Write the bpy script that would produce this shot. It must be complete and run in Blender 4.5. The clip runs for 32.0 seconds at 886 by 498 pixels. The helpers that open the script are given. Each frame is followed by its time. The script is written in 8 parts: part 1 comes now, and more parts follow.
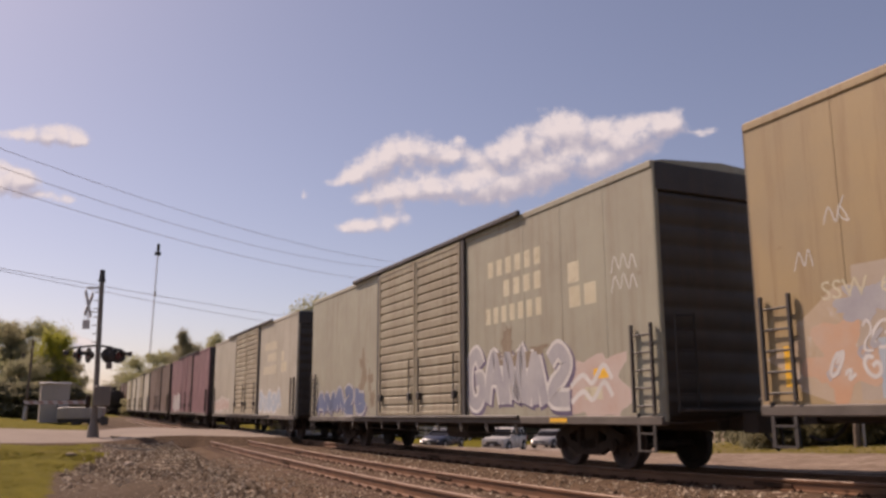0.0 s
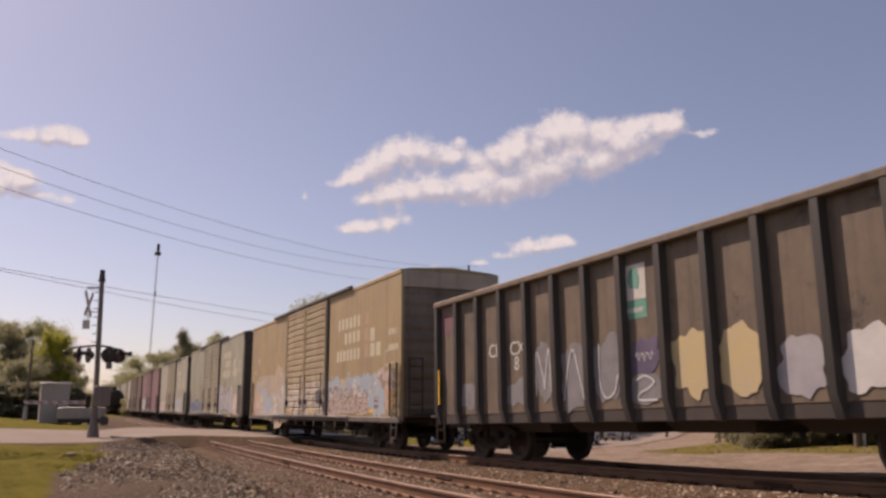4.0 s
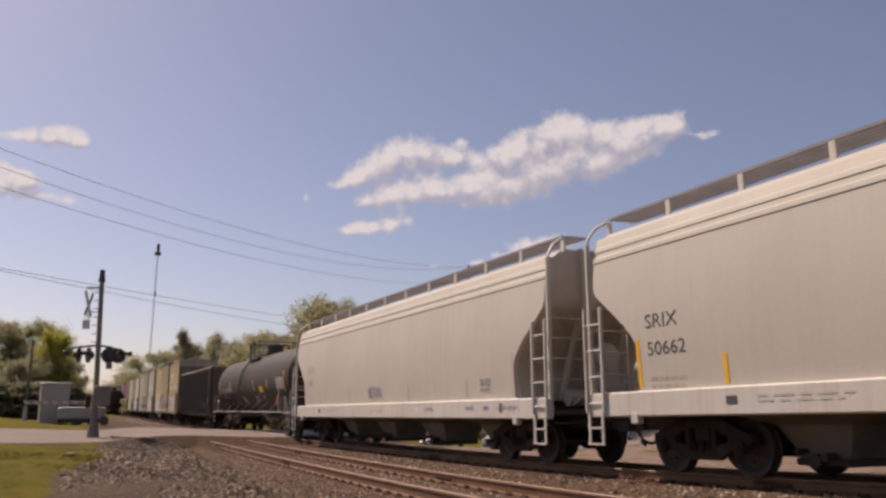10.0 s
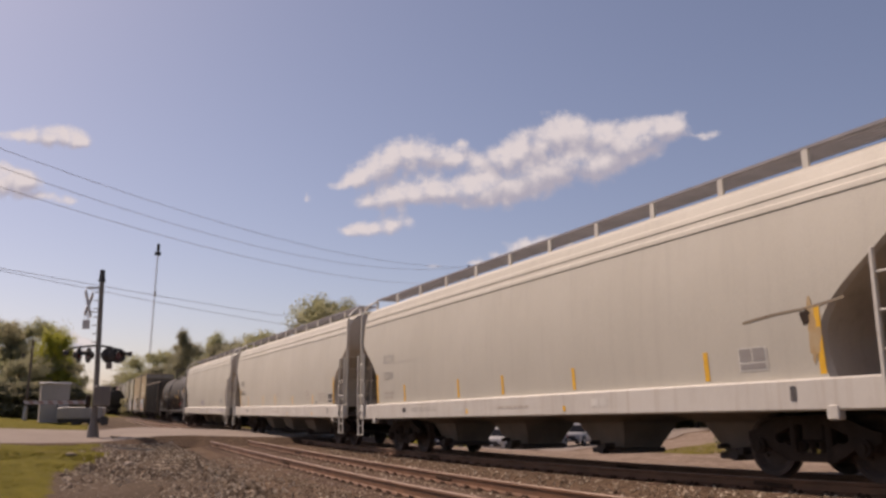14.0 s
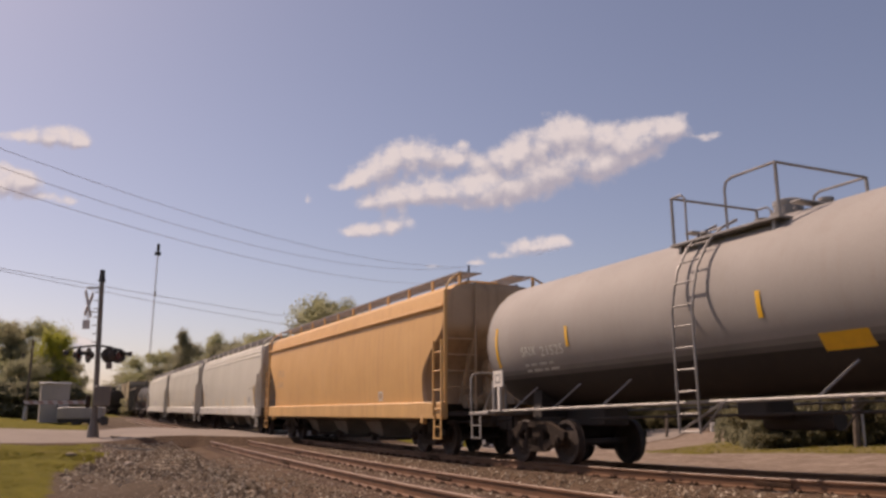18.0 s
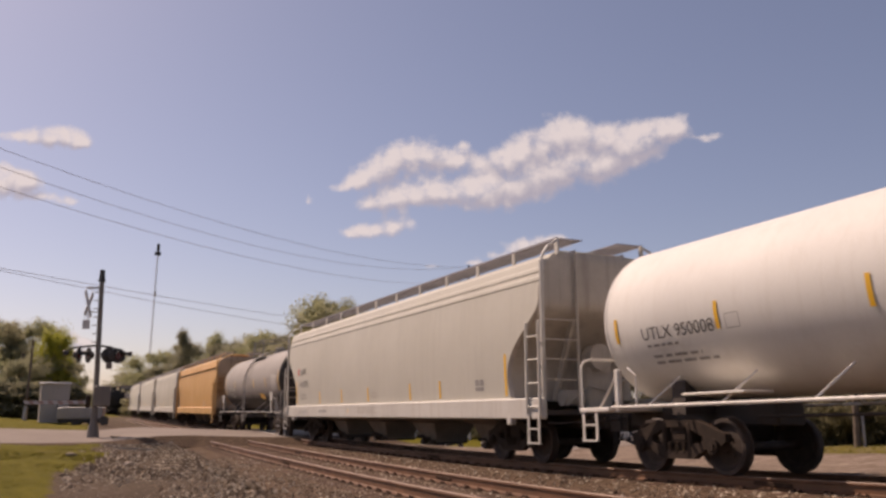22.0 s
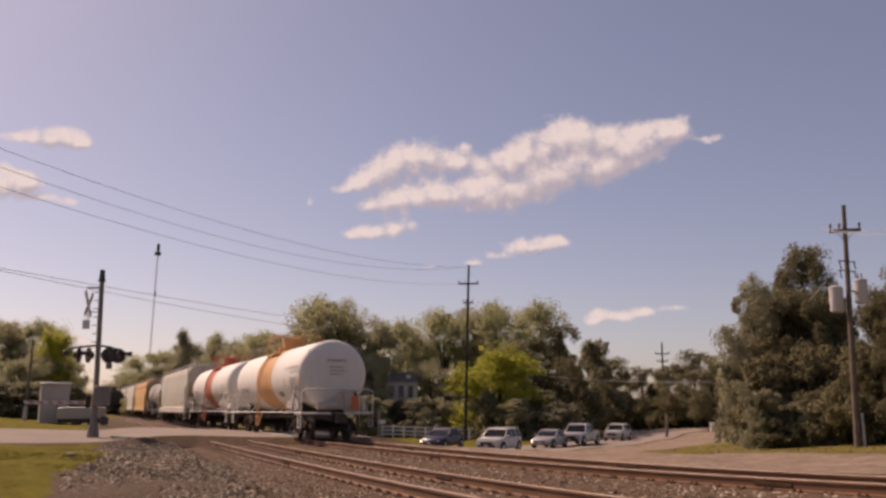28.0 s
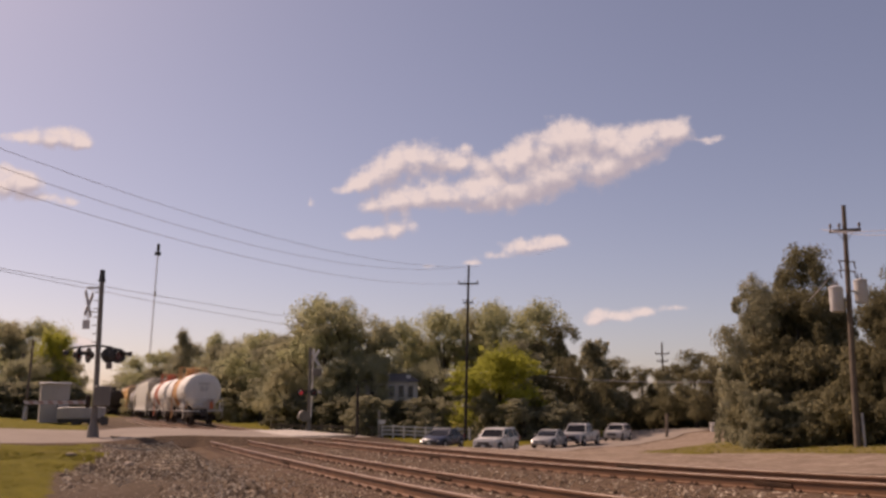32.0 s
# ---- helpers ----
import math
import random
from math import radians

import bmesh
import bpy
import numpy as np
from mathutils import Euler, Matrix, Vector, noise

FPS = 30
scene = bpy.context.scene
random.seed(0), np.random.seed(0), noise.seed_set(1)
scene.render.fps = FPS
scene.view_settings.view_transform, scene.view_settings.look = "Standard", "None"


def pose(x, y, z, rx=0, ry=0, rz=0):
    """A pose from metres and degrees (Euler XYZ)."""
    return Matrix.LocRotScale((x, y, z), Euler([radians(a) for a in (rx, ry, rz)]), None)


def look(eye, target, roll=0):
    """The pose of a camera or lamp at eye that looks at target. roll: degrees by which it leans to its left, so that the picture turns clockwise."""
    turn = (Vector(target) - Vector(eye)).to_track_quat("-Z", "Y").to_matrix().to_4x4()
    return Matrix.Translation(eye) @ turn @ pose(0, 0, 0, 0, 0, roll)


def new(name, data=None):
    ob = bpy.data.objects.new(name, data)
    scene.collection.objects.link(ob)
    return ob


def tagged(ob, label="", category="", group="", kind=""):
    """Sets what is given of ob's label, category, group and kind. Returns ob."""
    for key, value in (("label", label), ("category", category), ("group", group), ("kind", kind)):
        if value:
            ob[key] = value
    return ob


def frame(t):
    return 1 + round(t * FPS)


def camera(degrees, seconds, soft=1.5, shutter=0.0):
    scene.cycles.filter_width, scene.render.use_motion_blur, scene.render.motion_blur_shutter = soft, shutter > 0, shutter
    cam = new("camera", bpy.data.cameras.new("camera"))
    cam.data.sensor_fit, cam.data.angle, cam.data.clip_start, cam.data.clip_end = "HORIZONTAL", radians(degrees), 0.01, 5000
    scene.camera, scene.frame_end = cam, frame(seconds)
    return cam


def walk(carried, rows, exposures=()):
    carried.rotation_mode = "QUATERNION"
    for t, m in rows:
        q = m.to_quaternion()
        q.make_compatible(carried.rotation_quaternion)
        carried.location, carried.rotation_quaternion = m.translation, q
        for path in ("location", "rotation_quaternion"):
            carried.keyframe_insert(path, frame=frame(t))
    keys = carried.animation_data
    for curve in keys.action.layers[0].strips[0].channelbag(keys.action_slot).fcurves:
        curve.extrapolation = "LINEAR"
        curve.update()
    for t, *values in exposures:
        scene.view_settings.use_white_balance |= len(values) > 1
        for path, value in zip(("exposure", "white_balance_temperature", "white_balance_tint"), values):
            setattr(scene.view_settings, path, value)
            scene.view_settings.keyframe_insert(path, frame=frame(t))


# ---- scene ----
cam = camera(55.189, 32.0, soft=2.8, shutter=0.08)
EYE = Vector((0.0, 0.0, 1.488))
YAW, PITCH = 0.40538, 0.18334
AIM = Vector((math.sin(YAW) * math.cos(PITCH), math.cos(YAW) * math.cos(PITCH), math.sin(PITCH)))
VIEW = look(EYE, EYE + AIM, roll=0.06)
walk(cam, [(0.0, VIEW), (32.0, VIEW)], exposures=[(0.0, 0.26, 7600, 30), (3.0, 0.26, 7600, 30), (7.0, 0.28, 7500, 29), (9.0, 0.16, 7400, 27), (14.0, 0.14, 7400, 27), (17.0, 0.14, 7700, 29), (21.0, 0.16, 7600, 29), (25.0, 0.16, 7900, 31), (27.0, 0.18, 8200, 34), (32.0, 0.18, 8200, 34)])

# ---- light ----
SUN = Vector((-0.345, 0.585, 0.735)).normalized()
world = bpy.data.worlds.new("sky")
scene.world = world
world.use_nodes = True
wn, wl = world.node_tree.nodes, world.node_tree.links
sky = wn.new("ShaderNodeTexSky")
sky.sky_type = "NISHITA"
sky.sun_disc = False
sky.sun_elevation = math.asin(SUN.z)
sky.sun_rotation = math.atan2(SUN.x, SUN.y)
sky.air_density, sky.dust_density, sky.ozone_density = 0.8, 1.1, 1.4
wn["Background"].inputs["Strength"].default_value = 0.091
haze = wn.new("ShaderNodeMix")
haze.data_type = "RGBA"
haze.inputs[0].default_value = 0.13
haze.inputs[7].default_value = (2.8, 3.6, 5.0, 1)
wl.new(sky.outputs[0], haze.inputs[6])
wl.new(haze.outputs[2], wn["Background"].inputs["Color"])
sun = new("sun", bpy.data.lights.new("sun", "SUN"))
sun.data.energy, sun.data.angle, sun.data.color = 4.2, radians(0.5), (1.0, 0.93, 0.82)
sun.matrix_world = look((0, 0, 60), Vector((0, 0, 60)) - SUN)


# ---- materials ----
def node_mat(name):
    m = bpy.data.materials.new(name)
    m.use_nodes = True
    return m, m.node_tree.nodes, m.node_tree.links, m.node_tree.nodes["Principled BSDF"]


def noise_node(n, l, coord, scale, detail=4.0, rough=0.6, stretch=None):
    t = n.new("ShaderNodeTexNoise")
    t.inputs["Scale"].default_value, t.inputs["Detail"].default_value, t.inputs["Roughness"].default_value = scale, detail, rough
    if stretch:
        mp = n.new("ShaderNodeMapping")
        mp.inputs["Scale"].default_value = stretch
        l.new(coord, mp.inputs["Vector"])
        coord = mp.outputs[0]
    l.new(coord, t.inputs["Vector"])
    return t.outputs["Fac"]


def ramp_node(n, l, fac, stops):
    r = n.new("ShaderNodeValToRGB")
    e = r.color_ramp.elements
    while len(e) < len(stops):
        e.new(0.5)
    for k, (p, c) in zip(e, stops):
        k.position, k.color = p, (*c, 1) if len(c) == 3 else c
    l.new(fac, r.inputs[0])
    return r.outputs[0]


def mix_node(n, l, fac, a, b, how="MIX"):
    x = n.new("ShaderNodeMix")
    x.data_type, x.blend_type = "RGBA", how
    for sock, v in ((x.inputs[0], fac), (x.inputs[6], a), (x.inputs[7], b)):
        if isinstance(v, (int, float)):
            sock.default_value = v
        elif isinstance(v, tuple):
            sock.default_value = (*v, 1)
        else:
            l.new(v, sock)
    return x.outputs[2]


def grey(v):
    return (v, v, v)


def surface(name, a, b=None, scale=3.0, rough=0.6, metal=0.0, bump=0.15, grain=60.0, streak=None, streak_amount=0.5,
            spots=None, spot_at=0.62, rand=0.0, world_space=False, bump_dist=0.01):
    """Two tones in large stains, a fine grain, and where given vertical streaks and spots of another colour."""
    m, n, l, p = node_mat(name)
    co = n.new("ShaderNodeNewGeometry").outputs["Position"] if world_space else n.new("ShaderNodeTexCoord").outputs["Object"]
    b = b or tuple(c * 0.75 for c in a)
    big = noise_node(n, l, co, scale, 5, 0.62)
    fine = noise_node(n, l, co, grain, 3, 0.6)
    col = mix_node(n, l, ramp_node(n, l, big, [(0.35, grey(0)), (0.68, grey(1))]), a, b)
    if streak:
        st = noise_node(n, l, co, 1.0, 4, 0.65, stretch=(5.0, 5.0, 0.35))
        col = mix_node(n, l, ramp_node(n, l, st, [(0.5, grey(0)), (0.72, grey(streak_amount))]), col, streak)
    if spots:
        sp = noise_node(n, l, co, scale * 2.3, 6, 0.7)
        col = mix_node(n, l, ramp_node(n, l, sp, [(spot_at, grey(0)), (spot_at + 0.08, grey(0.9))]), col, spots)
    if rand:
        oi = n.new("ShaderNodeObjectInfo").outputs["Random"]
        col = mix_node(n, l, ramp_node(n, l, oi, [(0, grey(0)), (1, grey(rand))]), col, tuple(c * 0.45 for c in a))
    col = mix_node(n, l, 0.12 if rough < 0.8 else 0.22, col, ramp_node(n, l, fine, [(0.3, grey(0.25)), (0.7, grey(0.9))]), "OVERLAY")
    l.new(col, p.inputs["Base Color"])
    p.inputs["Metallic"].default_value = metal
    l.new(ramp_node(n, l, big, [(0.2, grey(max(0.05, rough - 0.12))), (0.8, grey(min(1, rough + 0.12)))]), p.inputs["Roughness"])
    bp = n.new("ShaderNodeBump")
    bp.inputs["Strength"].default_value, bp.inputs["Distance"].default_value = bump, bump_dist
    l.new(fine, bp.inputs["Height"])
    l.new(bp.outputs[0], p.inputs["Normal"])
    if rough >= 0.8:
        p.inputs["Specular IOR Level"].default_value = 0.1
    return m


def glow(name, colour, strength):
    m, n, l, p = node_mat(name)
    p.inputs["Base Color"].default_value = (*colour, 1)
    p.inputs["Emission Color"].default_value = (*colour, 1)
    p.inputs["Emission Strength"].default_value = strength
    return m


RUST = (0.16, 0.07, 0.035)
M = {}
M["box_grey"] = surface("weathered grey-green paint", (0.33, 0.315, 0.235), (0.285, 0.265, 0.20), 0.7, 0.6, streak=(0.17, 0.10, 0.06), streak_amount=0.35, spots=(0.17, 0.09, 0.05), spot_at=0.68)
M["box_tan"] = surface("faded mustard paint", (0.365, 0.26, 0.125), (0.31, 0.235, 0.135), 0.6, 0.6, streak=(0.18, 0.09, 0.04), streak_amount=0.5, spots=(0.16, 0.08, 0.04), spot_at=0.68)
M["box_beige"] = surface("faded beige paint", (0.40, 0.37, 0.295), (0.345, 0.315, 0.25), 0.7, 0.6, streak=(0.18, 0.11, 0.07), streak_amount=0.35)
# maroon lightened: distance haze is put into the colour
M["box_maroon"] = surface("oxidised maroon paint, paled for haze", (0.21, 0.095, 0.105), (0.16, 0.08, 0.085), 0.8, 0.65, streak=(0.2, 0.13, 0.1), streak_amount=0.3)
M["box_brown"] = surface("brown boxcar paint", (0.12, 0.065, 0.04), (0.09, 0.05, 0.035), 0.8, 0.65, streak=(0.05, 0.03, 0.025), streak_amount=0.4)
M["box_end"] = surface("dark steel", (0.06, 0.052, 0.045), (0.04, 0.036, 0.034), 0.8, 0.6, streak=(0.09, 0.06, 0.045), streak_amount=0.4)
M["end_tan"] = surface("brown end steel", (0.20, 0.165, 0.125), (0.13, 0.105, 0.08), 0.8, 0.65, streak=(0.08, 0.06, 0.045), streak_amount=0.5)
M["cap_tan"] = surface("dusty pale end plate", (0.42, 0.36, 0.29), (0.33, 0.28, 0.22), 0.9, 0.65, streak=(0.2, 0.15, 0.11), streak_amount=0.4)
M["door_sprayed"] = surface("sprayed and rusted door paint", (0.38, 0.29, 0.16), (0.31, 0.24, 0.14), 0.9, 0.6, streak=(0.14, 0.07, 0.035), streak_amount=0.6)


def chalky_foot(m, pale, rust, height):
    """Thin pale overspray and rust patches over the lower part of a painted side."""
    n, l = m.node_tree.nodes, m.node_tree.links
    p = n["Principled BSDF"]
    under = p.inputs["Base Color"].links[0].from_socket
    co = n.new("ShaderNodeTexCoord").outputs["Object"]
    sep = n.new("ShaderNodeSeparateXYZ")
    l.new(co, sep.inputs[0])
    cloudy = noise_node(n, l, co, 1.6, 6, 0.7)
    lift = n.new("ShaderNodeMath")
    lift.operation = "MULTIPLY_ADD"
    l.new(cloudy, lift.inputs[0])
    lift.inputs[1].default_value = 2.6
    lift.inputs[2].default_value = height - 1.3
    gap = n.new("ShaderNodeMath")
    gap.operation = "SUBTRACT"
    l.new(lift.outputs[0], gap.inputs[0])
    l.new(sep.outputs["Z"], gap.inputs[1])
    col = mix_node(n, l, ramp_node(n, l, gap.outputs[0], [(0.0, grey(0)), (0.5, grey(0.75))]), under, pale)
    patchy = noise_node(n, l, co, 2.4, 6, 0.7)
    both = n.new("ShaderNodeMath")
    both.operation = "MULTIPLY"
    l.new(ramp_node(n, l, patchy, [(0.52, grey(0)), (0.58, grey(0.9))]), both.inputs[0])
    l.new(ramp_node(n, l, gap.outputs[0], [(0.2, grey(0)), (0.5, grey(1))]), both.inputs[1])
    l.new(mix_node(n, l, both.outputs[0], col, rust), p.inputs["Base Color"])


chalky_foot(M["door_sprayed"], (0.52, 0.46, 0.39), (0.10, 0.055, 0.035), 2.35)
M["door_grey"] = surface("dusty door paint", (0.33, 0.29, 0.20), (0.27, 0.23, 0.16), 0.9, 0.6, streak=(0.13, 0.08, 0.05), streak_amount=0.5, spots=(0.13, 0.07, 0.04), spot_at=0.66)
M["black_steel"] = surface("black steel", (0.03, 0.027, 0.026), (0.045, 0.036, 0.03), 2.0, 0.55)
M["under"] = surface("grimy underframe steel", (0.04, 0.031, 0.026), (0.06, 0.044, 0.034), 2.5, 0.75, spots=(0.1, 0.06, 0.04), spot_at=0.66)
M["cast"] = surface("rusty cast steel", (0.05, 0.035, 0.026), (0.032, 0.024, 0.019), 3.0, 0.8, spots=(0.10, 0.05, 0.028), spot_at=0.62)
M["wheel"] = surface("worn wheel steel", (0.065, 0.043, 0.032), (0.04, 0.029, 0.023), 4.0, 0.7, metal=0.15, spots=(0.13, 0.06, 0.035), spot_at=0.63)
M["gondola"] = surface("worn brown paint", (0.185, 0.132, 0.085), (0.115, 0.086, 0.06), 0.9, 0.65, streak=(0.06, 0.045, 0.035), streak_amount=0.6, spots=(0.05, 0.04, 0.032), spot_at=0.6)
M["gondola_rib"] = surface("black rib paint", (0.045, 0.04, 0.036), (0.06, 0.05, 0.042), 1.2, 0.65, spots=(0.12, 0.08, 0.05), spot_at=0.68)
M["hopper"] = surface("pale grey hopper paint", (0.505, 0.475, 0.40), (0.455, 0.428, 0.36), 0.35, 0.6, streak=(0.37, 0.34, 0.29), streak_amount=0.25)
M["hopper_run"] = surface("faint grimy run", (0.43, 0.405, 0.355), (0.40, 0.375, 0.325), 1.5, 0.6)
M["grating"] = surface("grey steel grating", (0.24, 0.225, 0.235), (0.19, 0.18, 0.19), 2.0, 0.7)
M["hopper_sill"] = surface("pale grey sill paint", (0.57, 0.54, 0.48), (0.50, 0.47, 0.415), 0.8, 0.55, streak=(0.36, 0.29, 0.22), streak_amount=0.4)
M["hopper_low"] = surface("grimy hopper chute paint", (0.12, 0.10, 0.082), (0.08, 0.067, 0.056), 1.2, 0.7)
# same paint as the hopper sides, with the underside's shade mixed in
M["chute"] = surface("hopper paint darkened for shade", (0.21, 0.18, 0.15), (0.14, 0.118, 0.098), 1.0, 0.7)
# end tones lie below the side paint: shade is put into the colour
M["hopper_end"] = surface("grey end paint toned for shade", (0.47, 0.415, 0.345), (0.39, 0.34, 0.285), 0.8, 0.6, streak=(0.2, 0.16, 0.12), streak_amount=0.4)
M["orange"] = surface("faded orange paint", (0.60, 0.335, 0.115), (0.55, 0.305, 0.11), 0.5, 0.55, streak=(0.36, 0.19, 0.08), streak_amount=0.35)
M["orange_sill"] = surface("faded orange sill paint", (0.62, 0.36, 0.13), (0.52, 0.30, 0.115), 0.7, 0.55, streak=(0.3, 0.16, 0.07), streak_amount=0.4)
M["orange_end"] = surface("orange end paint toned for shade", (0.43, 0.30, 0.19), (0.36, 0.25, 0.16), 0.8, 0.6, streak=(0.15, 0.09, 0.05), streak_amount=0.4)
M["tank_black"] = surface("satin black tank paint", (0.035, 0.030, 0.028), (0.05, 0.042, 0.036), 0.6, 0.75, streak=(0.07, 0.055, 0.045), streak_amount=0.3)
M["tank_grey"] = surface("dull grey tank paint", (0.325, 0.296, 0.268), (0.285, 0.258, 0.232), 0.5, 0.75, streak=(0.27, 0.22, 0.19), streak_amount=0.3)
M["tank_white"] = surface("white tank paint", (0.67, 0.645, 0.59), (0.62, 0.59, 0.54), 0.5, 0.7, streak=(0.50, 0.45, 0.38), streak_amount=0.25)
# two steps of the tank's underside shade, put into the paint colour
M["shade_thin"] = surface("grey paint with light painted shade", (0.23, 0.208, 0.188), (0.19, 0.172, 0.155), 0.7, 0.75)
M["shade_mid"] = surface("grey paint with deep painted shade", (0.13, 0.117, 0.105), (0.10, 0.09, 0.082), 0.7, 0.75)
M["white_steel"] = surface("white painted steel", (0.70, 0.66, 0.59), (0.6, 0.55, 0.48), 2.0, 0.5, spots=(0.3, 0.2, 0.13), spot_at=0.7)
M["band_red"] = surface("red band paint", (0.55, 0.185, 0.11), (0.49, 0.17, 0.105), 0.6, 0.65)
M["band_orange"] = surface("orange band paint", (0.60, 0.34, 0.155), (0.55, 0.31, 0.15), 0.6, 0.65)
for key in ("tank_black", "tank_grey", "tank_white", "band_red", "band_orange"):
    M[key].node_tree.nodes["Principled BSDF"].inputs["Specular IOR Level"].default_value = 0.3
M["silver_rail"] = surface("dull grey handrail steel", (0.30, 0.28, 0.26), (0.22, 0.2, 0.18), 3.0, 0.5, metal=0.3)
M["grey_faded"] = surface("faded pale tank paint", (0.49, 0.455, 0.41), (0.43, 0.40, 0.365), 1.5, 0.7)
M["letter_white"] = surface("white stencil paint", (0.62, 0.60, 0.54), (0.5, 0.48, 0.42), 2.5, 0.6)
M["letter_cream"] = surface("faded cream stencil paint", (0.58, 0.53, 0.38), (0.46, 0.41, 0.28), 1.6, 0.6, spots=(0.36, 0.31, 0.21), spot_at=0.58)
M["letter_black"] = surface("black stencil paint", (0.05, 0.045, 0.045), (0.09, 0.08, 0.075), 2.5, 0.6)
M["letter_grey"] = surface("faded grey stencil paint", (0.30, 0.28, 0.26), (0.24, 0.22, 0.2), 2.5, 0.6)
M["marker_orange"] = surface("orange-red marker paint", (0.55, 0.13, 0.04), (0.45, 0.11, 0.04), 3.0, 0.5)
M["yellow"] = surface("yellow reflective tape", (0.85, 0.46, 0.03), (0.75, 0.40, 0.03), 6.0, 0.35)
M["red_tag"] = surface("red square decal", (0.55, 0.10, 0.08), (0.5, 0.1, 0.08), 3.0, 0.5)
M["spray_silver"] = surface("silver spray paint", (0.40, 0.385, 0.38), (0.30, 0.29, 0.31), 1.6, 0.5)
M["spray_white"] = surface("white spray paint", (0.62, 0.60, 0.56), (0.52, 0.5, 0.47), 2.0, 0.55)
M["primer"] = surface("grey-lilac primer", (0.40, 0.335, 0.27), (0.37, 0.30, 0.22), 1.2, 0.6)
M["spray_blue"] = surface("pale blue spray paint", (0.31, 0.38, 0.44), (0.38, 0.41, 0.43), 1.8, 0.55)
M["spray_peach"] = surface("peach spray paint", (0.52, 0.30, 0.18), (0.48, 0.35, 0.26), 1.5, 0.55)
M["spray_pink"] = surface("dusty pink spray paint", (0.46, 0.33, 0.27), (0.50, 0.42, 0.37), 1.6, 0.55)
M["spray_dark"] = surface("dark violet spray paint", (0.09, 0.07, 0.12), (0.13, 0.1, 0.16), 2.0, 0.55)
M["spray_brown"] = surface("brown spray paint", (0.16, 0.095, 0.06), (0.22, 0.14, 0.1), 2.0, 0.55)
M["spray_violet"] = surface("violet marker paint", (0.20, 0.17, 0.30), (0.26, 0.22, 0.34), 2.0, 0.55)
M["spray_haze"] = surface("thin pale overspray", (0.44, 0.345, 0.25), (0.40, 0.30, 0.19), 1.4, 0.6, spots=(0.48, 0.42, 0.36), spot_at=0.55)
M["mark_faint"] = surface("faded pinkish mark", (0.40, 0.275, 0.165), (0.36, 0.255, 0.15), 1.6, 0.6)
M["spray_navy"] = surface("blue spray paint", (0.09, 0.12, 0.22), (0.14, 0.17, 0.26), 2.0, 0.55)
M["sticker_olive"] = surface("faded olive sticker", (0.30, 0.25, 0.10), (0.25, 0.21, 0.09), 3.0, 0.6)
M["spray_grey"] = surface("thin grey spray paint", (0.23, 0.22, 0.22), (0.17, 0.16, 0.165), 2.5, 0.55)
M["rust_orange"] = surface("orange rust staining", (0.42, 0.26, 0.10), (0.46, 0.36, 0.22), 2.2, 0.7)
M["rust_soft"] = surface("faint rust staining", (0.25, 0.20, 0.135), (0.20, 0.145, 0.095), 2.2, 0.7)
M["spray_yellow"] = surface("cream yellow spray paint", (0.55, 0.42, 0.2), (0.5, 0.4, 0.24), 2.0, 0.55)
M["spray_green"] = surface("green sign paint", (0.10, 0.30, 0.22), (0.14, 0.34, 0.26), 2.0, 0.55)
M["rail"] = surface("rusty rail steel", (0.165, 0.075, 0.034), (0.115, 0.054, 0.026), 1.5, 0.6, metal=0.2)
M["rail_top"] = surface("worn rail head", (0.30, 0.19, 0.125), (0.22, 0.135, 0.085), 2.0, 0.5)
M["spike"] = surface("dark rusty spike steel", (0.075, 0.042, 0.026), (0.05, 0.03, 0.02), 4.0, 0.8)
M["tie"] = surface("weathered sleeper timber", (0.15, 0.09, 0.06), (0.095, 0.06, 0.042), 2.0, 0.85, rand=0.5, streak=(0.19, 0.14, 0.1), streak_amount=0.3)
M["stone"] = surface("ballast stone", (0.30, 0.245, 0.20), (0.19, 0.155, 0.13), 6.0, 0.9)
M["asphalt"] = surface("sun-bleached asphalt", (0.25, 0.205, 0.17), (0.205, 0.168, 0.138), 0.35, 0.9, grain=25, world_space=True, spots=(0.17, 0.15, 0.135), spot_at=0.68)
M["pad"] = surface("pale concrete crossing panel", (0.44, 0.40, 0.35), (0.37, 0.33, 0.29), 0.8, 0.9)
# near black for the shaded face of the road slab's edge
M["dark_pad"] = surface("crossing edge with shade in its colour", (0.035, 0.03, 0.028), (0.055, 0.045, 0.04), 2.0, 0.85)


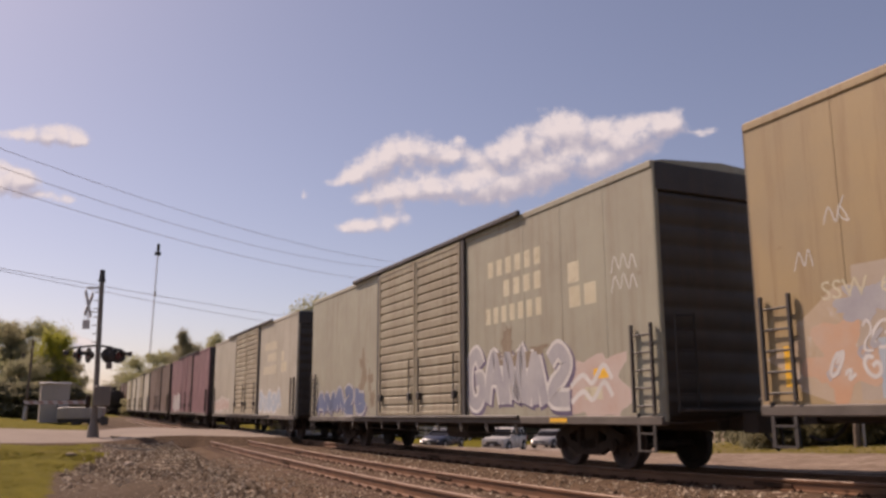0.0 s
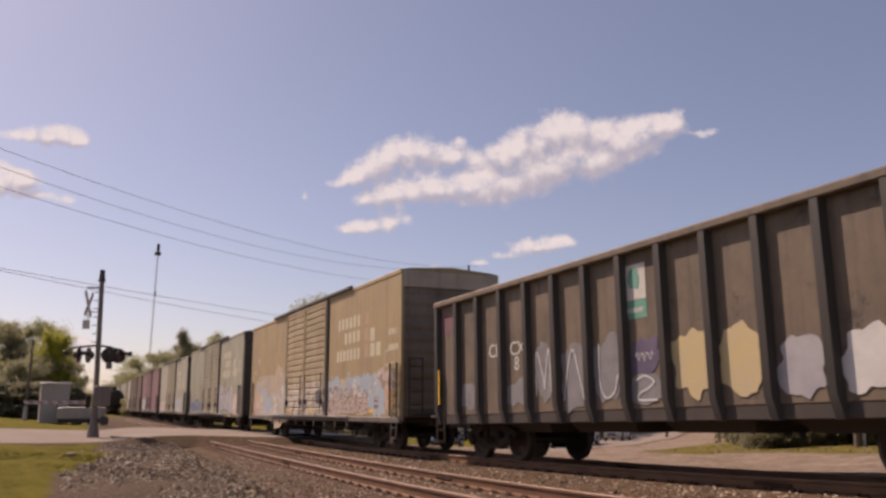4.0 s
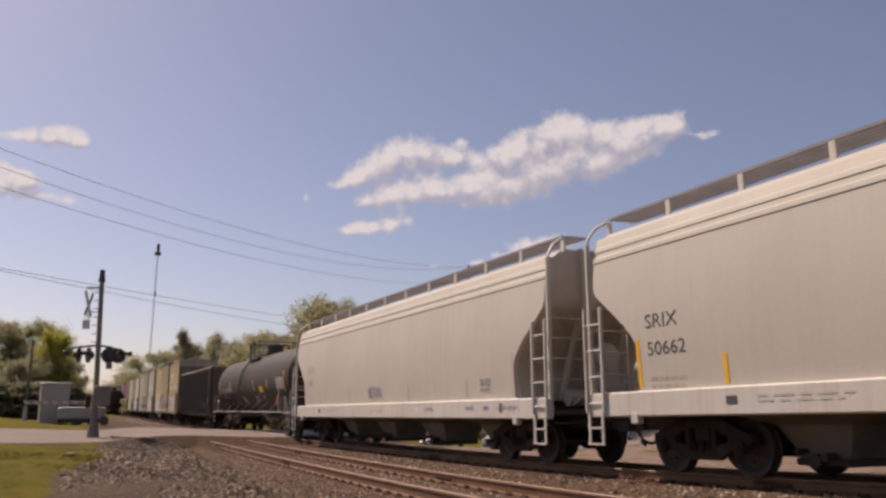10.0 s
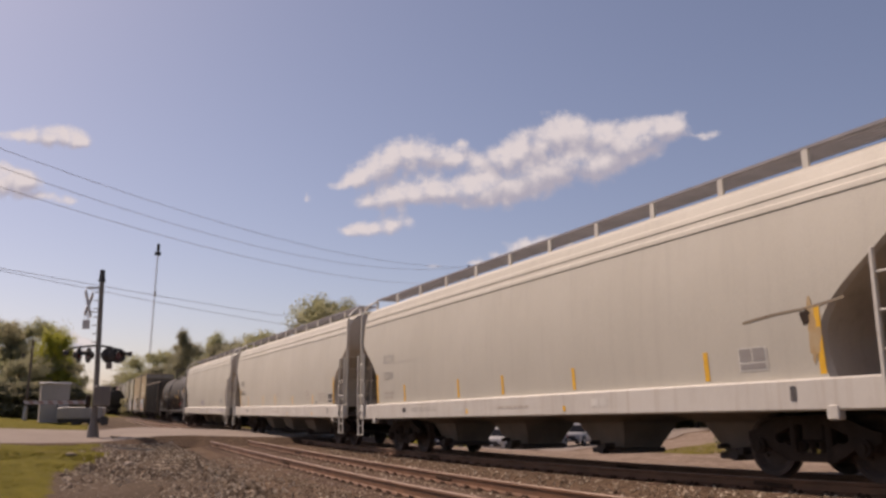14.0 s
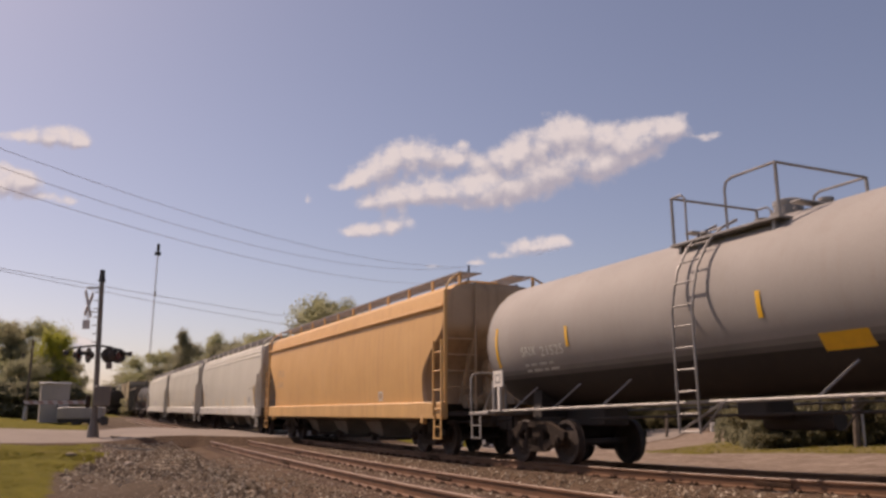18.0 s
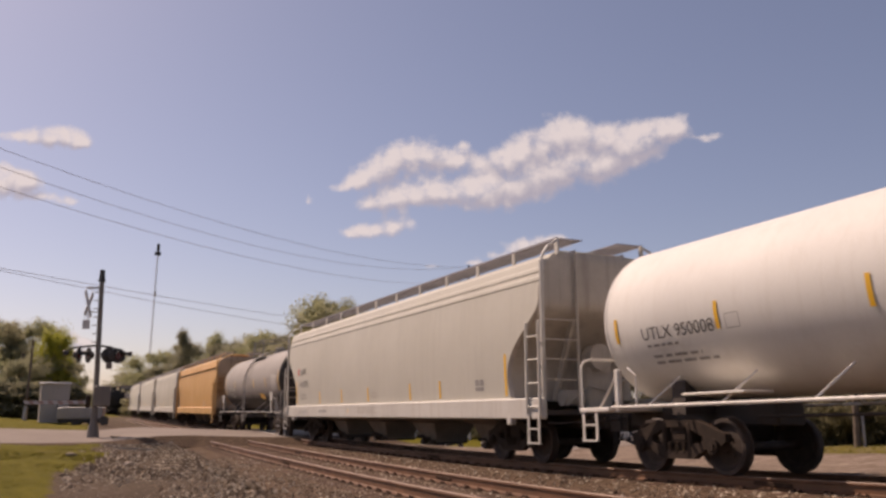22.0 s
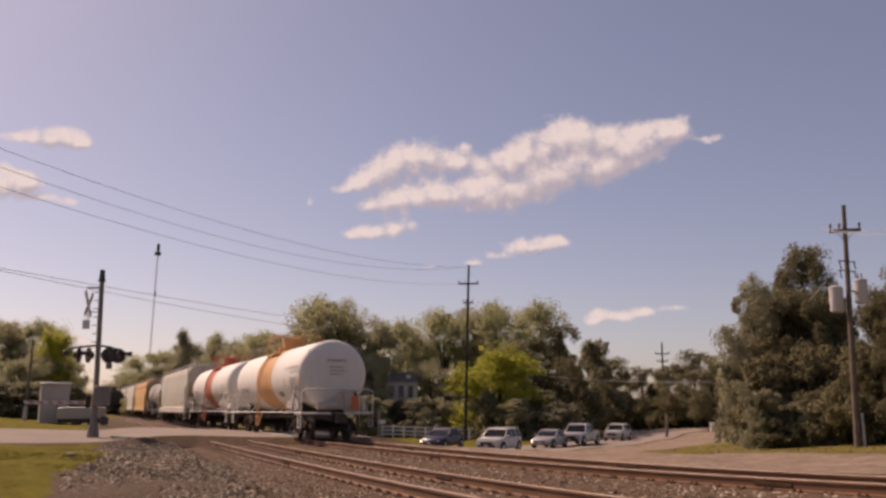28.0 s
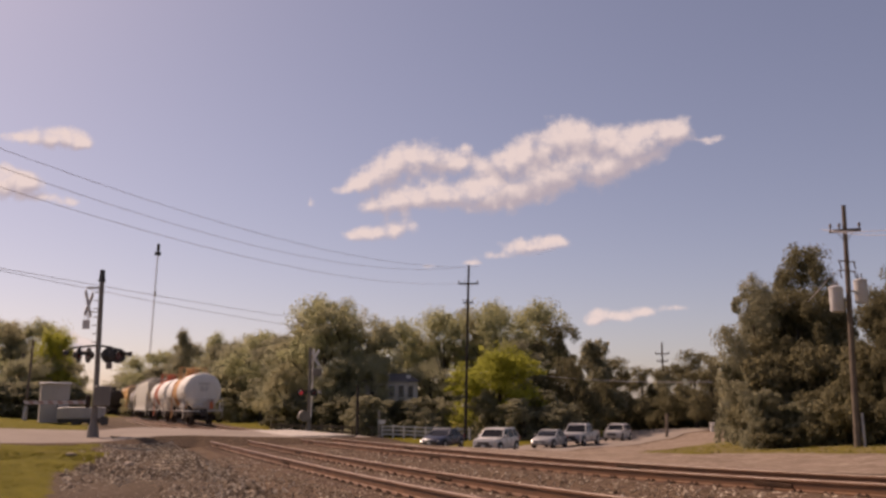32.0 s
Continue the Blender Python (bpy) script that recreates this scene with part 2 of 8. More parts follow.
# ---- mesh helpers ----
class Shape:
    """Collects vertices and faces of one mesh."""

    def __init__(self):
        self.v, self.f = [], []

    def add(self, verts, faces):
        o = len(self.v)
        self.v.extend(tuple(p) for p in verts)
        self.f.extend(tuple(i + o for i in q) for q in faces)
        return self

    def box(self, x0, x1, y0, y1, z0, z1, b=0.0):
        if b <= 0:
            v = [(x, y, z) for x in (x0, x1) for y in (y0, y1) for z in (z0, z1)]
            return self.add(v, [(0, 1, 3, 2), (4, 6, 7, 5), (0, 4, 5, 1), (2, 3, 7, 6), (0, 2, 6, 4), (1, 5, 7, 3)])
        b = min(b, (x1 - x0) / 2.2, (y1 - y0) / 2.2, (z1 - z0) / 2.2)
        rings = []
        for z, i in ((z0, b), (z0 + b, 0), (z1 - b, 0), (z1, b)):
            c = b if i == 0 else b
            xa, xb, ya, yb = x0 + i, x1 - i, y0 + i, y1 - i
            c = b
            rings.append([(xa + c, ya, z), (xb - c, ya, z), (xb, ya + c, z), (xb, yb - c, z), (xb - c, yb, z), (xa + c, yb, z), (xa, yb - c, z), (xa, ya + c, z)])
        return self.loft(rings)

    def loft(self, rings, close=True, caps=True):
        n = len(rings[0])
        v = [p for r in rings for p in r]
        f = []
        for i in range(len(rings) - 1):
            for j in range(n if close else n - 1):
                k = (j + 1) % n
                f.append((i * n + j, i * n + k, (i + 1) * n + k, (i + 1) * n + j))
        if caps and close:
            f.append(tuple(reversed(range(n))))
            f.append(tuple((len(rings) - 1) * n + j for j in range(n)))
        return self.add(v, f)

    def rod(self, p, q, r, n=8, r2=None):
        p, q = Vector(p), Vector(q)
        d = (q - p).normalized()
        a = d.orthogonal().normalized()
        c = d.cross(a)
        ring = lambda o, s: [o + (a * math.cos(t) + c * math.sin(t)) * s for t in [2 * math.pi * k / n for k in range(n)]]
        return self.loft([ring(p, r), ring(q, r if r2 is None else r2)])

    def pipe(self, pts, r, n=6):
        pts = [Vector(p) for p in pts]
        rings = []
        a = None
        for i, p in enumerate(pts):
            d = (pts[min(i + 1, len(pts) - 1)] - pts[max(i - 1, 0)]).normalized()
            a = d.orthogonal().normalized() if a is None else (a - d * a.dot(d)).normalized()
            c = d.cross(a)
            rings.append([p + (a * math.cos(2 * math.pi * k / n) + c * math.sin(2 * math.pi * k / n)) * r for k in range(n)])
        return self.loft(rings)

    def slab(self, poly, axis, lo, hi):
        """A flat outline (two coordinates a point) pushed out along an axis, 'x', 'y' or 'z'."""
        put = {"x": lambda a, b, t: (t, a, b), "y": lambda a, b, t: (a, t, b), "z": lambda a, b, t: (a, b, t)}[axis]
        return self.loft([[put(a, b, lo) for a, b in poly], [put(a, b, hi) for a, b in poly]])

    def mesh(self, name, material, smooth=35):
        me = bpy.data.meshes.new(name)
        me.from_pydata(self.v, [], self.f)
        bm = bmesh.new()
        bm.from_mesh(me)
        bmesh.ops.recalc_face_normals(bm, faces=bm.faces)
        bm.to_mesh(me)
        bm.free()
        if smooth:
            me.shade_smooth()
            me.set_sharp_from_angle(angle=radians(smooth))
        if material:
            me.materials.append(material)
        return me


def part(name, shape, material, parent=None, label="", smooth=35, at=None):
    me = shape if isinstance(shape, bpy.types.Mesh) else shape.mesh(name, material, smooth)
    ob = new(name, me)
    if parent is not None:
        ob.parent = parent
    if at is not None:
        ob.matrix_basis = at
    return tagged(ob, label)


def thing(name, label, category, group="", kind="", at=None):
    ob = tagged(new(name), label, category, group, kind)
    ob.empty_display_size = 0.2
    if at is not None:
        ob.matrix_basis = at
    return ob


# ---- lie of the land: one gentle field of heights that the tracks and the ground share ----
def fall(s):
    s = 3.0 + 1.5 * math.log1p(math.exp(min(60.0, (s - 3.0) / 1.5))) if s < 80 else s
    return math.exp(-s / 7.0), math.exp(-s / 30.0)


def far_track(s):
    """The middle of the far track, at rail height, s metres along it."""
    a, b = fall(s)
    return Vector((10.1226 - 1.07 + 0.34263 * a + 1.6141 * b, s + 1.69079 + 1.6566 * a - 1.40949 * b, 0.49149 * a + 0.42097 * b))


def near_track(s):
    a, b = fall(s)
    return Vector((5.5982 + 0.47195 - 0.88248 * a - 0.87889 * b, s, 0.49149 * a + 0.42097 * b))


def lie(x, y):
    """The height of rail level over the plan."""
    r = min(math.hypot(x, y), 75.0)
    a = max(-6.0, min(52.0, math.degrees(math.atan2(x, y)))) / 10 if y > -2 or abs(x) > 1 else 0.0
    d = ((-1.872e-5 * a + 2.34808e-3) * a - 1.09147e-2) * a + 2.03625e-3
    w = 1.0
    if y < 0:
        w = max(0.0, 1 + y / 40)
    return 0.46276 + r * d * w


def smooth01(t):
    t = max(0.0, min(1.0, t))
    return t * t * (3 - 2 * t)


# heights of the lower ground beyond the main line, against rail level
LOW = ((26.1, 60.6, -1.45), (28.6, 56.1, -1.62), (36.2, 62.2, -1.66), (41.2, 65.1, -1.68), (52.4, 75.7, -1.9), (30.1, 26.4, -0.74), (28.2, 80.2, -1.22),
       (33.5, 77.0, -1.3), (31.9, 31.8, -0.82), (31.3, 35.0, -0.79), (75.1, 87.1, -1.32), (61.2, 72.6, -1.29), (16.4, 63.9, -0.24), (15.7, 49.6, -0.24),
       (21.5, 62.4, -0.62), (35.1, 76.3, -1.5), (79.4, 102.9, -2.13), (41.6, 79.8, -1.38), (22.9, 107.6, -0.69), (29.1, 24.4, -0.68), (21.3, 23.9, -0.52), (14.0, 14.0, -0.3), (13.6, 38.0, -0.25), (14.4, 39.4, -0.42), (15.8, 36.7, -0.53), (18.0, 35.7, -0.66), (20.1, 34.6, -0.73),
       (22.4, 35.5, -0.86), (20.6, 47.8, -0.88), (24.1, 46.1, -1.08), (30.1, 49.6, -1.4), (29.1, 40.7, -1.12), (24.8, 31.4, -0.85))


def ground_z(x, y):
    rel = -0.22
    k = smooth01((x - 12.8) / 3.5)
    if k > 0:
        sw = sz = 0.0
        for a, b, z in LOW:
            w = 1.0 / ((x - a) ** 2 + (y - b) ** 2 + 2.0) ** 1.5
            sw += w
            sz += w * z
        rel = rel * (1 - k) + k * sz / sw
    return lie(x, y) + rel


# ---- ground ----
def ground_material():
    m, n, l, p = node_mat("ground cover")
    co = n.new("ShaderNodeNewGeometry").outputs["Position"]
    at = n.new("ShaderNodeAttribute")
    at.attribute_name = "cover"
    sep = n.new("ShaderNodeSeparateColor")
    l.new(at.outputs["Color"], sep.inputs[0])
    fine, mid, big = noise_node(n, l, co, 38, 4, 0.7), noise_node(n, l, co, 5, 5, 0.65), noise_node(n, l, co, 0.6, 4)

    def edge(sock):
        a = n.new("ShaderNodeMath")
        a.operation = "ADD"
        l.new(sock, a.inputs[0])
        s = n.new("ShaderNodeMath")
        s.operation = "MULTIPLY_ADD"
        l.new(mid, s.inputs[0])
        s.inputs[1].default_value, s.inputs[2].default_value = 1.1, -0.55
        l.new(s.outputs[0], a.inputs[1])
        return ramp_node(n, l, a.outputs[0], [(0.42, grey(0)), (0.58, grey(1))])

    gravel = ramp_node(n, l, fine, [(0.3, (0.035, 0.024, 0.016)), (0.5, (0.10, 0.07, 0.047)), (0.72, (0.24, 0.18, 0.125))])
    gravel = mix_node(n, l, ramp_node(n, l, big, [(0.4, grey(0)), (0.7, grey(0.5))]), gravel, (0.10, 0.07, 0.048))
    dirt = ramp_node(n, l, mid, [(0.32, (0.15, 0.103, 0.073)), (0.52, (0.235, 0.172, 0.127)), (0.7, (0.36, 0.285, 0.22))])
    dirt = mix_node(n, l, ramp_node(n, l, big, [(0.45, grey(0)), (0.6, grey(0.75))]), dirt, (0.165, 0.115, 0.083))
    wide = noise_node(n, l, co, 1.7, 6, 0.75)
    dirt = mix_node(n, l, ramp_node(n, l, wide, [(0.5, grey(0)), (0.66, grey(0.7))]), dirt, (0.37, 0.295, 0.23))
    dirt = mix_node(n, l, ramp_node(n, l, fine, [(0.55, grey(0)), (0.75, grey(0.55))]), dirt, (0.40, 0.33, 0.26))
    grass = ramp_node(n, l, mid, [(0.3, (0.075, 0.068, 0.006)), (0.55, (0.135, 0.112, 0.008)), (0.75, (0.17, 0.132, 0.016))])
    col = mix_node(n, l, edge(sep.outputs[2]), gravel, dirt)
    bare = ramp_node(n, l, noise_node(n, l, co, 1.3, 5, 0.7), [(0.58, grey(0)), (0.70, grey(0.7))])
    grass = mix_node(n, l, bare, grass, (0.15, 0.10, 0.05))
    col = mix_node(n, l, edge(sep.outputs[0]), col, grass)
    # dark tone for the crossing signal's shadow, painted into the ground
    col = mix_node(n, l, edge(sep.outputs[1]), col, (0.045, 0.038, 0.034))
    l.new(col, p.inputs["Base Color"])
    p.inputs["Roughness"].default_value = 0.95
    p.inputs["Specular IOR Level"].default_value = 0.08
    bp = n.new("ShaderNodeBump")
    bp.inputs["Strength"].default_value, bp.inputs["Distance"].default_value = 0.8, 0.04
    l.new(fine, bp.inputs["Height"])
    l.new(bp.outputs[0], p.inputs["Normal"])
    return m


def spread(stops):
    out = []
    for a, b, step in stops:
        k = max(1, round((b - a) / step))
        out += [a + (b - a) * i / k for i in range(k)]
    return out + [stops[-1][1]]


def cover(x, y):
    """How much grass, painted signal shadow and pale dirt there is at a place."""
    w = noise.noise((x * 0.35, y * 0.35, 3.1)) * 1.1
    g = d = 0.0
    edge = -0.1 + 0.92 * smooth01((y - 16.0) / 9.0) + w * 0.12
    if x < edge and y < 34.5:
        g = 0.9
    elif x < edge + 1.1 and y < 27:
        d = 0.36
    if x < 0.9 + w * 0.4 and y > 41:
        g = 0.95
    if x > 13.2:
        d = 1.0
        off = (x - 30.1) * -0.63 + (y - 55.6) * 0.77
        if off > 5.0 + 0.5 * w:
            g, d = 0.95, 0.0
        elif off < -12.4 + w:
            back = x - (23.5 + 0.05 * y) + 0.9 * w
            g = 0.0 if back < 0 else 0.75 if back < 1.2 else 0.55
    if abs(x) > 120 or y > 130 or y < -60:
        g, d = 0.9, 0.0
    # long ellipse standing in for the signal's cast shadow
    signal_shade = 1.0 - math.hypot((x - 1.9) / 1.3, (y - 28.3) / 4.5) + 0.5 * w
    return max(0, min(1, g)), max(0, min(1, signal_shade)), max(0, min(1, d))


XS = spread([(-3000, -300, 450), (-300, -30, 30), (-30, -6, 2), (-6, 18, 0.4), (18, 60, 1.0), (60, 300, 24), (300, 3000, 450)])
YS = spread([(-3000, -300, 450), (-300, -20, 28), (-20, 4, 2), (4, 48, 0.45), (48, 110, 2.0), (110, 320, 21), (320, 3400, 440)])


def build_ground():
    sh = Shape()
    nx = len(XS)
    for y in YS:
        for x in XS:
            z = ground_z(x, y)
            near = 0.05 if abs(x) < 60 and -10 < y < 110 else 0.0
            z += near * (noise.noise((x * 0.5, y * 0.5, 0.7)) + 0.5 * noise.noise((x * 1.9, y * 1.9, 1.7)))
            for line in (near_track, far_track):
                gap = abs(x - line(max(0.0, min(200.0, y))).x)
                if gap < 3.2:
                    z -= 0.16 * smooth01((3.2 - gap) / 1.2)
            sh.v.append((x, y, z))
    for j in range(len(YS) - 1):
        for i in range(nx - 1):
            sh.f.append((j * nx + i, j * nx + i + 1, (j + 1) * nx + i + 1, (j + 1) * nx + i))
    me = bpy.data.meshes.new("ground")
    me.from_pydata(sh.v, [], sh.f)
    me.shade_smooth()
    ca = me.color_attributes.new("cover", "FLOAT_COLOR", "POINT")
    ca.data.foreach_set("color", [c for v in sh.v for c in (*cover(v[0], v[1]), 1.0)])
    me.materials.append(ground_material())
    tagged(new("ground", me), "gravel, dirt and patchy yellow-green grass beside the tracks", "ground", kind="structure")


build_ground()
M["ballast"] = surface("ballast bed", (0.155, 0.10, 0.062), (0.06, 0.038, 0.025), 9.0, 0.95, bump=0.9, grain=30, world_space=True, bump_dist=0.05)

RAIL = [(-0.07, -0.172), (0.07, -0.172), (0.07, -0.158), (0.012, -0.14), (0.012, -0.05), (0.036, -0.036), (0.036, -0.008), (0.028, 0.0),
        (-0.028, 0.0), (-0.036, -0.008), (-0.036, -0.036), (-0.012, -0.05), (-0.012, -0.14), (-0.07, -0.158)]


def frame_on(line, s):
    """A point of a track, its direction and its right-hand side."""
    d = (line(s + 0.3) - line(s - 0.3)).normalized()
    return line(s), d, d.cross(Vector((0, 0, 1))).normalized()


def build_track(name, line, label, s0, s1):
    root = thing(name, label, "railway track", kind="structure")
    stations = spread([(-300, -20, 20), (-20, 3, 2), (3, 40, 0.8), (40, 120, 4), (120, 480, 30)])
    bed = []
    for s in stations:
        c, d, r = frame_on(line, s)
        row = []
        for o, z in ((-3.1, -0.52), (-2.35, -0.30), (-1.75, -0.21), (-0.95, -0.175), (-0.55, -0.178), (0, -0.176), (0.55, -0.178), (0.95, -0.175), (1.75, -0.21), (2.35, -0.30), (3.1, -0.52)):
            q = c + r * o
            z += (0.035 if abs(o) > 1.2 else 0.014) * noise.noise((q.x * 2.3, q.y * 2.3, 4.0))
            row.append((q.x, q.y, c.z + z))
        bed.append(row)
    part("ballast_bed", Shape().loft(bed, close=False, caps=False), M["ballast"], root, "grey-brown crushed stone ballast bed")
    for side in (-0.7525, 0.7525):
        rings = []
        for s in stations:
            c, d, r = frame_on(line, s)
            rings.append([c + r * (side + a) + Vector((0, 0, b)) for a, b in RAIL])
        rail = part("rail", Shape().loft(rings), M["rail"], root, "rusty brown steel rail")
        rail.data.materials.append(M["rail_top"])
        for poly in rail.data.polygons:
            if poly.normal.z > 0.7 and poly.center.z > line(poly.center.y).z - 0.02:
                poly.material_index = 1
    ties = Shape().box(-1.28, 1.28, -0.11, 0.11, -0.36, -0.172, 0.02).mesh("tie", M["tie"])
    plate = Shape()
    for sx in (-0.7525, 0.7525):
        plate.box(sx - 0.17, sx + 0.17, -0.09, 0.09, -0.171, -0.155, 0.006)
        for dx in (-0.1, 0.1):
            for dy in (-0.055, 0.055):
                plate.box(sx + dx - 0.016, sx + dx + 0.016, dy - 0.016, dy + 0.016, -0.158, -0.13, 0.005)
    plate = plate.mesh("tie_plate", M["spike"])
    s = s0
    while s < s1:
        c, d, r = frame_on(line, s)
        c = c + Vector((0, 0, random.uniform(-0.008, 0.004)))
        m = Matrix.Translation(c) @ Matrix(((r.x, d.x, 0), (r.y, d.y, 0), (0, 0, 1))).to_4x4() @ pose(0, 0, 0, 0, 0, random.uniform(-1.2, 1.2))
        t = part("tie", ties, None, root, at=m)
        part("tie_plate", plate, None, t, "rusty tie plates with spikes")
        s += 0.54
    for s in [k * 11.9 + 8.9 for k in range(0, 6)]:
        for side in (-0.7525, 0.7525):
            c, d, r = frame_on(line, s + (5.4 if side > 0 else 0))
            m = Matrix.Translation(c + r * side) @ Matrix(((r.x, d.x, 0), (r.y, d.y, 0), (0, 0, 1))).to_4x4()
            j = Shape().box(-0.034, -0.01, -0.36, 0.36, -0.128, -0.062, 0.006).box(0.01, 0.034, -0.36, 0.36, -0.128, -0.062, 0.006)
            for k in (-0.29, -0.17, -0.06, 0.06, 0.17, 0.29):
                j.rod((-0.05, k, -0.092), (0.05, k, -0.092), 0.013, 6)
            part("joint_bar", j, M["spike"], root, "rusty bolted joint bar", at=m)
    return root


build_track("track_near", near_track, "rusty siding track with weathered sleepers half buried in ballast", 5.5, 66)
build_track("track_far", far_track, "main line track of rusty rails on ballast", 3.5, 66)


def stones():
    """Loose ballast stones, near the camera, in one mesh."""
    rng = random.Random(5)
    sh = Shape()
    base = [(1, 0, 0), (-1, 0, 0), (0, 1, 0), (0, -1, 0), (0, 0, 1), (0, 0, -1)]
    tris = [(4, 0, 2), (4, 2, 1), (4, 1, 3), (4, 3, 0), (5, 2, 0), (5, 1, 2), (5, 3, 1), (5, 0, 3)]

    def one(x, y, z, r):
        a = rng.uniform(0, 6.3)
        ca, sa = math.cos(a), math.sin(a)
        kx, ky, kz = r * rng.uniform(0.7, 1.3), r * rng.uniform(0.6, 1.1), r * rng.uniform(0.5, 0.9)
        tilt = rng.uniform(-0.5, 0.5)
        o = len(sh.v)
        for bx, by, bz in base:
            px, py, pz = bx * kx * rng.uniform(0.7, 1.2), by * ky * rng.uniform(0.7, 1.2), bz * kz
            pz += tilt * px
            sh.v.append((x + px * ca - py * sa, y + px * sa + py * ca, z + pz))
        sh.f.extend((o + p, o + q, o + t) for p, q, t in tris)

    for line, count, far in ((near_track, 9000, 26), (far_track, 9000, 30)):
        for _ in range(count):
            s = 4 + (far - 4) * rng.random() ** 1.5
            o = rng.uniform(-2.6, 2.6)
            if 0.58 < abs(o) < 0.94:
                continue
            c = line(s)
            k = abs(o)
            z = -0.19 if k < 0.9 else -0.19 - 0.025 * (k - 0.9) / 0.85 if k < 1.75 else -0.215 - 0.085 * (k - 1.75) / 0.6 if k < 2.35 else -0.30 - 0.22 * (k - 2.35) / 0.75
            one(c.x + o, c.y, c.z + z + 0.01, rng.uniform(0.018, 0.042))
    for _ in range(24000):
        y = 9 + 26.5 * rng.random() ** 1.35
        x = rng.uniform(-0.1, 5.8)
        if cover(x, y)[0] > 0.4 and rng.random() < 0.97 or cover(x, y)[2] > 0.4 and rng.random() < 0.7:
            continue
        if abs(x - near_track(y).x) < 2.3:
            continue
        up = 0.12 * smooth01((y - 31.5) / 3.0) if x > 1.4 else 0.0
        one(x, y, ground_z(x, y) + up, rng.uniform(0.015, 0.045) * (1.8 if rng.random() < 0.03 else 1))
    me = sh.mesh("ballast_stones", None, smooth=0)
    m, n, l, p = node_mat("loose stone")
    isl = n.new("ShaderNodeNewGeometry").outputs["Random Per Island"]
    l.new(ramp_node(n, l, isl, [(0, (0.10, 0.066, 0.042)), (0.45, (0.235, 0.168, 0.11)), (0.8, (0.42, 0.33, 0.235)), (1, (0.6, 0.51, 0.39))]), p.inputs["Base Color"])
    p.inputs["Roughness"].default_value = 0.9
    p.inputs["Specular IOR Level"].default_value = 0.15
    me.materials.append(m)
    tagged(new("ballast_stones", me), "loose grey and brown crushed stones lying on the track bed", "gravel", kind="stuff")


stones()


def grass_blades():
    """Tufts of grass on the near verge and along the far road, in one mesh."""
    rng = random.Random(9)
    sh = Shape()

    def tuft(x, y, size, count):
        z = ground_z(x, y) - 0.01
        for _ in range(count):
            a, h = rng.uniform(0, 6.3), size * rng.uniform(0.5, 1.2)
            px, py = x + rng.gauss(0, size * 0.6), y + rng.gauss(0, size * 0.6)
            lx, ly = rng.gauss(0, 0.4) * h, rng.gauss(0, 0.4) * h
            w = size * 0.1
            ca, sa = math.cos(a) * w, math.sin(a) * w
            o = len(sh.v)
            sh.v += [(px - ca, py - sa, z), (px + ca, py + sa, z), (px + ca * 0.6 + lx * 0.4, py + sa * 0.6 + ly * 0.4, z + h * 0.6), (px - ca * 0.6 + lx * 0.4, py - sa * 0.6 + ly * 0.4, z + h * 0.6), (px + lx, py + ly, z + h)]
            sh.f += [(o, o + 1, o + 2, o + 3), (o + 3, o + 2, o + 4)]

    done = 0
    while done < 8500:
        x, y = rng.uniform(-4, 1.2), 8 + 26 * rng.random()
        g = cover(x, y)[0] + 0.7 * noise.noise((x * 0.9, y * 0.9, 8.0))
        if g > 0.55 and x > -0.14 * y:
            tuft(x, y, rng.uniform(0.018, 0.04), 6)
            done += 1
        elif rng.random() < 0.02:
            done += 1
    done = 0
    while done < 1600:
        x, y = rng.uniform(22, 33), rng.uniform(20, 42)
        if cover(x, y)[0] > 0.5 and rng.random() < 0.8:
            tuft(x, y, rng.uniform(0.04, 0.11), 4)
        done += 1
    me = sh.mesh("grass", None, smooth=0)
    m, n, l, p = node_mat("grass blades")
    isl = n.new("ShaderNodeNewGeometry").outputs["Random Per Island"]
    l.new(ramp_node(n, l, isl, [(0, (0.085, 0.082, 0.008)), (0.6, (0.165, 0.14, 0.012)), (1, (0.22, 0.17, 0.03))]), p.inputs["Base Color"])
    p.inputs["Roughness"].default_value = 0.8
    p.inputs["Specular IOR Level"].default_value = 0.1
    me.materials.append(m)
    tagged(new("grass", me), "patchy yellow-green grass tufts on the verges", "grass", kind="stuff")


grass_blades()


# ---- road over the crossing ----
def sheet(name, near, far, material, label, lift, parent=None, steps=24):
    """A strip between two lines of places, laid over the ground."""
    sh = Shape()
    rows = []

    def along(line, t):
        k = t * (len(line) - 1)
        i = min(int(k), len(line) - 2)
        a, b = Vector(line[i]), Vector(line[i + 1])
        return a.lerp(b, k - i)

    for i in range(steps * (len(near) - 1) + 1):
        t = i / (steps * (len(near) - 1))
        a, b = along(near, t), along(far, t)
        row = []
        for j in range(13):
            q = a.lerp(b, j / 12)
            row.append((q.x, q.y, road_z(q.x, q.y) + lift))
        rows.append(row)
    sh.loft(rows, close=False, caps=False)
    ob = part(name, sh, material, parent, smooth=60)
    for k, other in ((0, 1), (-1, -2)):
        strip = []
        for row in rows:
            a, b = Vector(row[k]), Vector(row[other])
            o = (a - b)
            o.z = 0
            q = a + o.normalized() * 1.1
            strip.append([tuple(a - Vector((0, 0, 0.004))), (q.x, q.y, ground_z(q.x, q.y) - 0.12)])
        part("shoulder", Shape().loft(strip, close=False, caps=False), M["ballast"], ob, "gravel road shoulder")
    return ob if parent is not None else tagged(ob, label, "road", kind="structure")


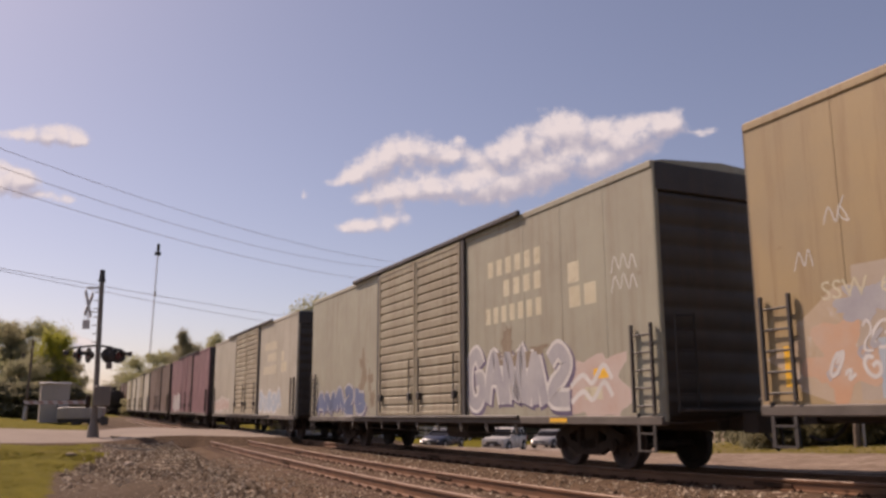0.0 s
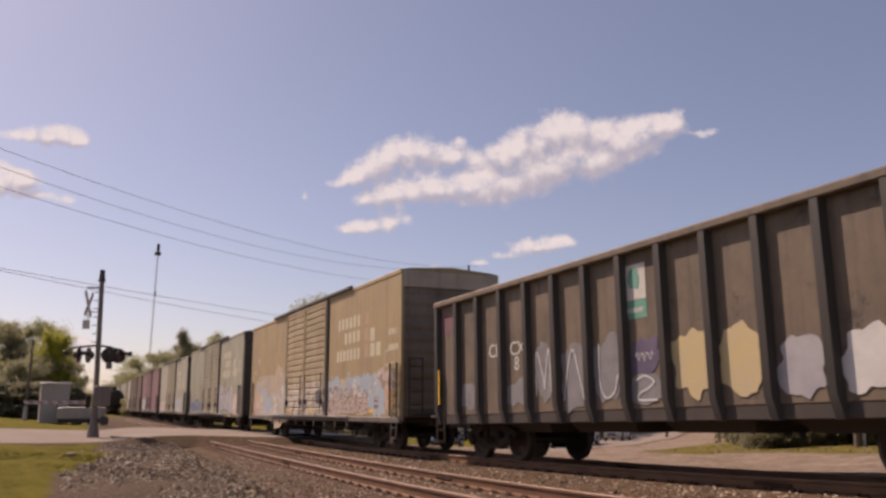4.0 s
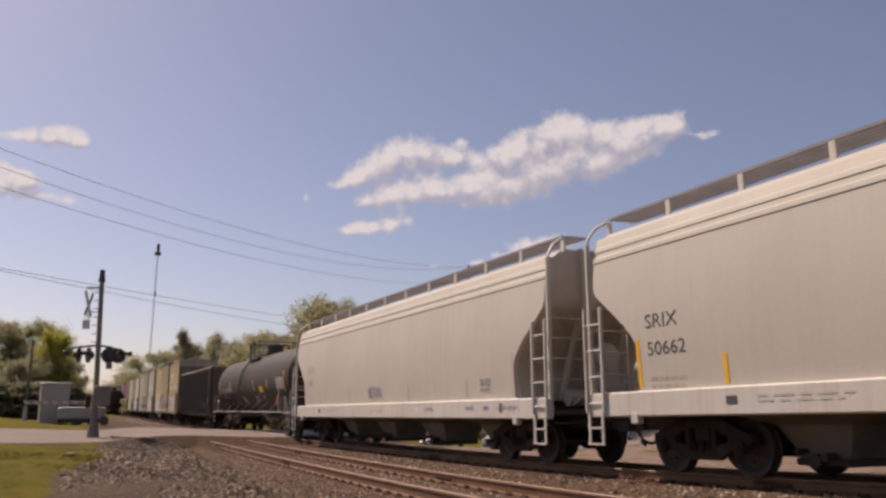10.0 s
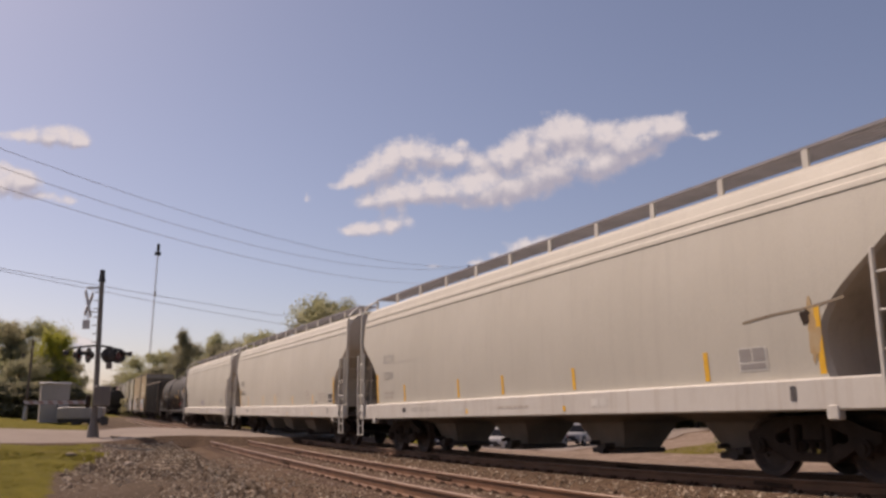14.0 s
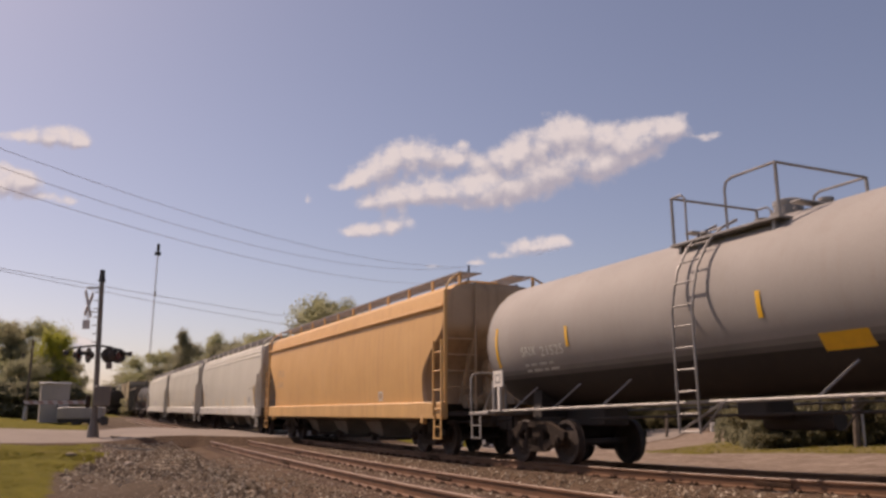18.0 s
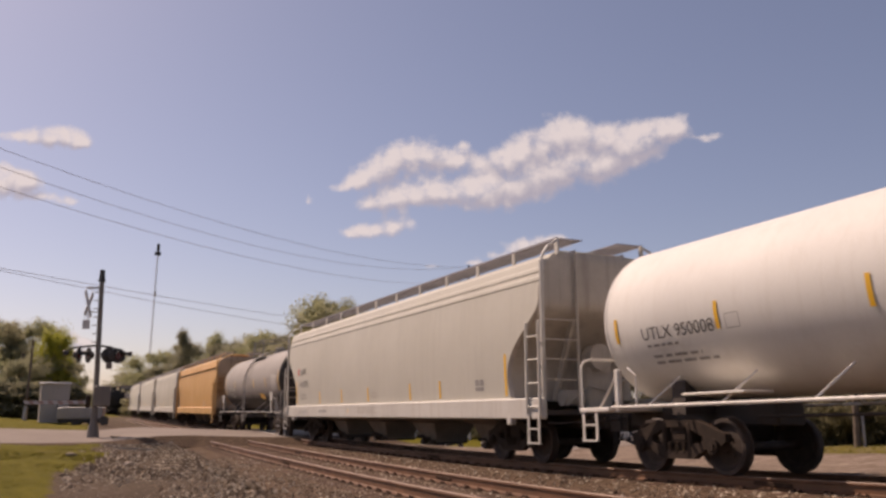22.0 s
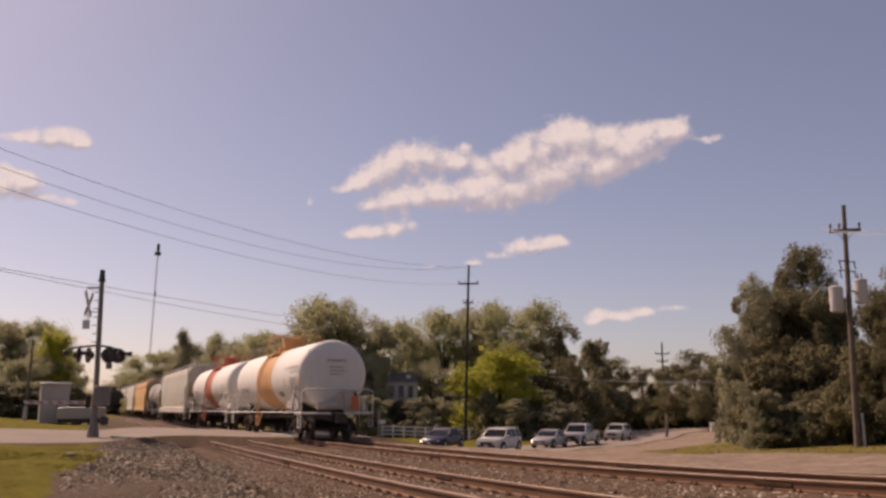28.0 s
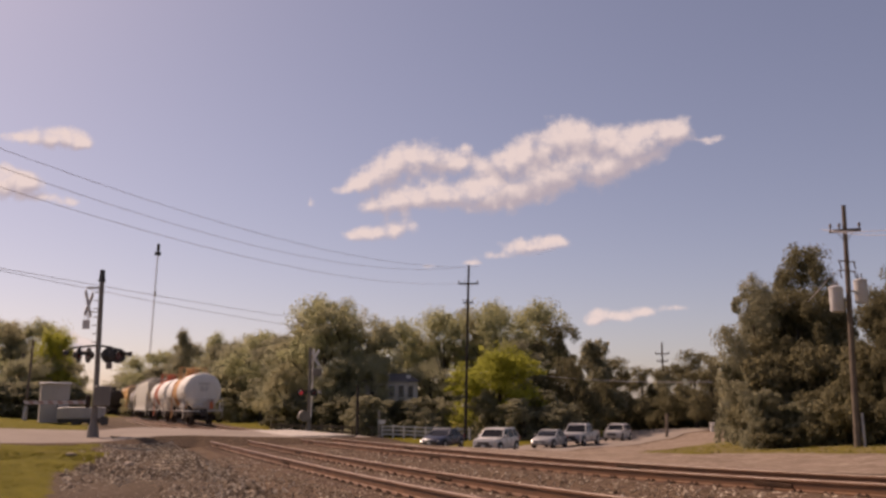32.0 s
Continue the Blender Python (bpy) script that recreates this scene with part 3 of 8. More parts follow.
def road_z(x, y):
    up = smooth01((x - 0.5) / 3.0) * (1 - smooth01((x - 12.5) / 3.0))
    return ground_z(x, y) + 0.22 * up + 0.05


sheet("road", [(-24, 9), (-2.2, 26.3), (1.4, 31.5), (4.5, 35.2), (9.5, 35.8), (15.5, 39.2), (33, 52.1), (60, 74.2), (130, 131)],
      [(-34, 18), (-5, 38), (0, 44), (4.5, 47.5), (9.5, 48), (14, 48.8), (27.2, 59.1), (54, 81.2), (124, 140)], M["asphalt"], "sun-bleached grey asphalt road crossing the tracks", 0.0)


def crossing_panels():
    root = thing("crossing_panels", "pale concrete panels and dark edge beams where the road crosses the rails", "level crossing", kind="structure")
    for line in (near_track, far_track):
        for a, b in ((-2.2, -0.86), (-0.62, 0.62), (0.86, 2.2)):
            for k in range(5):
                s = 36.4 + 2.2 * k
                c, d, r = frame_on(line, s + 1.1)
                m = Matrix.Translation(c) @ Matrix(((r.x, d.x, 0), (r.y, d.y, 0), (0, 0, 1))).to_4x4()
                part("panel", Shape().box(a, b, -1.09, 1.09, -0.15, 0.075, 0.012), M["pad"], root, at=m)
            c, d, r = frame_on(line, 36.2)
            m = Matrix.Translation(c) @ Matrix(((r.x, d.x, 0), (r.y, d.y, 0), (0, 0, 1))).to_4x4()
            # slab edge, its shade painted on as a dark colour
            part("edge_beam", Shape().box(a - 0.06, b + 0.06, -0.14, 0.0, -0.26, 0.06, 0.02), M["dark_pad"], root, "dark edge beam", at=m)


crossing_panels()


# ---- lettering and paint on the cars ----
def glyphs(text):
    cu = bpy.data.curves.new("lettering", "FONT")
    cu.body, cu.size, cu.resolution_u = text, 1.0, 3
    ob = new("lettering", cu)
    bpy.context.view_layer.update()
    me = bpy.data.meshes.new_from_object(ob.evaluated_get(bpy.context.evaluated_depsgraph_get()))
    got = [tuple(v.co) for v in me.vertices], [tuple(p.vertices) for p in me.polygons]
    bpy.data.objects.remove(ob)
    bpy.data.curves.remove(cu)
    bpy.data.meshes.remove(me)
    return got


WORDS = {w: glyphs(w) for w in ("SSW", "62654", "21525", "CF", "CX", "8", "TILX 254096", "ELTX", "3343", "3324", "SRIX", "50662", "CPCX", "2298", "SHPX", "463763",
                                "UTLX 950008", "ACTX 71402", "SP-11759", "HYDROGEN", "FLUORIDE", "ANHYDROUS", "INHALATION", "HAZARD",
                                "HYDROGEN FLUORIDE ANHYDROUS", "INHALATION HAZARD")}


def flat_side(x):
    """Paint layers on a boxcar's side lie within a few millimetres of it."""
    x = 1.5513 + (x - 1.556) * 0.12 if 1.555 < x < 1.6 and x != 1.5615 else x
    return lambda y, w: (-x, y, w)


def round_side(r, zc):
    return lambda y, w: (-r * math.cos((w - zc) / r), y, zc + r * math.sin((w - zc) / r))


def rear_end(y):
    return lambda a, w: (a, y, w)


def write(text, y0, z0, height, surf, mat, parent, stretch=1.0, label="", run=-1):
    v, f = WORDS[text]
    k = height / 0.7
    x0 = min(p[0] for p in v)
    sh = Shape().add([surf(y0 + run * (p[0] - x0) * k * stretch, z0 + p[1] * k) for p in v], f)
    return part("lettering", sh, mat, parent, label or "stencilled lettering " + text, smooth=0)


def patch(surf, y0, y1, z0, z1, mat, parent, name="panel_mark", label="", n=4):
    """A thin painted rectangle that follows the side."""
    rows = [[surf(y0 + (y1 - y0) * i / n, z0 + (z1 - z0) * j / n) for i in range(n + 1)] for j in range(n + 1)]
    return part(name, Shape().loft(rows, close=False, caps=False), mat, parent, label)


def bars(surf, y0, z0, width, rows, pitch, mat, parent, seed=0, run=-1):
    """Small writing that cannot be read, as broken bars."""
    rng = random.Random(seed)
    for i in range(rows):
        sh = Shape()
        y, z = 0.0, z0 - i * pitch
        end = width * rng.uniform(0.7, 1.0)
        while y < end:
            w = rng.uniform(0.08, 0.22) * width
            a, b = y0 + run * y, y0 + run * min(end, y + w)
            h = pitch * 0.4
            sh.add([surf(a, z), surf(b, z), surf(b, z + h), surf(a, z + h)], [(0, 1, 2, 3)])
            y += w + 0.05 * width
        tagged(part("small_print", sh, mat, parent, "line of small stencilled print", smooth=0), kind="stuff")


def blob(surf, yc, zc, w, h, mat, parent, seed, name="graffiti", label="", rough=0.16, n=40, square=3.0):
    """A sprayed patch with a wandering outline."""
    out = []
    for i in range(n):
        t = 2 * math.pi * i / n
        c, s = math.cos(t), math.sin(t)
        r = (abs(c) ** square + abs(s) ** square) ** (-1 / square)
        r *= 1 + rough * noise.noise((c * 1.6 + seed * 3.7, s * 1.6, seed)) * 2 + rough * 0.7 * noise.noise((c * 5 + seed, s * 5, seed * 1.3))
        out.append((yc + c * r * w / 2, zc + s * r * h / 2))
    sh = Shape().add([surf(yc, zc)] + [surf(a, b) for a, b in out] + [surf(yc + (a - yc) * 0.5, zc + (b - zc) * 0.5) for a, b in out],
                     [(0, n + 1 + i, n + 1 + (i + 1) % n) for i in range(n)] + [(1 + i, 1 + (i + 1) % n, n + 1 + (i + 1) % n, n + 1 + i) for i in range(n)])
    return part(name, sh, mat, parent, label, smooth=0)


def squiggle(surf, pts, width, mat, parent, name="graffiti", label=""):
    """A sprayed line of even width through places on the side."""
    a, b = [], []
    for i, p in enumerate(pts):
        d = Vector(pts[min(i + 1, len(pts) - 1)]) - Vector(pts[max(i - 1, 0)])
        nrm = Vector((-d.y, d.x)).normalized() * width / 2
        a.append(surf(p[0] + nrm.x, p[1] + nrm.y))
        b.append(surf(p[0] - nrm.x, p[1] - nrm.y))
    return part(name, Shape().loft([a, b], close=False, caps=False), mat, parent, label, smooth=0)


STROKES = {"loop": [(0.85, 0.75), (0.6, 1.0), (0.2, 0.85), (0.08, 0.45), (0.25, 0.08), (0.65, 0.03), (0.9, 0.25), (0.85, 0.5), (0.5, 0.48)],
           "peak": [(0.05, 0.0), (0.25, 0.6), (0.5, 1.0), (0.72, 0.6), (0.95, 0.0)], "zig": [(0.08, 0.0), (0.12, 0.95), (0.5, 0.35), (0.55, 0.15), (0.85, 1.0), (0.92, 0.05)],
           "wave": [(0.1, 0.8), (0.45, 1.0), (0.8, 0.75), (0.6, 0.5), (0.25, 0.3), (0.2, 0.05), (0.9, 0.02)], "hook": [(0.2, 1.0), (0.18, 0.3), (0.4, 0.0), (0.75, 0.1), (0.9, 0.4)],
           "bar": [(0.15, 0.55), (0.85, 0.5)], "stem": [(0.5, 1.0), (0.45, 0.5), (0.5, 0.0)]}
ORDER = (("loop",), ("peak", "bar"), ("zig",), ("peak", "stem"), ("wave",), ("hook", "bar"), ("loop", "stem"))

SWIRLS = (("loop", "hook"), ("wave", "loop"), ("hook", "wave"), ("loop", "wave"), ("hook", "stem"))


def smooth_line(pts, k=6):
    out = []
    for i in range(len(pts) - 1):
        p0, p1, p2, p3 = (Vector(pts[max(0, min(len(pts) - 1, j))]) for j in (i - 1, i, i + 1, i + 2))
        for q in range(k):
            u = q / k
            out.append(tuple(0.5 * ((2 * p1) + (p2 - p0) * u + (2 * p0 - 5 * p1 + 4 * p2 - p3) * u * u + (3 * p1 - p0 - 3 * p2 + p3) * u ** 3)))
    return out + [tuple(pts[-1])]


def bubble_word(side, y0, z0, width, height, count, fill, line, parent, seed, shadow=None, fat=0.0, order=ORDER):
    """A row of fat sprayed strokes: a pale outline with a filled core, in no real letters."""
    rng = random.Random(seed)
    step = width / count
    fat = fat or min(0.30, step * 0.32)
    for i in range(count):
        shape = order[(i + seed) % len(order)]
        w, h = step * rng.uniform(0.86, 1.02), height * rng.uniform(0.82, 1.0)
        lift = rng.uniform(0, height * 0.1)
        for j, key in enumerate(shape):
            line_pts = [(y0 - step * i - w * a, z0 + lift + fat / 2 + (h - fat) * b) for a, b in smooth_line(STROKES[key])]
            o = 0.001 * (i % 3) + 0.003 * j
            if shadow:
                squiggle(flat_side(side + 0.001 + o * 0.3), [(a - 0.07, b - 0.06) for a, b in line_pts], fat * 1.75, shadow, parent, label="dark sprayed stroke shadow")
            squiggle(flat_side(side + 0.003 + o * 0.5), line_pts, fat * 1.55, line, parent, label="pale sprayed stroke outline")
            squiggle(flat_side(side + 0.008 + o), line_pts, fat, fill, parent, label="filled sprayed stroke")


def scribble(side, y0, y1, z0, z1, count, mats, parent, seed):
    """Many short sprayed loops and dashes over a stretch of the side."""
    rng = random.Random(seed)
    for k in range(count):
        y, z = rng.uniform(y1, y0), z0 + (z1 - z0) * rng.random() ** 1.4
        w, h = rng.uniform(0.12, 0.5), rng.uniform(0.1, 0.4)
        turn = rng.uniform(-1.2, 1.2)
        line = smooth_line(STROKES[rng.choice(("loop", "wave", "hook", "loop", "wave", "stem"))], 4)
        pts = [(y - w * (a - 0.5) * math.cos(turn) + h * (b - 0.5) * math.sin(turn), max(z0, z + h * (b - 0.3) * math.cos(turn) + w * (a - 0.5) * math.sin(turn))) for a, b in line]
        squiggle(flat_side(side + 0.0003 * k), pts, rng.uniform(0.03, 0.085), M[rng.choice(mats)], parent, label="short sprayed stroke")


# ---- running gear ----
WHEEL_R = 0.44


def make_running_gear():
    ws = Shape()
    for s in (-1, 1):
        prof = [(0.0, 0.09), (0.03, 0.11), (0.05, 0.3), (-0.02, 0.38), (-0.02, WHEEL_R), (0.1, WHEEL_R + 0.0), (0.115, WHEEL_R + 0.03), (0.14, WHEEL_R + 0.02), (0.14, 0.37), (0.08, 0.3), (0.1, 0.11)]
        rings = []
        for dx, r in prof:
            x = s * (0.82 - dx)
            rings.append([(x, r * math.cos(2 * math.pi * k / 28), r * math.sin(2 * math.pi * k / 28)) for k in range(28)])
        ws.loft(rings)
    ws.rod((-1.02, 0, 0), (1.02, 0, 0), 0.075, 12)
    for s in (-1, 1):
        for k in range(3):
            a = 2.1 * k
            ws.rod((s * 0.80, 0.2 * math.cos(a), 0.2 * math.sin(a)), (s * 0.835, 0.2 * math.cos(a), 0.2 * math.sin(a)), 0.03, 8)
    wheelset = ws.mesh("wheelset", M["wheel"])
    frames = []
    arch = [(-1.12, 0.52), (-1.12, 0.64), (-0.95, 0.68), (-0.5, 0.86), (0.5, 0.86), (0.95, 0.68), (1.12, 0.64), (1.12, 0.52), (0.98, 0.44), (0.8, 0.46), (0.38, 0.24),
            (-0.38, 0.24), (-0.8, 0.46), (-0.98, 0.44)]
    for s in (-1, 1):
        fr = Shape()
        a, b = s * 0.93, s * 1.05
        outer = arch
        inner = [(y * 0.55, 0.36 + (z - 0.24) * 0.62) for y, z in outer]
        lo, hi = min(a, b), max(a, b)
        n = len(outer)
        v = [(lo, *p) for p in outer] + [(hi, *p) for p in outer] + [(lo, *p) for p in inner] + [(hi, *p) for p in inner]
        f = []
        for i in range(n):
            j = (i + 1) % n
            f += [(i, j, n + j, n + i), (2 * n + i, 3 * n + i, 3 * n + j, 2 * n + j), (i, 2 * n + i, 2 * n + j, j), (n + i, n + j, 3 * n + j, 3 * n + i)]
        fr.add(v, f)
        for y in (-0.3, 0.3):
            fr.box(lo - 0.01, hi + 0.01, y - 0.05, y + 0.05, 0.3, 0.82, 0.02)
        frames.append(fr.mesh("side_frame", M["cast"]))
    bogie = Shape().box(-1.0, 1.0, -0.2, 0.2, 0.5, 0.8, 0.04).mesh("bogie", M["cast"])
    sp = Shape()
    sp.pipe([(1.0 + 0.055 * math.cos(t * 0.9), 0.055 * math.sin(t * 0.9), 0.32 + 0.2 * t / 36) for t in range(37)], 0.014, 5)
    springs = sp.mesh("spring", M["cast"])
    cap = Shape().rod((1.05, 0, 0), (1.12, 0, 0), 0.12, 14).rod((1.12, 0, 0), (1.15, 0, 0), 0.07, 10)
    return bogie, wheelset, springs, cap.mesh("axle_cap", M["cast"]), frames


GEAR = make_running_gear()
WHEELS = []


def add_bogies(root, half):
    for y in (half, -half):
        b = part("bogie", GEAR[0], None, root, "rusty cast steel bogie with its bolster", at=pose(0, y, 0))
        for frame_mesh in GEAR[4]:
            part("side_frame", frame_mesh, None, b, "cast steel side frame")
        for k in (-0.17, 0, 0.17):
            part("spring", GEAR[2], None, b, "coil spring", at=pose(0, k, 0))
            part("spring", GEAR[2], None, b, "coil spring", at=pose(-2.0, k, 0))
        for dy in (0.88, -0.88):
            w = part("wheelset", GEAR[1], None, b, "worn steel wheels on an axle", at=pose(0, dy, WHEEL_R))
            WHEELS.append((root, w, dy))
            for side in (0, 180):
                part("axle_cap", GEAR[3], None, b, "axle bearing cap", at=pose(0, dy, WHEEL_R, 0, 0, side))


def add_couplers(root, end, mat):
    for s in (1, -1):
        c = Shape().box(-0.13, 0.13, min(s * (end - 0.7), s * (end + 0.35)), max(s * (end - 0.7), s * (end + 0.35)), 0.72, 0.98, 0.03)
        c.slab([(-0.2, s * (end + 0.3)), (0.2, s * (end + 0.3)), (0.24, s * (end + 0.5)), (0.1, s * (end + 0.62)), (-0.16, s * (end + 0.58))], "z", 0.68, 1.0)
        part("coupler", c, mat, root, "dark knuckle coupler")
        h = [(0.3, s * (end + 0.1), 0.8), (0.34, s * (end + 0.3), 0.6), (0.3, s * (end + 0.48), 0.45), (0.2, s * (end + 0.62), 0.42), (0.05, s * (end + 0.7), 0.5)]
        part("air_hose", Shape().pipe(h, 0.03, 6), M["black_steel"], root, "black rubber air hose")
        lever = [(-1.5, s * (end + 0.05), 0.85), (-1.3, s * (end + 0.12), 0.84), (-0.4, s * (end + 0.2), 0.9), (-0.1, s * (end + 0.25), 0.98)]
        part("uncoupling_lever", Shape().pipe(lever, 0.016, 5), mat, root)


def ladder(root, x, y, z0, z1, width, rungs, mat, along="y", label="steel ladder", rail=0.028):
    """A ladder on a side (along y) or on an end (along x)."""
    sh = Shape()
    p = (lambda a, z: (x, y + a, z)) if along == "y" else (lambda a, z: (x + a, y, z))
    for s in (-0.5, 0.5):
        a = p(s * width, z0)
        b = p(s * width, z1)
        sh.box(a[0] - rail, a[0] + rail, a[1] - rail, a[1] + rail, z0, z1, 0.008)
    ob = part("ladder", sh, mat, root, label)
    for i in range(rungs):
        z = z0 + (z1 - z0) * (i + 0.35) / rungs
        part("rung", Shape().rod(p(-0.5 * width, z), p(0.5 * width, z), 0.017, 6), mat, ob)
    return ob


def step_iron(root, x, y, mat, z0=0.38, z1=1.0):
    sh = Shape()
    for s in (-0.2, 0.2):
        sh.box(x - 0.012, x + 0.012, y + s - 0.03, y + s + 0.03, z0, z1)
    sh.box(x - 0.03, x + 0.03, y - 0.23, y + 0.23, z0, z0 + 0.03).box(x - 0.02, x + 0.02, y - 0.2, y + 0.2, z0 + 0.28, z0 + 0.31)
    part("stirrup_step", sh, mat, root, "steel stirrup step")


def yellow_strips(surf, places, root, w=0.09, h=0.5):
    for y, z in places:
        patch(surf, y - w / 2, y + w / 2, z, z + h, M["yellow"], root, "reflector_strip", "yellow reflective strip")


TRAIN = []


def boxcar(front, rear, body, door, end_mat, label, half_off=2.9, top=5.1, cap_mat=None):
    L = front - rear
    root = thing("boxcar", label, "boxcar", "cars of the freight train")
    h, W, Z0, Z1 = L / 2, 1.55, 0.96, top
    TRAIN.append((root, (front + rear) / 2, h - half_off))
    core = Shape().box(-W + 0.03, W - 0.03, -h + 0.06, h - 0.06, Z0 + 0.02, Z1 - 0.05)
    part("body_shell", core, body, root)
    for s in (-1, 1):
        spans = [(-h + (h - 5.65) * i / 3, -h + (h - 5.65) * (i + 1) / 3) for i in range(3)] + [(-5.65, -2.85), (2.85, 5.1)] + [(5.1 + (h - 5.1) * i / 3, 5.1 + (h - 5.1) * (i + 1) / 3) for i in range(3)]
        for a, b in spans:
            x0, x1 = (-W, -W + 0.05) if s < 0 else (W - 0.05, W)
            part("side_panel", Shape().box(x0, x1, a + 0.002, b - 0.002, Z0, Z1 - 0.1, 0.004), body, root)
        x0, x1 = (-W - 0.02, -W + 0.06) if s < 0 else (W - 0.06, W + 0.02)
        part("top_chord", Shape().box(x0, x1, -h, h, Z1 - 0.12, Z1 + 0.02, 0.02), body, root)
        x0, x1 = (-W - 0.05, -W + 0.1) if s < 0 else (W - 0.1, W + 0.05)
        part("side_sill", Shape().box(x0, x1, -h, h, Z0 - 0.16, Z0, 0.02), M["hopper_low"], root, "grimy side sill")
        for k in range(9):
            y = -5.2 + 1.3 * k
            part("sill_bracket", Shape().slab([(y - 0.05, Z0 - 0.14), (y + 0.12, Z0 - 0.14), (y - 0.02, Z0 - 0.36), (y - 0.05, Z0 - 0.36)], "x", *sorted((s * (W - 0.02), s * (W + 0.02)))), M["hopper_low"], root, "small hanging sill bracket")
        xs = (-W - 0.11, -W - 0.02) if s < 0 else (W + 0.02, W + 0.11)
        part("door_track", Shape().box(*xs, -5.6, 5.15, Z1 - 0.02, Z1 + 0.1, 0.02), M["box_end"], root, "dark upper door track")
        part("lower_door_track", Shape().box(*xs, -5.4, 5.0, Z0 - 0.06, Z0 + 0.02, 0.02), M["box_end"], root, "dark lower door track")
        for a, b in ((-2.75, -0.03), (0.03, 2.75)):
            rows = []
            n = 17
            for i in range(n * 6 + 1):
                z = Z0 + 0.06 + (Z1 - Z0 - 0.16) * i / (n * 6)
                f = (i % 6) / 6
                x = s * (W + 0.03 + (0.045 if f > 0.1 else 0.0))
                rows.append([(x, a + 0.12, z), (x, b - 0.12, z)])
            dr = part("door", Shape().loft(rows, close=False, caps=False), door, root, "horizontally corrugated sliding door", smooth=20)
            x0, x1 = sorted((s * (W - 0.02), s * (W + 0.09)))
            for y0, y1, z0, z1 in ((a, a + 0.12, Z0 + 0.03, Z1 - 0.08), (b - 0.12, b, Z0 + 0.03, Z1 - 0.08), (a + 0.12, b - 0.12, Z0 + 0.03, Z0 + 0.13), (a + 0.12, b - 0.12, Z1 - 0.17, Z1 - 0.08)):
                part("door_frame", Shape().box(x0, x1, y0, y1, z0, z1, 0.012), door, dr)
            for y in (a + 0.3, b - 0.3):
                k = Shape().rod((s * (W + 0.13), y, Z0 + 0.1), (s * (W + 0.13), y, Z0 + 1.5), 0.018, 6)
                k.box(*sorted((s * (W + 0.08), s * (W + 0.17))), y - 0.08, y + 0.08, Z0 + 0.42, Z0 + 0.62, 0.02)
                part("lock_rod", k, M["box_end"], dr, "dark door lock rod")
        for y in (-2.85, 2.85):
            x0, x1 = sorted((s * (W - 0.01), s * (W + 0.07)))
            part("door_post", Shape().box(x0, x1, y - 0.09, y + 0.09, Z0, Z1, 0.015), M["box_end"], root, "dark door post")
    for s in (-1, 1):
        rows = []
        for i in range(101):
            z = Z0 + (Z1 - 0.02 - Z0) * i / 100
            t = (i / 100 * 12) % 1
            o = 0.06 * max(0.0, math.sin(math.pi * t)) ** 0.7 if 4 < i < 88 else 0.0
            rows.append([(-W + 0.01, s * (h - 0.04), z), (-W + 0.14, s * (h - 0.04 + o), z), (W - 0.14, s * (h - 0.04 + o), z), (W - 0.01, s * (h - 0.04), z)])
        # the end wall's colour is much darker than the side paint
        part("end_wall", Shape().loft(rows, close=False, caps=False), end_mat, root, "corrugated end wall darker than the sides", smooth=50)
        for x in (-W, W - 0.09):
            part("corner_post", Shape().box(x, x + 0.09, *sorted((s * (h - 0.05), s * (h + 0.03))), Z0 - 0.1, Z1, 0.02), body if s < 0 else end_mat, root)
    roof = Shape()
    rings = []
    for i in range(2 * 16 + 1):
        y = -h + L * i / 32
        up = 0.035 if i % 2 else 0.0
        rings.append([(-W, y, Z1), (-W + 0.25, y, Z1 + 0.05 + up), (0, y, Z1 + 0.14 + up), (W - 0.25, y, Z1 + 0.05 + up), (W, y, Z1), (0, y, Z1 - 0.02)])
    part("roof", roof.loft(rings), body, root, "ribbed roof sheets", smooth=20)
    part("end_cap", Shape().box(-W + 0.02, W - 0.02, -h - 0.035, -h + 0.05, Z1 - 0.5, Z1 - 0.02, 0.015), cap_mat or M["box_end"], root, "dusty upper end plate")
    part("underframe", Shape().box(-0.35, 0.35, -h + 0.1, h - 0.1, 0.7, 0.96, 0.03).box(-1.4, 1.4, -h + 0.2, h - 0.2, 0.9, 0.98), M["under"], root, "grimy centre sill")
    for y in (-5, -2.4, 0, 2.4, 5):
        part("cross_bearer", Shape().box(-1.45, 1.45, y - 0.06, y + 0.06, 0.74, 0.94, 0.02), M["under"], root)
    part("brake_reservoir", Shape().rod((0.75, 0.4, 0.62), (0.75, 1.7, 0.62), 0.24, 14), M["under"], root, "grimy brake reservoir")
    part("brake_cylinder", Shape().rod((-0.7, -1.6, 0.62), (-0.7, -0.4, 0.62), 0.2, 14), M["under"], root, "grimy brake cylinder")
    part("brake_rod", Shape().pipe([(-0.9, -6, 0.6), (-0.85, 0, 0.55), (-0.9, 5.5, 0.6)], 0.02, 5), M["under"], root)
    for s in (-1, 1):
        for x in (-W - 0.065, W + 0.065):
            ladder(root, x, s * (h - 0.42), Z0 + 0.05, 2.47, 0.52, 5, M["box_end"] if x < 0 else M["black_steel"], label="black side ladder")
            step_iron(root, x * 0.98, s * (h - 0.42), M["box_end"])
        sh = Shape()
        for x in (-1.35, -0.95):
            sh.rod((x, s * (h + 0.14), 1.0), (x, s * (h + 0.14), 2.62), 0.022, 6)
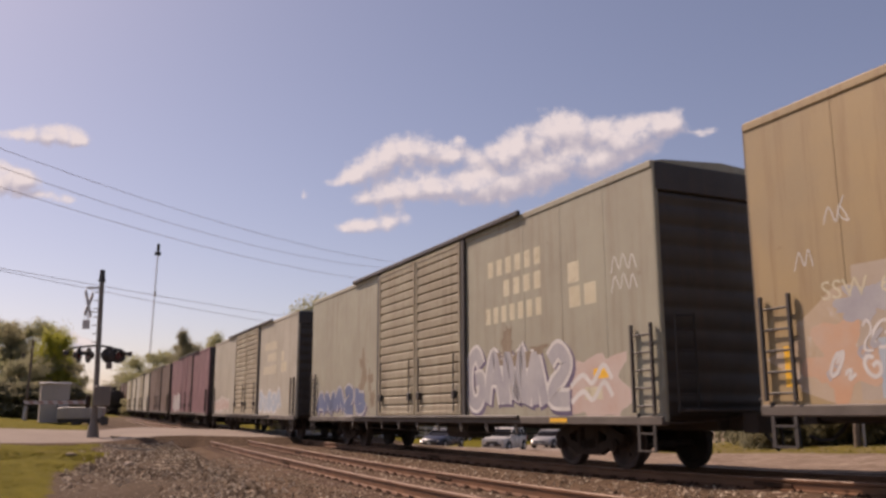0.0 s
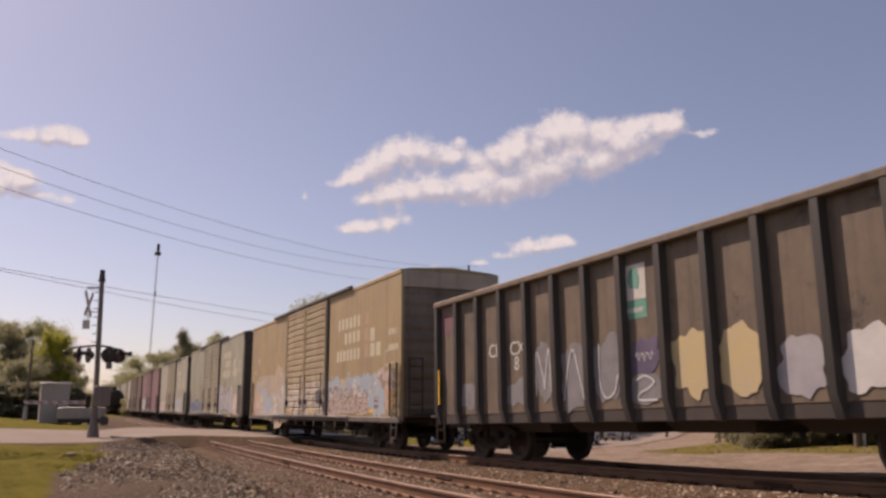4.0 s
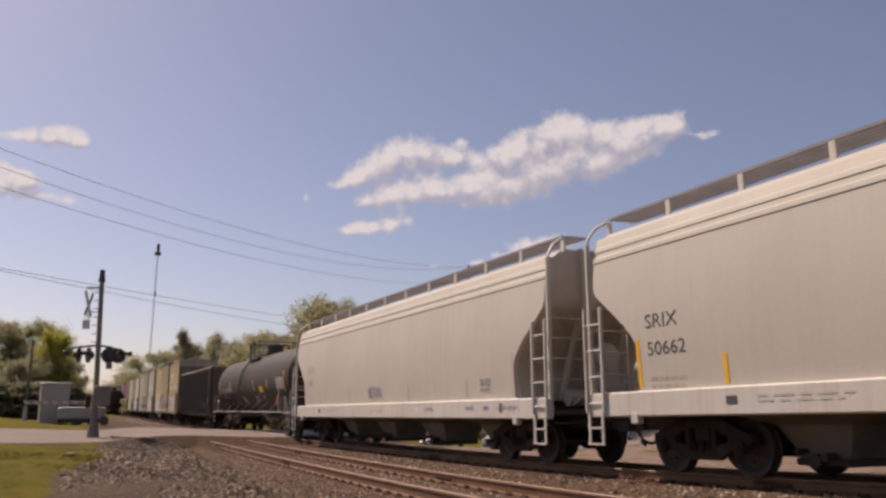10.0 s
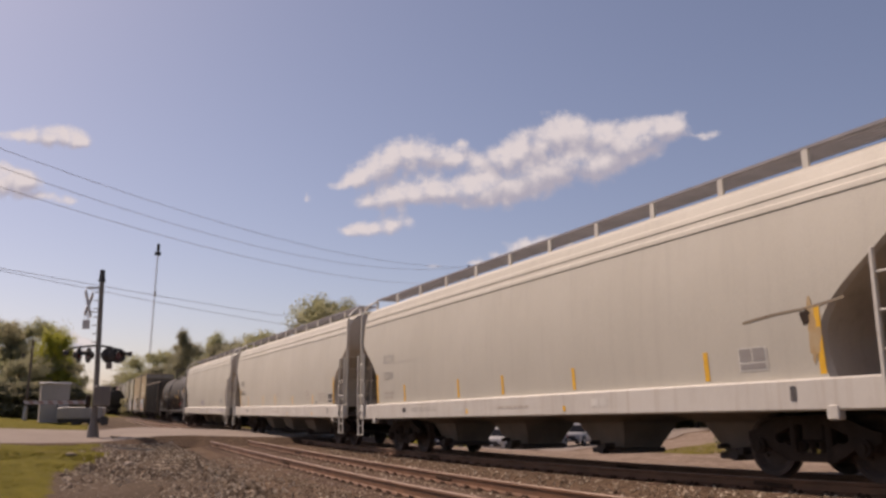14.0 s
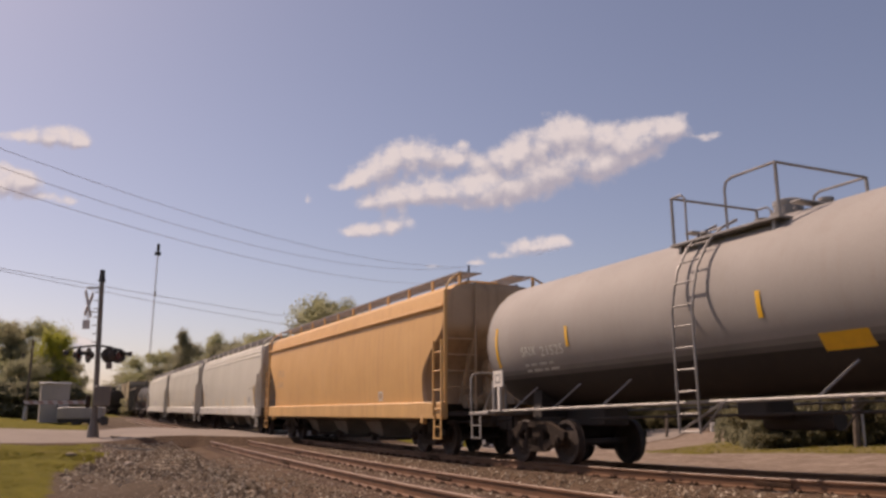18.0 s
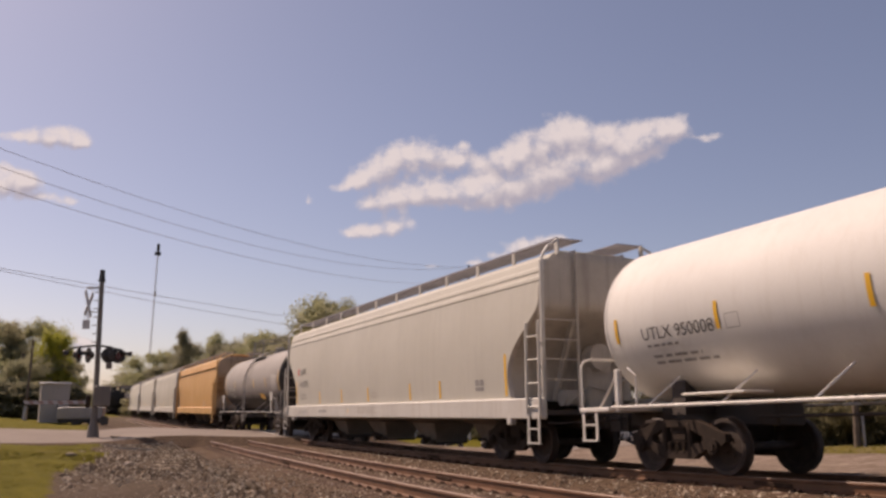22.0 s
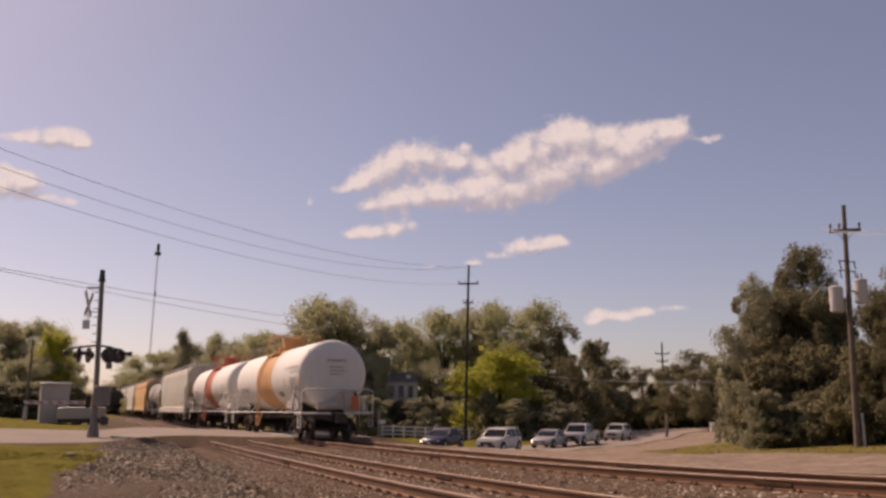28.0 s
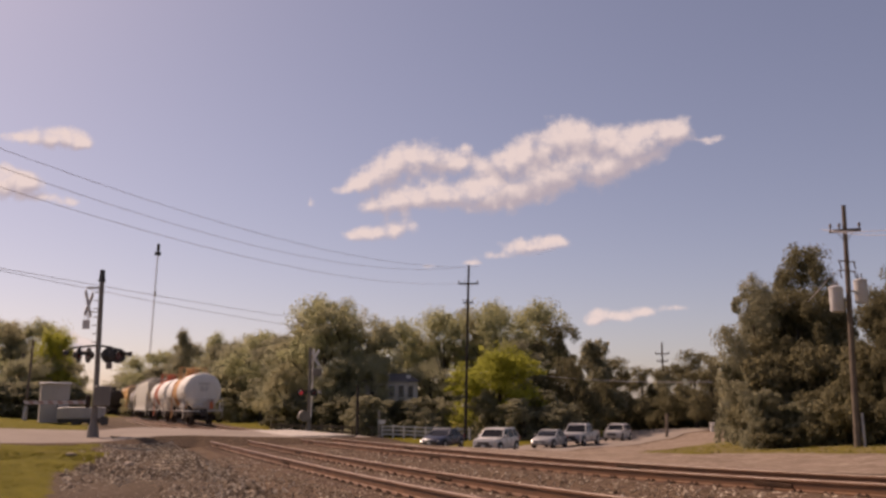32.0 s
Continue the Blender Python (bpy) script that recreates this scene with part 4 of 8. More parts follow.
        for z in (1.3, 1.65, 2.0, 2.35, 2.58):
            sh.rod((-1.35, s * (h + 0.14), z), (-0.95, s * (h + 0.14), z), 0.016, 6)
        part("end_ladder", sh, M["black_steel"], root, "black end ladder")
        part("end_platform", Shape().box(-1.3, 1.3, *sorted((s * h, s * (h + 0.32))), 1.02, 1.07, 0.01), M["box_end"], root)
    wheel = Shape()
    for k in range(16):
        a, b = 2 * math.pi * k / 16, 2 * math.pi * (k + 1) / 16
        wheel.rod((0.7 + 0.25 * math.cos(a), -h - 0.22, 2.2 + 0.25 * math.sin(a)), (0.7 + 0.25 * math.cos(b), -h - 0.22, 2.2 + 0.25 * math.sin(b)), 0.018, 6)
    for k in range(4):
        a = math.pi / 2 * k
        wheel.rod((0.7, -h - 0.1, 2.2), (0.7 + 0.25 * math.cos(a), -h - 0.22, 2.2 + 0.25 * math.sin(a)), 0.014, 5)
    part("brake_wheel", wheel, M["black_steel"], root, "black hand brake wheel")
    add_couplers(root, h, M["under"])
    add_bogies(root, h - half_off)
    return root


def golden_marks(root, tone, up=0.0):
    """Three lines of a faded trade name as plain letter-sized blocks, and the three squares beside them."""
    sd = flat_side(1.556)
    for z, y_left, count in ((3.81, -4.05, 6), (3.31, -4.76, 4), (2.76, -3.92, 7)):
        wide = (-6.36 - y_left) / (count - 0.28)
        for i in range(count):
            y0 = y_left + wide * i
            b = Shape()
            w = wide * 0.6
            pts = [(y0, z), (y0 + w, z), (y0 + w, z + 0.36), (y0, z + 0.36)]
            b.add([sd(y, q + up) for y, q in pts], [(0, 1, 2, 3)])
            part("letter_block", b, tone, root, "faded cream painted block", smooth=0)
    for y, z in ((-7.31, 3.24), (-7.33, 2.77), (-7.84, 2.77)):
        patch(sd, y, y - 0.38, z + up, z + up + 0.4, tone, root, "square_mark", "faded cream painted square")


def hopper_x(z):
    """Half width of the covered hopper's bulging side at a height."""
    t = (z - 1.34) / (3.68 - 1.34)
    if t <= 1:
        return 1.53 + 0.06 * math.sin(math.pi * max(0.0, min(1.0, t)) * 0.85) - 0.05 * max(0, t) ** 2
    u = (z - 3.68) / 0.45
    return 1.507 - 0.09 * u ** 1.3


# how far the hopper side stops short of the end, at heights from the sill up
CUT = ((1.25, 1.32), (1.45, 1.38), (1.75, 1.45), (2.05, 1.40), (2.3, 1.22), (2.55, 0.95), (2.85, 0.55), (3.1, 0.22), (3.25, 0.14), (5.0, 0.14))


def hopper(front, rear, paint, sill_paint, end_paint, label, flutes=True, bays=4):
    L = front - rear
    h = L / 2
    root = thing("covered_hopper", label, "hopper car", "cars of the freight train")
    TRAIN.append((root, (front + rear) / 2, h - 2.25))

    def end_y(z):
        for (za, a), (zb, b) in zip(CUT, CUT[1:]):
            if z <= zb:
                return h - a - (b - a) * (z - za) / (zb - za)
        return h - 0.14

    zs = [1.30 + 0.12 * i for i in range(20)] + [3.70, 3.72, 3.795, 3.815, 3.89, 3.91, 3.985, 4.005, 4.10, 4.16]
    rings = []
    for i, z in enumerate(zs):
        x, e = hopper_x(z), end_y(z)
        if flutes and 3.69 < z < 4.05:
            x += 0.016 if i % 4 in (1, 2) else 0.0
        ch = 0.07
        rings.append([(-x, -e + ch, z), (-x, e - ch, z), (-x + ch, e, z), (x - ch, e, z), (x, e - ch, z), (x, -e + ch, z), (x - ch, -e, z), (-x + ch, -e, z)])
    e = h - 0.2
    for z, x in ((4.30, 1.15), (4.36, 0.5), (4.37, 0.0)):
        x = max(x, 0.02)
        rings.append([(-x, -e + 0.1, z), (-x, e - 0.1, z), (-x + 0.01, e, z), (x - 0.01, e, z), (x, e - 0.1, z), (x, -e + 0.1, z), (x - 0.01, -e, z), (-x + 0.01, -e, z)])
    shell = part("hopper_body", Shape().loft(rings), paint, root, smooth=28)
    shell.data.materials.append(end_paint)
    # faces turned to the ends take the tone with painted shade
    for poly in shell.data.polygons:
        if abs(poly.normal.y) > 0.5:
            poly.material_index = 1
    for s in (-1, 1):
        x0, x1 = sorted((s * 1.5, s * 1.62))
        part("side_sill", Shape().box(x0, x1, -h, h, 0.92, 1.34, 0.025), sill_paint, root, "long pale side sill")
        # running board on the roof, with its uprights
        rb = part("running_board", Shape().box(*sorted((s * 1.06, s * 1.1)), -h + 0.15, h - 0.15, 4.59, 4.635), M["grating"], root, "grey steel grating running board")
        for k in range(6):
            x = s * (0.48 + 0.1 * k)
            part("board_bar", Shape().box(x - 0.028, x + 0.028, -h + 0.15, h - 0.15, 4.605, 4.63), M["grating"], rb, "long grating bar")
        n = 12
        for i in range(n):
            y = -h + 0.17 + (L - 0.34) * i / (n - 1)
            part("upright", Shape().box(*sorted((s * 1.06, s * 1.1)), y - 0.055, y + 0.055, 4.28, 4.6), sill_paint, rb)
        part("edge_lip", Shape().box(*sorted((s * 0.6, s * 0.64)), -h + 0.2, h - 0.2, 4.3, 4.4), M["grating"], rb, "dull hatch coaming")
    if not flutes:
        for s in (-1, 1):
            part("eave", Shape().box(*sorted((s * 1.44, s * 1.585)), -h + 0.16, h - 0.16, 3.70, 3.78, 0.015), paint, root, "projecting eave strip")
    hb = Shape().box(-0.5, 0.5, -h + 1.0, h - 1.0, 4.36, 4.56, 0.03)
    part("roof_hatch", hb, paint, root, "long trough hatch covers")
    span = 0.92 * (L - 3.4) / bays
    for i in range(bays):
        yc = span * (i + 0.5 - bays / 2)
        near_bogie = 0.9 if i in (0, bays - 1) else 1.0
        rings = []
        for z, hx, hy in ((1.32, 1.5, 0.5), (1.02, 1.42, 0.5), (0.92, 1.05, 0.34), (0.78, 0.66, 0.205), (0.5, 0.52, 0.16), (0.32, 0.45, 0.125), (0.25, 0.44, 0.12)):
            hy *= span * (1.0 if z > 0.97 else near_bogie)
            rings.append([(-hx, yc - hy, z), (-hx, yc + hy, z), (hx, yc + hy, z), (hx, yc - hy, z)])
        # the chute's darker tone is painted shade
        b = part("chute", Shape().loft(rings), M["chute"], root, "tapered discharge chute with shade in its colour", smooth=25)
        g = Shape().box(-0.55, 0.55, yc - 0.46, yc + 0.46, 0.2, 0.31, 0.02).rod((-0.68, yc, 0.28), (0.68, yc, 0.28), 0.1, 12)
        g.rod((-0.78, yc - 0.25, 0.34), (-0.55, yc - 0.25, 0.34), 0.06, 8).rod((-0.7, yc + 0.3, 0.4), (-0.45, yc + 0.3, 0.4), 0.04, 8)
        part("outlet_gate", g, M["under"], b, "dark outlet gate")
    for s in (-1, 1):
        part("stub_sill", Shape().box(-0.3, 0.3, *sorted((s * (h - 0.05), s * (h - 3.3))), 0.72, 1.0, 0.03), M["under"], root, "grimy stub sill")
        part("end_deck", Shape().box(-1.5, 1.5, *sorted((s * h, s * (h - 1.9))), 1.004, 1.1), M["under"], root, "grimy end deck")
    for s in (-1, 1):
        for x in (-1, 1):
            part("end_post", Shape().box(*sorted((x * 1.5, x * 1.58)), *sorted((s * (h - 0.1), s * (h - 0.02))), 1.0, 4.12, 0.012).pipe(
                [(x * 1.54, s * (h - 0.06), 4.08), (x * 1.5, s * (h - 0.06), 4.22), (x * 1.36, s * (h - 0.08), 4.42), (x * 1.05, s * (h - 0.15), 4.6)], 0.03, 6), sill_paint, root, "tall pale end post")
            ladder(root, x * 1.65, s * (h - 0.29), 1.0, 2.87, 0.5, 4, sill_paint, label="pale corner ladder")
            step_iron(root, x * 1.65, s * (h - 0.29), sill_paint, 0.44, 1.02)
            sl = Shape().slab([(s * (h - 1.25), 1.32), (s * (h - 1.1), 1.32), (s * (h - 0.35), 2.95), (s * (h - 0.5), 2.95)], "x", *sorted((x * 0.55, x * 0.62)))
            part("end_brace", sl, end_paint, root, "sloping end brace")
            part("bracket", Shape().box(*sorted((x * 1.5, x * 1.63)), *sorted((s * (h - 1.45), s * (h - 1.25))), 0.8, 1.0, 0.02), sill_paint, root, "pale jacking bracket")
        e = Shape()
        for z in (1.7, 2.1, 2.5, 2.9):
            e.rod((-1.5, s * (h - 0.06), z), (-0.7, s * (h - 0.06), z), 0.018, 6)
        e.rod((-0.7, s * (h - 0.06), 1.1), (-0.7, s * (h - 0.06), 4.35), 0.03, 6)
        part("end_grab_iron", e, end_paint, root, "end ladder bars")
    gear = Shape().rod((0.1, -h + 0.75, 2.2), (0.1, -h + 0.4, 2.2), 0.28, 16).box(-0.1, 0.5, -h + 0.6, -h + 0.9, 1.1, 2.3, 0.04).rod((-0.6, -h + 0.9, 1.35), (0.1, -h + 0.9, 1.35), 0.17, 12)
    gear.rod((0.9, -h + 0.7, 1.3), (0.9, -h + 0.7, 1.9), 0.12, 10).pipe([(-0.6, -h + 0.7, 1.2), (-0.2, -h + 0.5, 1.6), (0.3, -h + 0.5, 1.5), (0.9, -h + 0.6, 1.8)], 0.025, 5)
    part("brake_gear", gear, end_paint, root, "dusty brake cylinder and wheel at the end")
    add_couplers(root, h - 0.05, M["under"])
    add_bogies(root, h - 2.25)
    return root


def tank_shell(h, r, zc, y0=None, y1=None, n=48, grow=0.0):
    """Rings of a tank barrel with domed heads, or of a plain band between two places."""
    if y0 is None:
        prof = [(-h + 0.42 * (1 - math.cos(a)), r * math.sin(a) ** 0.9) for a in [math.pi / 2 * k / 9 for k in range(1, 10)]]
        prof[0] = (-h + 0.006, r * 0.16)
        prof += [(-h + 0.42 + (2 * h - 0.84) * k / 10, r) for k in range(1, 10)]
        prof += [(-y, q) for y, q in reversed(prof[:9])]
    else:
        prof = [(y0, r + grow), (y1, r + grow)]
    return [[(q * math.sin(2 * math.pi * k / n), y, zc + q * math.cos(2 * math.pi * k / n)) for k in range(n)] for y, q in prof]


def tank_car(front, rear, paint, trim, label, dome_mat, band=None, band_w=2.6, r=1.40, zc=2.6, frame_over=0.75, belly=None, lad_y=1.02, plat=(1.38, 0.45, -0.72), dome=(0.0, 0.43, 0.5), foot=0.5):
    L = front - rear
    h = L / 2
    root = thing("tank_car", label, "tank car", "cars of the freight train")
    hb = h + frame_over - 0.35
    TRAIN.append((root, (front + rear) / 2, hb - 2.1))
    part("tank_barrel", Shape().loft(tank_shell(h, r, zc)), paint, root, smooth=50)
    for y in (-h + 0.42, h - 0.42):
        part("weld_ring", Shape().loft(tank_shell(h, r, zc, y - 0.02, y + 0.02, grow=0.006), caps=False), paint, root)
    if band:
        part("paint_band", Shape().loft(tank_shell(h, r, zc, -band_w / 2, band_w / 2, grow=0.01), caps=False), band, root, "wide coloured band round the tank", smooth=50)
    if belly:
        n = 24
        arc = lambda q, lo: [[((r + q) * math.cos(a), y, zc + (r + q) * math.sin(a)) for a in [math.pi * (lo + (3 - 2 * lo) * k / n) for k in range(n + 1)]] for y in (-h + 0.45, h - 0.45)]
        # painted shade fades the grey into the belly, itself part paint, part shade
        for q, lo, tone in ((0.003, 1.155, "shade_thin"), (0.0055, 1.178, "shade_mid")):
            part("sooty_band", Shape().loft(arc(q, lo), close=False, caps=False), M[tone], root, "band of painted shade along the tank", smooth=60)
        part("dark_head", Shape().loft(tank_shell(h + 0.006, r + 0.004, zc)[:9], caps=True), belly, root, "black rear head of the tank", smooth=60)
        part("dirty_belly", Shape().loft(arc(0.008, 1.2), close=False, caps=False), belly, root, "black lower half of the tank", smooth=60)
    for a, b in ((-hb, -h + 3.2), (h - 3.2, hb)):
        part("stub_sill", Shape().box(-0.3, 0.3, a, b, 0.75, 1.12, 0.03), M["under"], root, "grimy stub sill")
    for s in (-1, 1):
        y = s * (hb - 2.1)
        sad = Shape()
        pts = [(r * 1.02 * math.sin(a), zc - r * 1.02 * math.cos(a)) for a in [-0.7 + 1.4 * k / 12 for k in range(13)]]
        sad.slab(pts + [(0.95, 0.95), (-0.95, 0.95)], "y", y - 0.16, y + 0.16)
        part("saddle", sad, belly or M["under"], root, "bolster saddle under the tank")
        part("end_deck", Shape().box(-1.5, 1.5, *sorted((s * (h - 0.5), s * hb)), 1.02, 1.1, 0.015), trim, root, "end platform")
        part("end_handrail", Shape().pipe([(-1.46, s * (hb - 0.06), 1.08), (-1.46, s * (hb - 0.06), 1.85), (-1.4, s * (hb - 0.06), 1.96), (-1.26, s * (hb - 0.06), 2.0), (1.26, s * (hb - 0.06), 2.0), (1.4, s * (hb - 0.06), 1.96), (1.46, s * (hb - 0.06), 1.85), (1.46, s * (hb - 0.06), 1.08)], 0.025, 6), trim, root, "bent pipe end handrail")
        for x in (-1.46, 1.46):
            part("corner_handrail", Shape().pipe([(x, s * (h - 1.25), 1.1), (x, s * (h - 1.25), 1.62), (x, s * (h - 1.05), 1.75)], 0.022, 6), trim, root, "short bent pipe handrail")
        for x in (-1, 1):
            part("corner_brace", Shape().box(*sorted((x * 1.36, x * 1.46)), *sorted((s * (h - 0.76), s * (h - 0.64))), 1.0, 1.75, 0.02).pipe([(x * 1.41, s * (h - 0.7), 1.7), (x * 1.41, s * (h - 0.15), 1.1)], 0.025, 5), trim, root)
            step_iron(root, x * 1.47, s * (hb - 0.3), trim, 0.5, 1.1)
    for x in (-1.5, 1.5):
        sh = Shape().rod((x, -h + 0.6, 1.09), (x, h - 0.6, 1.09), 0.026, 6)
        part("side_handrail", sh, trim, root, "long side handrail")
        for k in range(8):
            y = -h + 1.6 + (L - 3.2) * k / 7
            if abs(y) < 0.8:
                continue
            a = math.copysign(r * math.cos(0.78), x)
            part("rail_strut", Shape().box(*sorted((a, x)), y - 0.03, y + 0.03, 1.07, 1.1).pipe([(x, y, 1.1), (a * 1.05, y - 0.3, zc - r * math.sin(0.85) + 0.02)], 0.022, 5), trim, root)
    # ladder up the side and over the shoulder
    for x in (-1, 1):
        lad = part("side_ladder", Shape().pipe([(x * 1.58, lad_y - 0.23, foot), (x * 1.58, lad_y - 0.23, 2.5)] + [(x * (r + 0.14) * math.cos(a), lad_y - 0.23, zc + (r + 0.14) * math.sin(a)) for a in (0.15, 0.4, 0.7, 1.0, 1.25)], 0.025, 6).pipe(
            [(x * 1.58, lad_y + 0.23, foot), (x * 1.58, lad_y + 0.23, 2.5)] + [(x * (r + 0.14) * math.cos(a), lad_y + 0.23, zc + (r + 0.14) * math.sin(a)) for a in (0.15, 0.4, 0.7, 1.0, 1.25)], 0.025, 6), dome_mat, root, "ladder from the step to the top platform")
        part("ladder_brace", Shape().pipe([(x * 1.56, lad_y + 0.2, foot + 0.05), (x * 1.5, lad_y - 0.7, 1.1)], 0.022, 5).pipe([(x * 1.56, lad_y - 0.25, foot + 0.05), (x * 1.5, lad_y - 0.75, 1.12)], 0.022, 5), dome_mat, lad)
        for z in (foot + 0.03, 0.92, 1.26, 1.6, 1.94, 2.28, 2.6):
            part("rung", Shape().rod((x * 1.58, lad_y - 0.23, z), (x * 1.58, lad_y + 0.23, z), 0.016, 6), dome_mat, lad)
        for a in (0.25, 0.5, 0.75, 1.0):
            q = ((r + 0.14) * math.cos(a) * x, zc + (r + 0.14) * math.sin(a))
            part("rung", Shape().rod((q[0], lad_y - 0.23, q[1]), (q[0], lad_y + 0.23, q[1]), 0.016, 6), dome_mat, lad)
    top = zc + r
    deck, zr = top - 0.27, top + 0.6
    pf, pm, pr = plat
    for x in (-1, 1):
        part("top_platform", Shape().box(*sorted((x * 0.66, x * 1.06)), pr - 0.05, pf + 0.05, deck, deck + 0.045, 0.01), dome_mat, root, "grated top platform")
        part("platform_bracket", Shape().box(*sorted((x * 0.7, x * 1.0)), pr + 0.1, pr + 0.16, deck - 0.2, deck, 0.005).box(*sorted((x * 0.7, x * 1.0)), pf - 0.16, pf - 0.1, deck - 0.2, deck, 0.005), dome_mat, root)
        part("platform_railing", Shape().pipe([(x, pm, deck), (x, pm, zr - 0.16), (x, pm - 0.04, zr - 0.05), (x, pm - 0.16, zr), (x, pr, zr)], 0.024, 6), dome_mat, root, "bent pipe railing of the top platform")
        for y in (pf, pr):
            part("railing_post", Shape().rod((x, y, deck), (x, y, zr), 0.03, 6), dome_mat, root)
        part("front_railing", Shape().pipe([(x, pf, zr), (x, pf - 0.25, zr), (x, pf - 0.33, zr - 0.08), (x, pf - 0.33, deck)], 0.02, 6), dome_mat, root, "short bent pipe railing")
    for y in (pf, pr):
        part("cross_rail", Shape().rod((-1, y, zr), (1, y, zr), 0.022, 6), dome_mat, root)
        part("platform_end", Shape().box(-0.66, 0.66, y - 0.1, y + 0.1, top + 0.01, top + 0.05, 0.01), dome_mat, root)
    dy, dr, dh = dome
    shell = Shape().loft([[(q * math.cos(2 * math.pi * k / 24), dy + q * math.sin(2 * math.pi * k / 24), z) for k in range(24)] for z, q in ((top - 0.1, dr * 0.95), (top + dh - 0.1, dr * 0.95), (top + dh - 0.09, dr), (top + dh - 0.02, dr), (top + dh, dr * 0.85))])
    dm = part("manway_dome", shell, dome_mat, root, "round manway housing")
    part("valve", Shape().rod((0.1, dy + 0.1, top + dh - 0.01), (0.1, dy + 0.1, top + dh + 0.06), 0.1, 10), dome_mat, dm)
    flange = Shape().rod((0, dy, top - 0.05), (0, dy, top + 0.06), dr * 1.25, 24)
    for k in range(12):
        q = 2 * math.pi * k / 12
        flange.rod((dr * 1.12 * math.cos(q), dy + dr * 1.12 * math.sin(q), top + 0.05), (dr * 1.12 * math.cos(q), dy + dr * 1.12 * math.sin(q), top + 0.11), 0.025, 6)
    part("flange", flange, dome_mat, dm, "bolted flange ring")
    for y, z in ((dy - 0.62, 0.16), (dy + 0.68, 0.12)):
        part("relief_valve", Shape().rod((0.12, y, top - 0.05), (0.12, y, top + z), 0.085, 10).rod((0.12, y, top + z - 0.03), (0.12, y, top + z + 0.02), 0.12, 10), dome_mat, root, "small safety valve")
    part("brake_rigging", Shape().rod((0.5, -1.0, 0.8), (0.5, 0.4, 0.8), 0.16, 12).pipe([(-0.5, -h + 3, 0.9), (-0.5, h - 3, 0.9)], 0.025, 5).box(-0.3, 0.3, -0.35, 0.35, 0.82, 1.18, 0.05), M["under"], root, "dark valve and brake pipe under the tank")
    add_couplers(root, hb - 0.05, M["under"])
    add_bogies(root, hb - 2.1)
    return root


def placard_bracket(root, y, mat, z=1.55, spots=(-0.62, 0.08, 0.5), face=None):
    """A bracket with diamond placards near a tank's end."""
    b = part("placard_bracket", Shape().box(-1.52, -1.46, y - 0.06, y + 0.06, 1.1, 2.0, 0.01).pipe([(-1.49, y, 2.0), (-1.49, y, 2.12), (-1.49, y - 0.12, 2.16), (-1.49, y - 0.2, 2.06)], 0.02, 5), mat, root)
    for dy in spots:
        q = [(y + dy - 0.21, z), (y + dy, z - 0.21), (y + dy + 0.21, z), (y + dy, z + 0.21)]
        part("placard", Shape().slab(q, "x", -1.57, -1.555), face or M["white_steel"], b, "diamond placard")
        q = [(y + dy - 0.165, z), (y + dy, z - 0.165), (y + dy + 0.165, z), (y + dy, z + 0.165)]
        o = Shape()
        for i in range(4):
            a, c = Vector(q[i]), Vector(q[(i + 1) % 4])
            o.add([(-1.574, *a), (-1.574, *c), (-1.574, *(c * 0.93 + Vector((y + dy, z)) * 0.07)), (-1.574, *(a * 0.93 + Vector((y + dy, z)) * 0.07))], [(0, 1, 2, 3)])
        o.add([(-1.574, y + dy - 0.07, z - 0.02), (-1.574, y + dy + 0.07, z - 0.02), (-1.574, y + dy + 0.07, z + 0.06), (-1.574, y + dy - 0.07, z + 0.06)], [(0, 1, 2, 3)])
        part("placard_border", o, M["letter_black"], b, "black placard outline and mark", smooth=0)


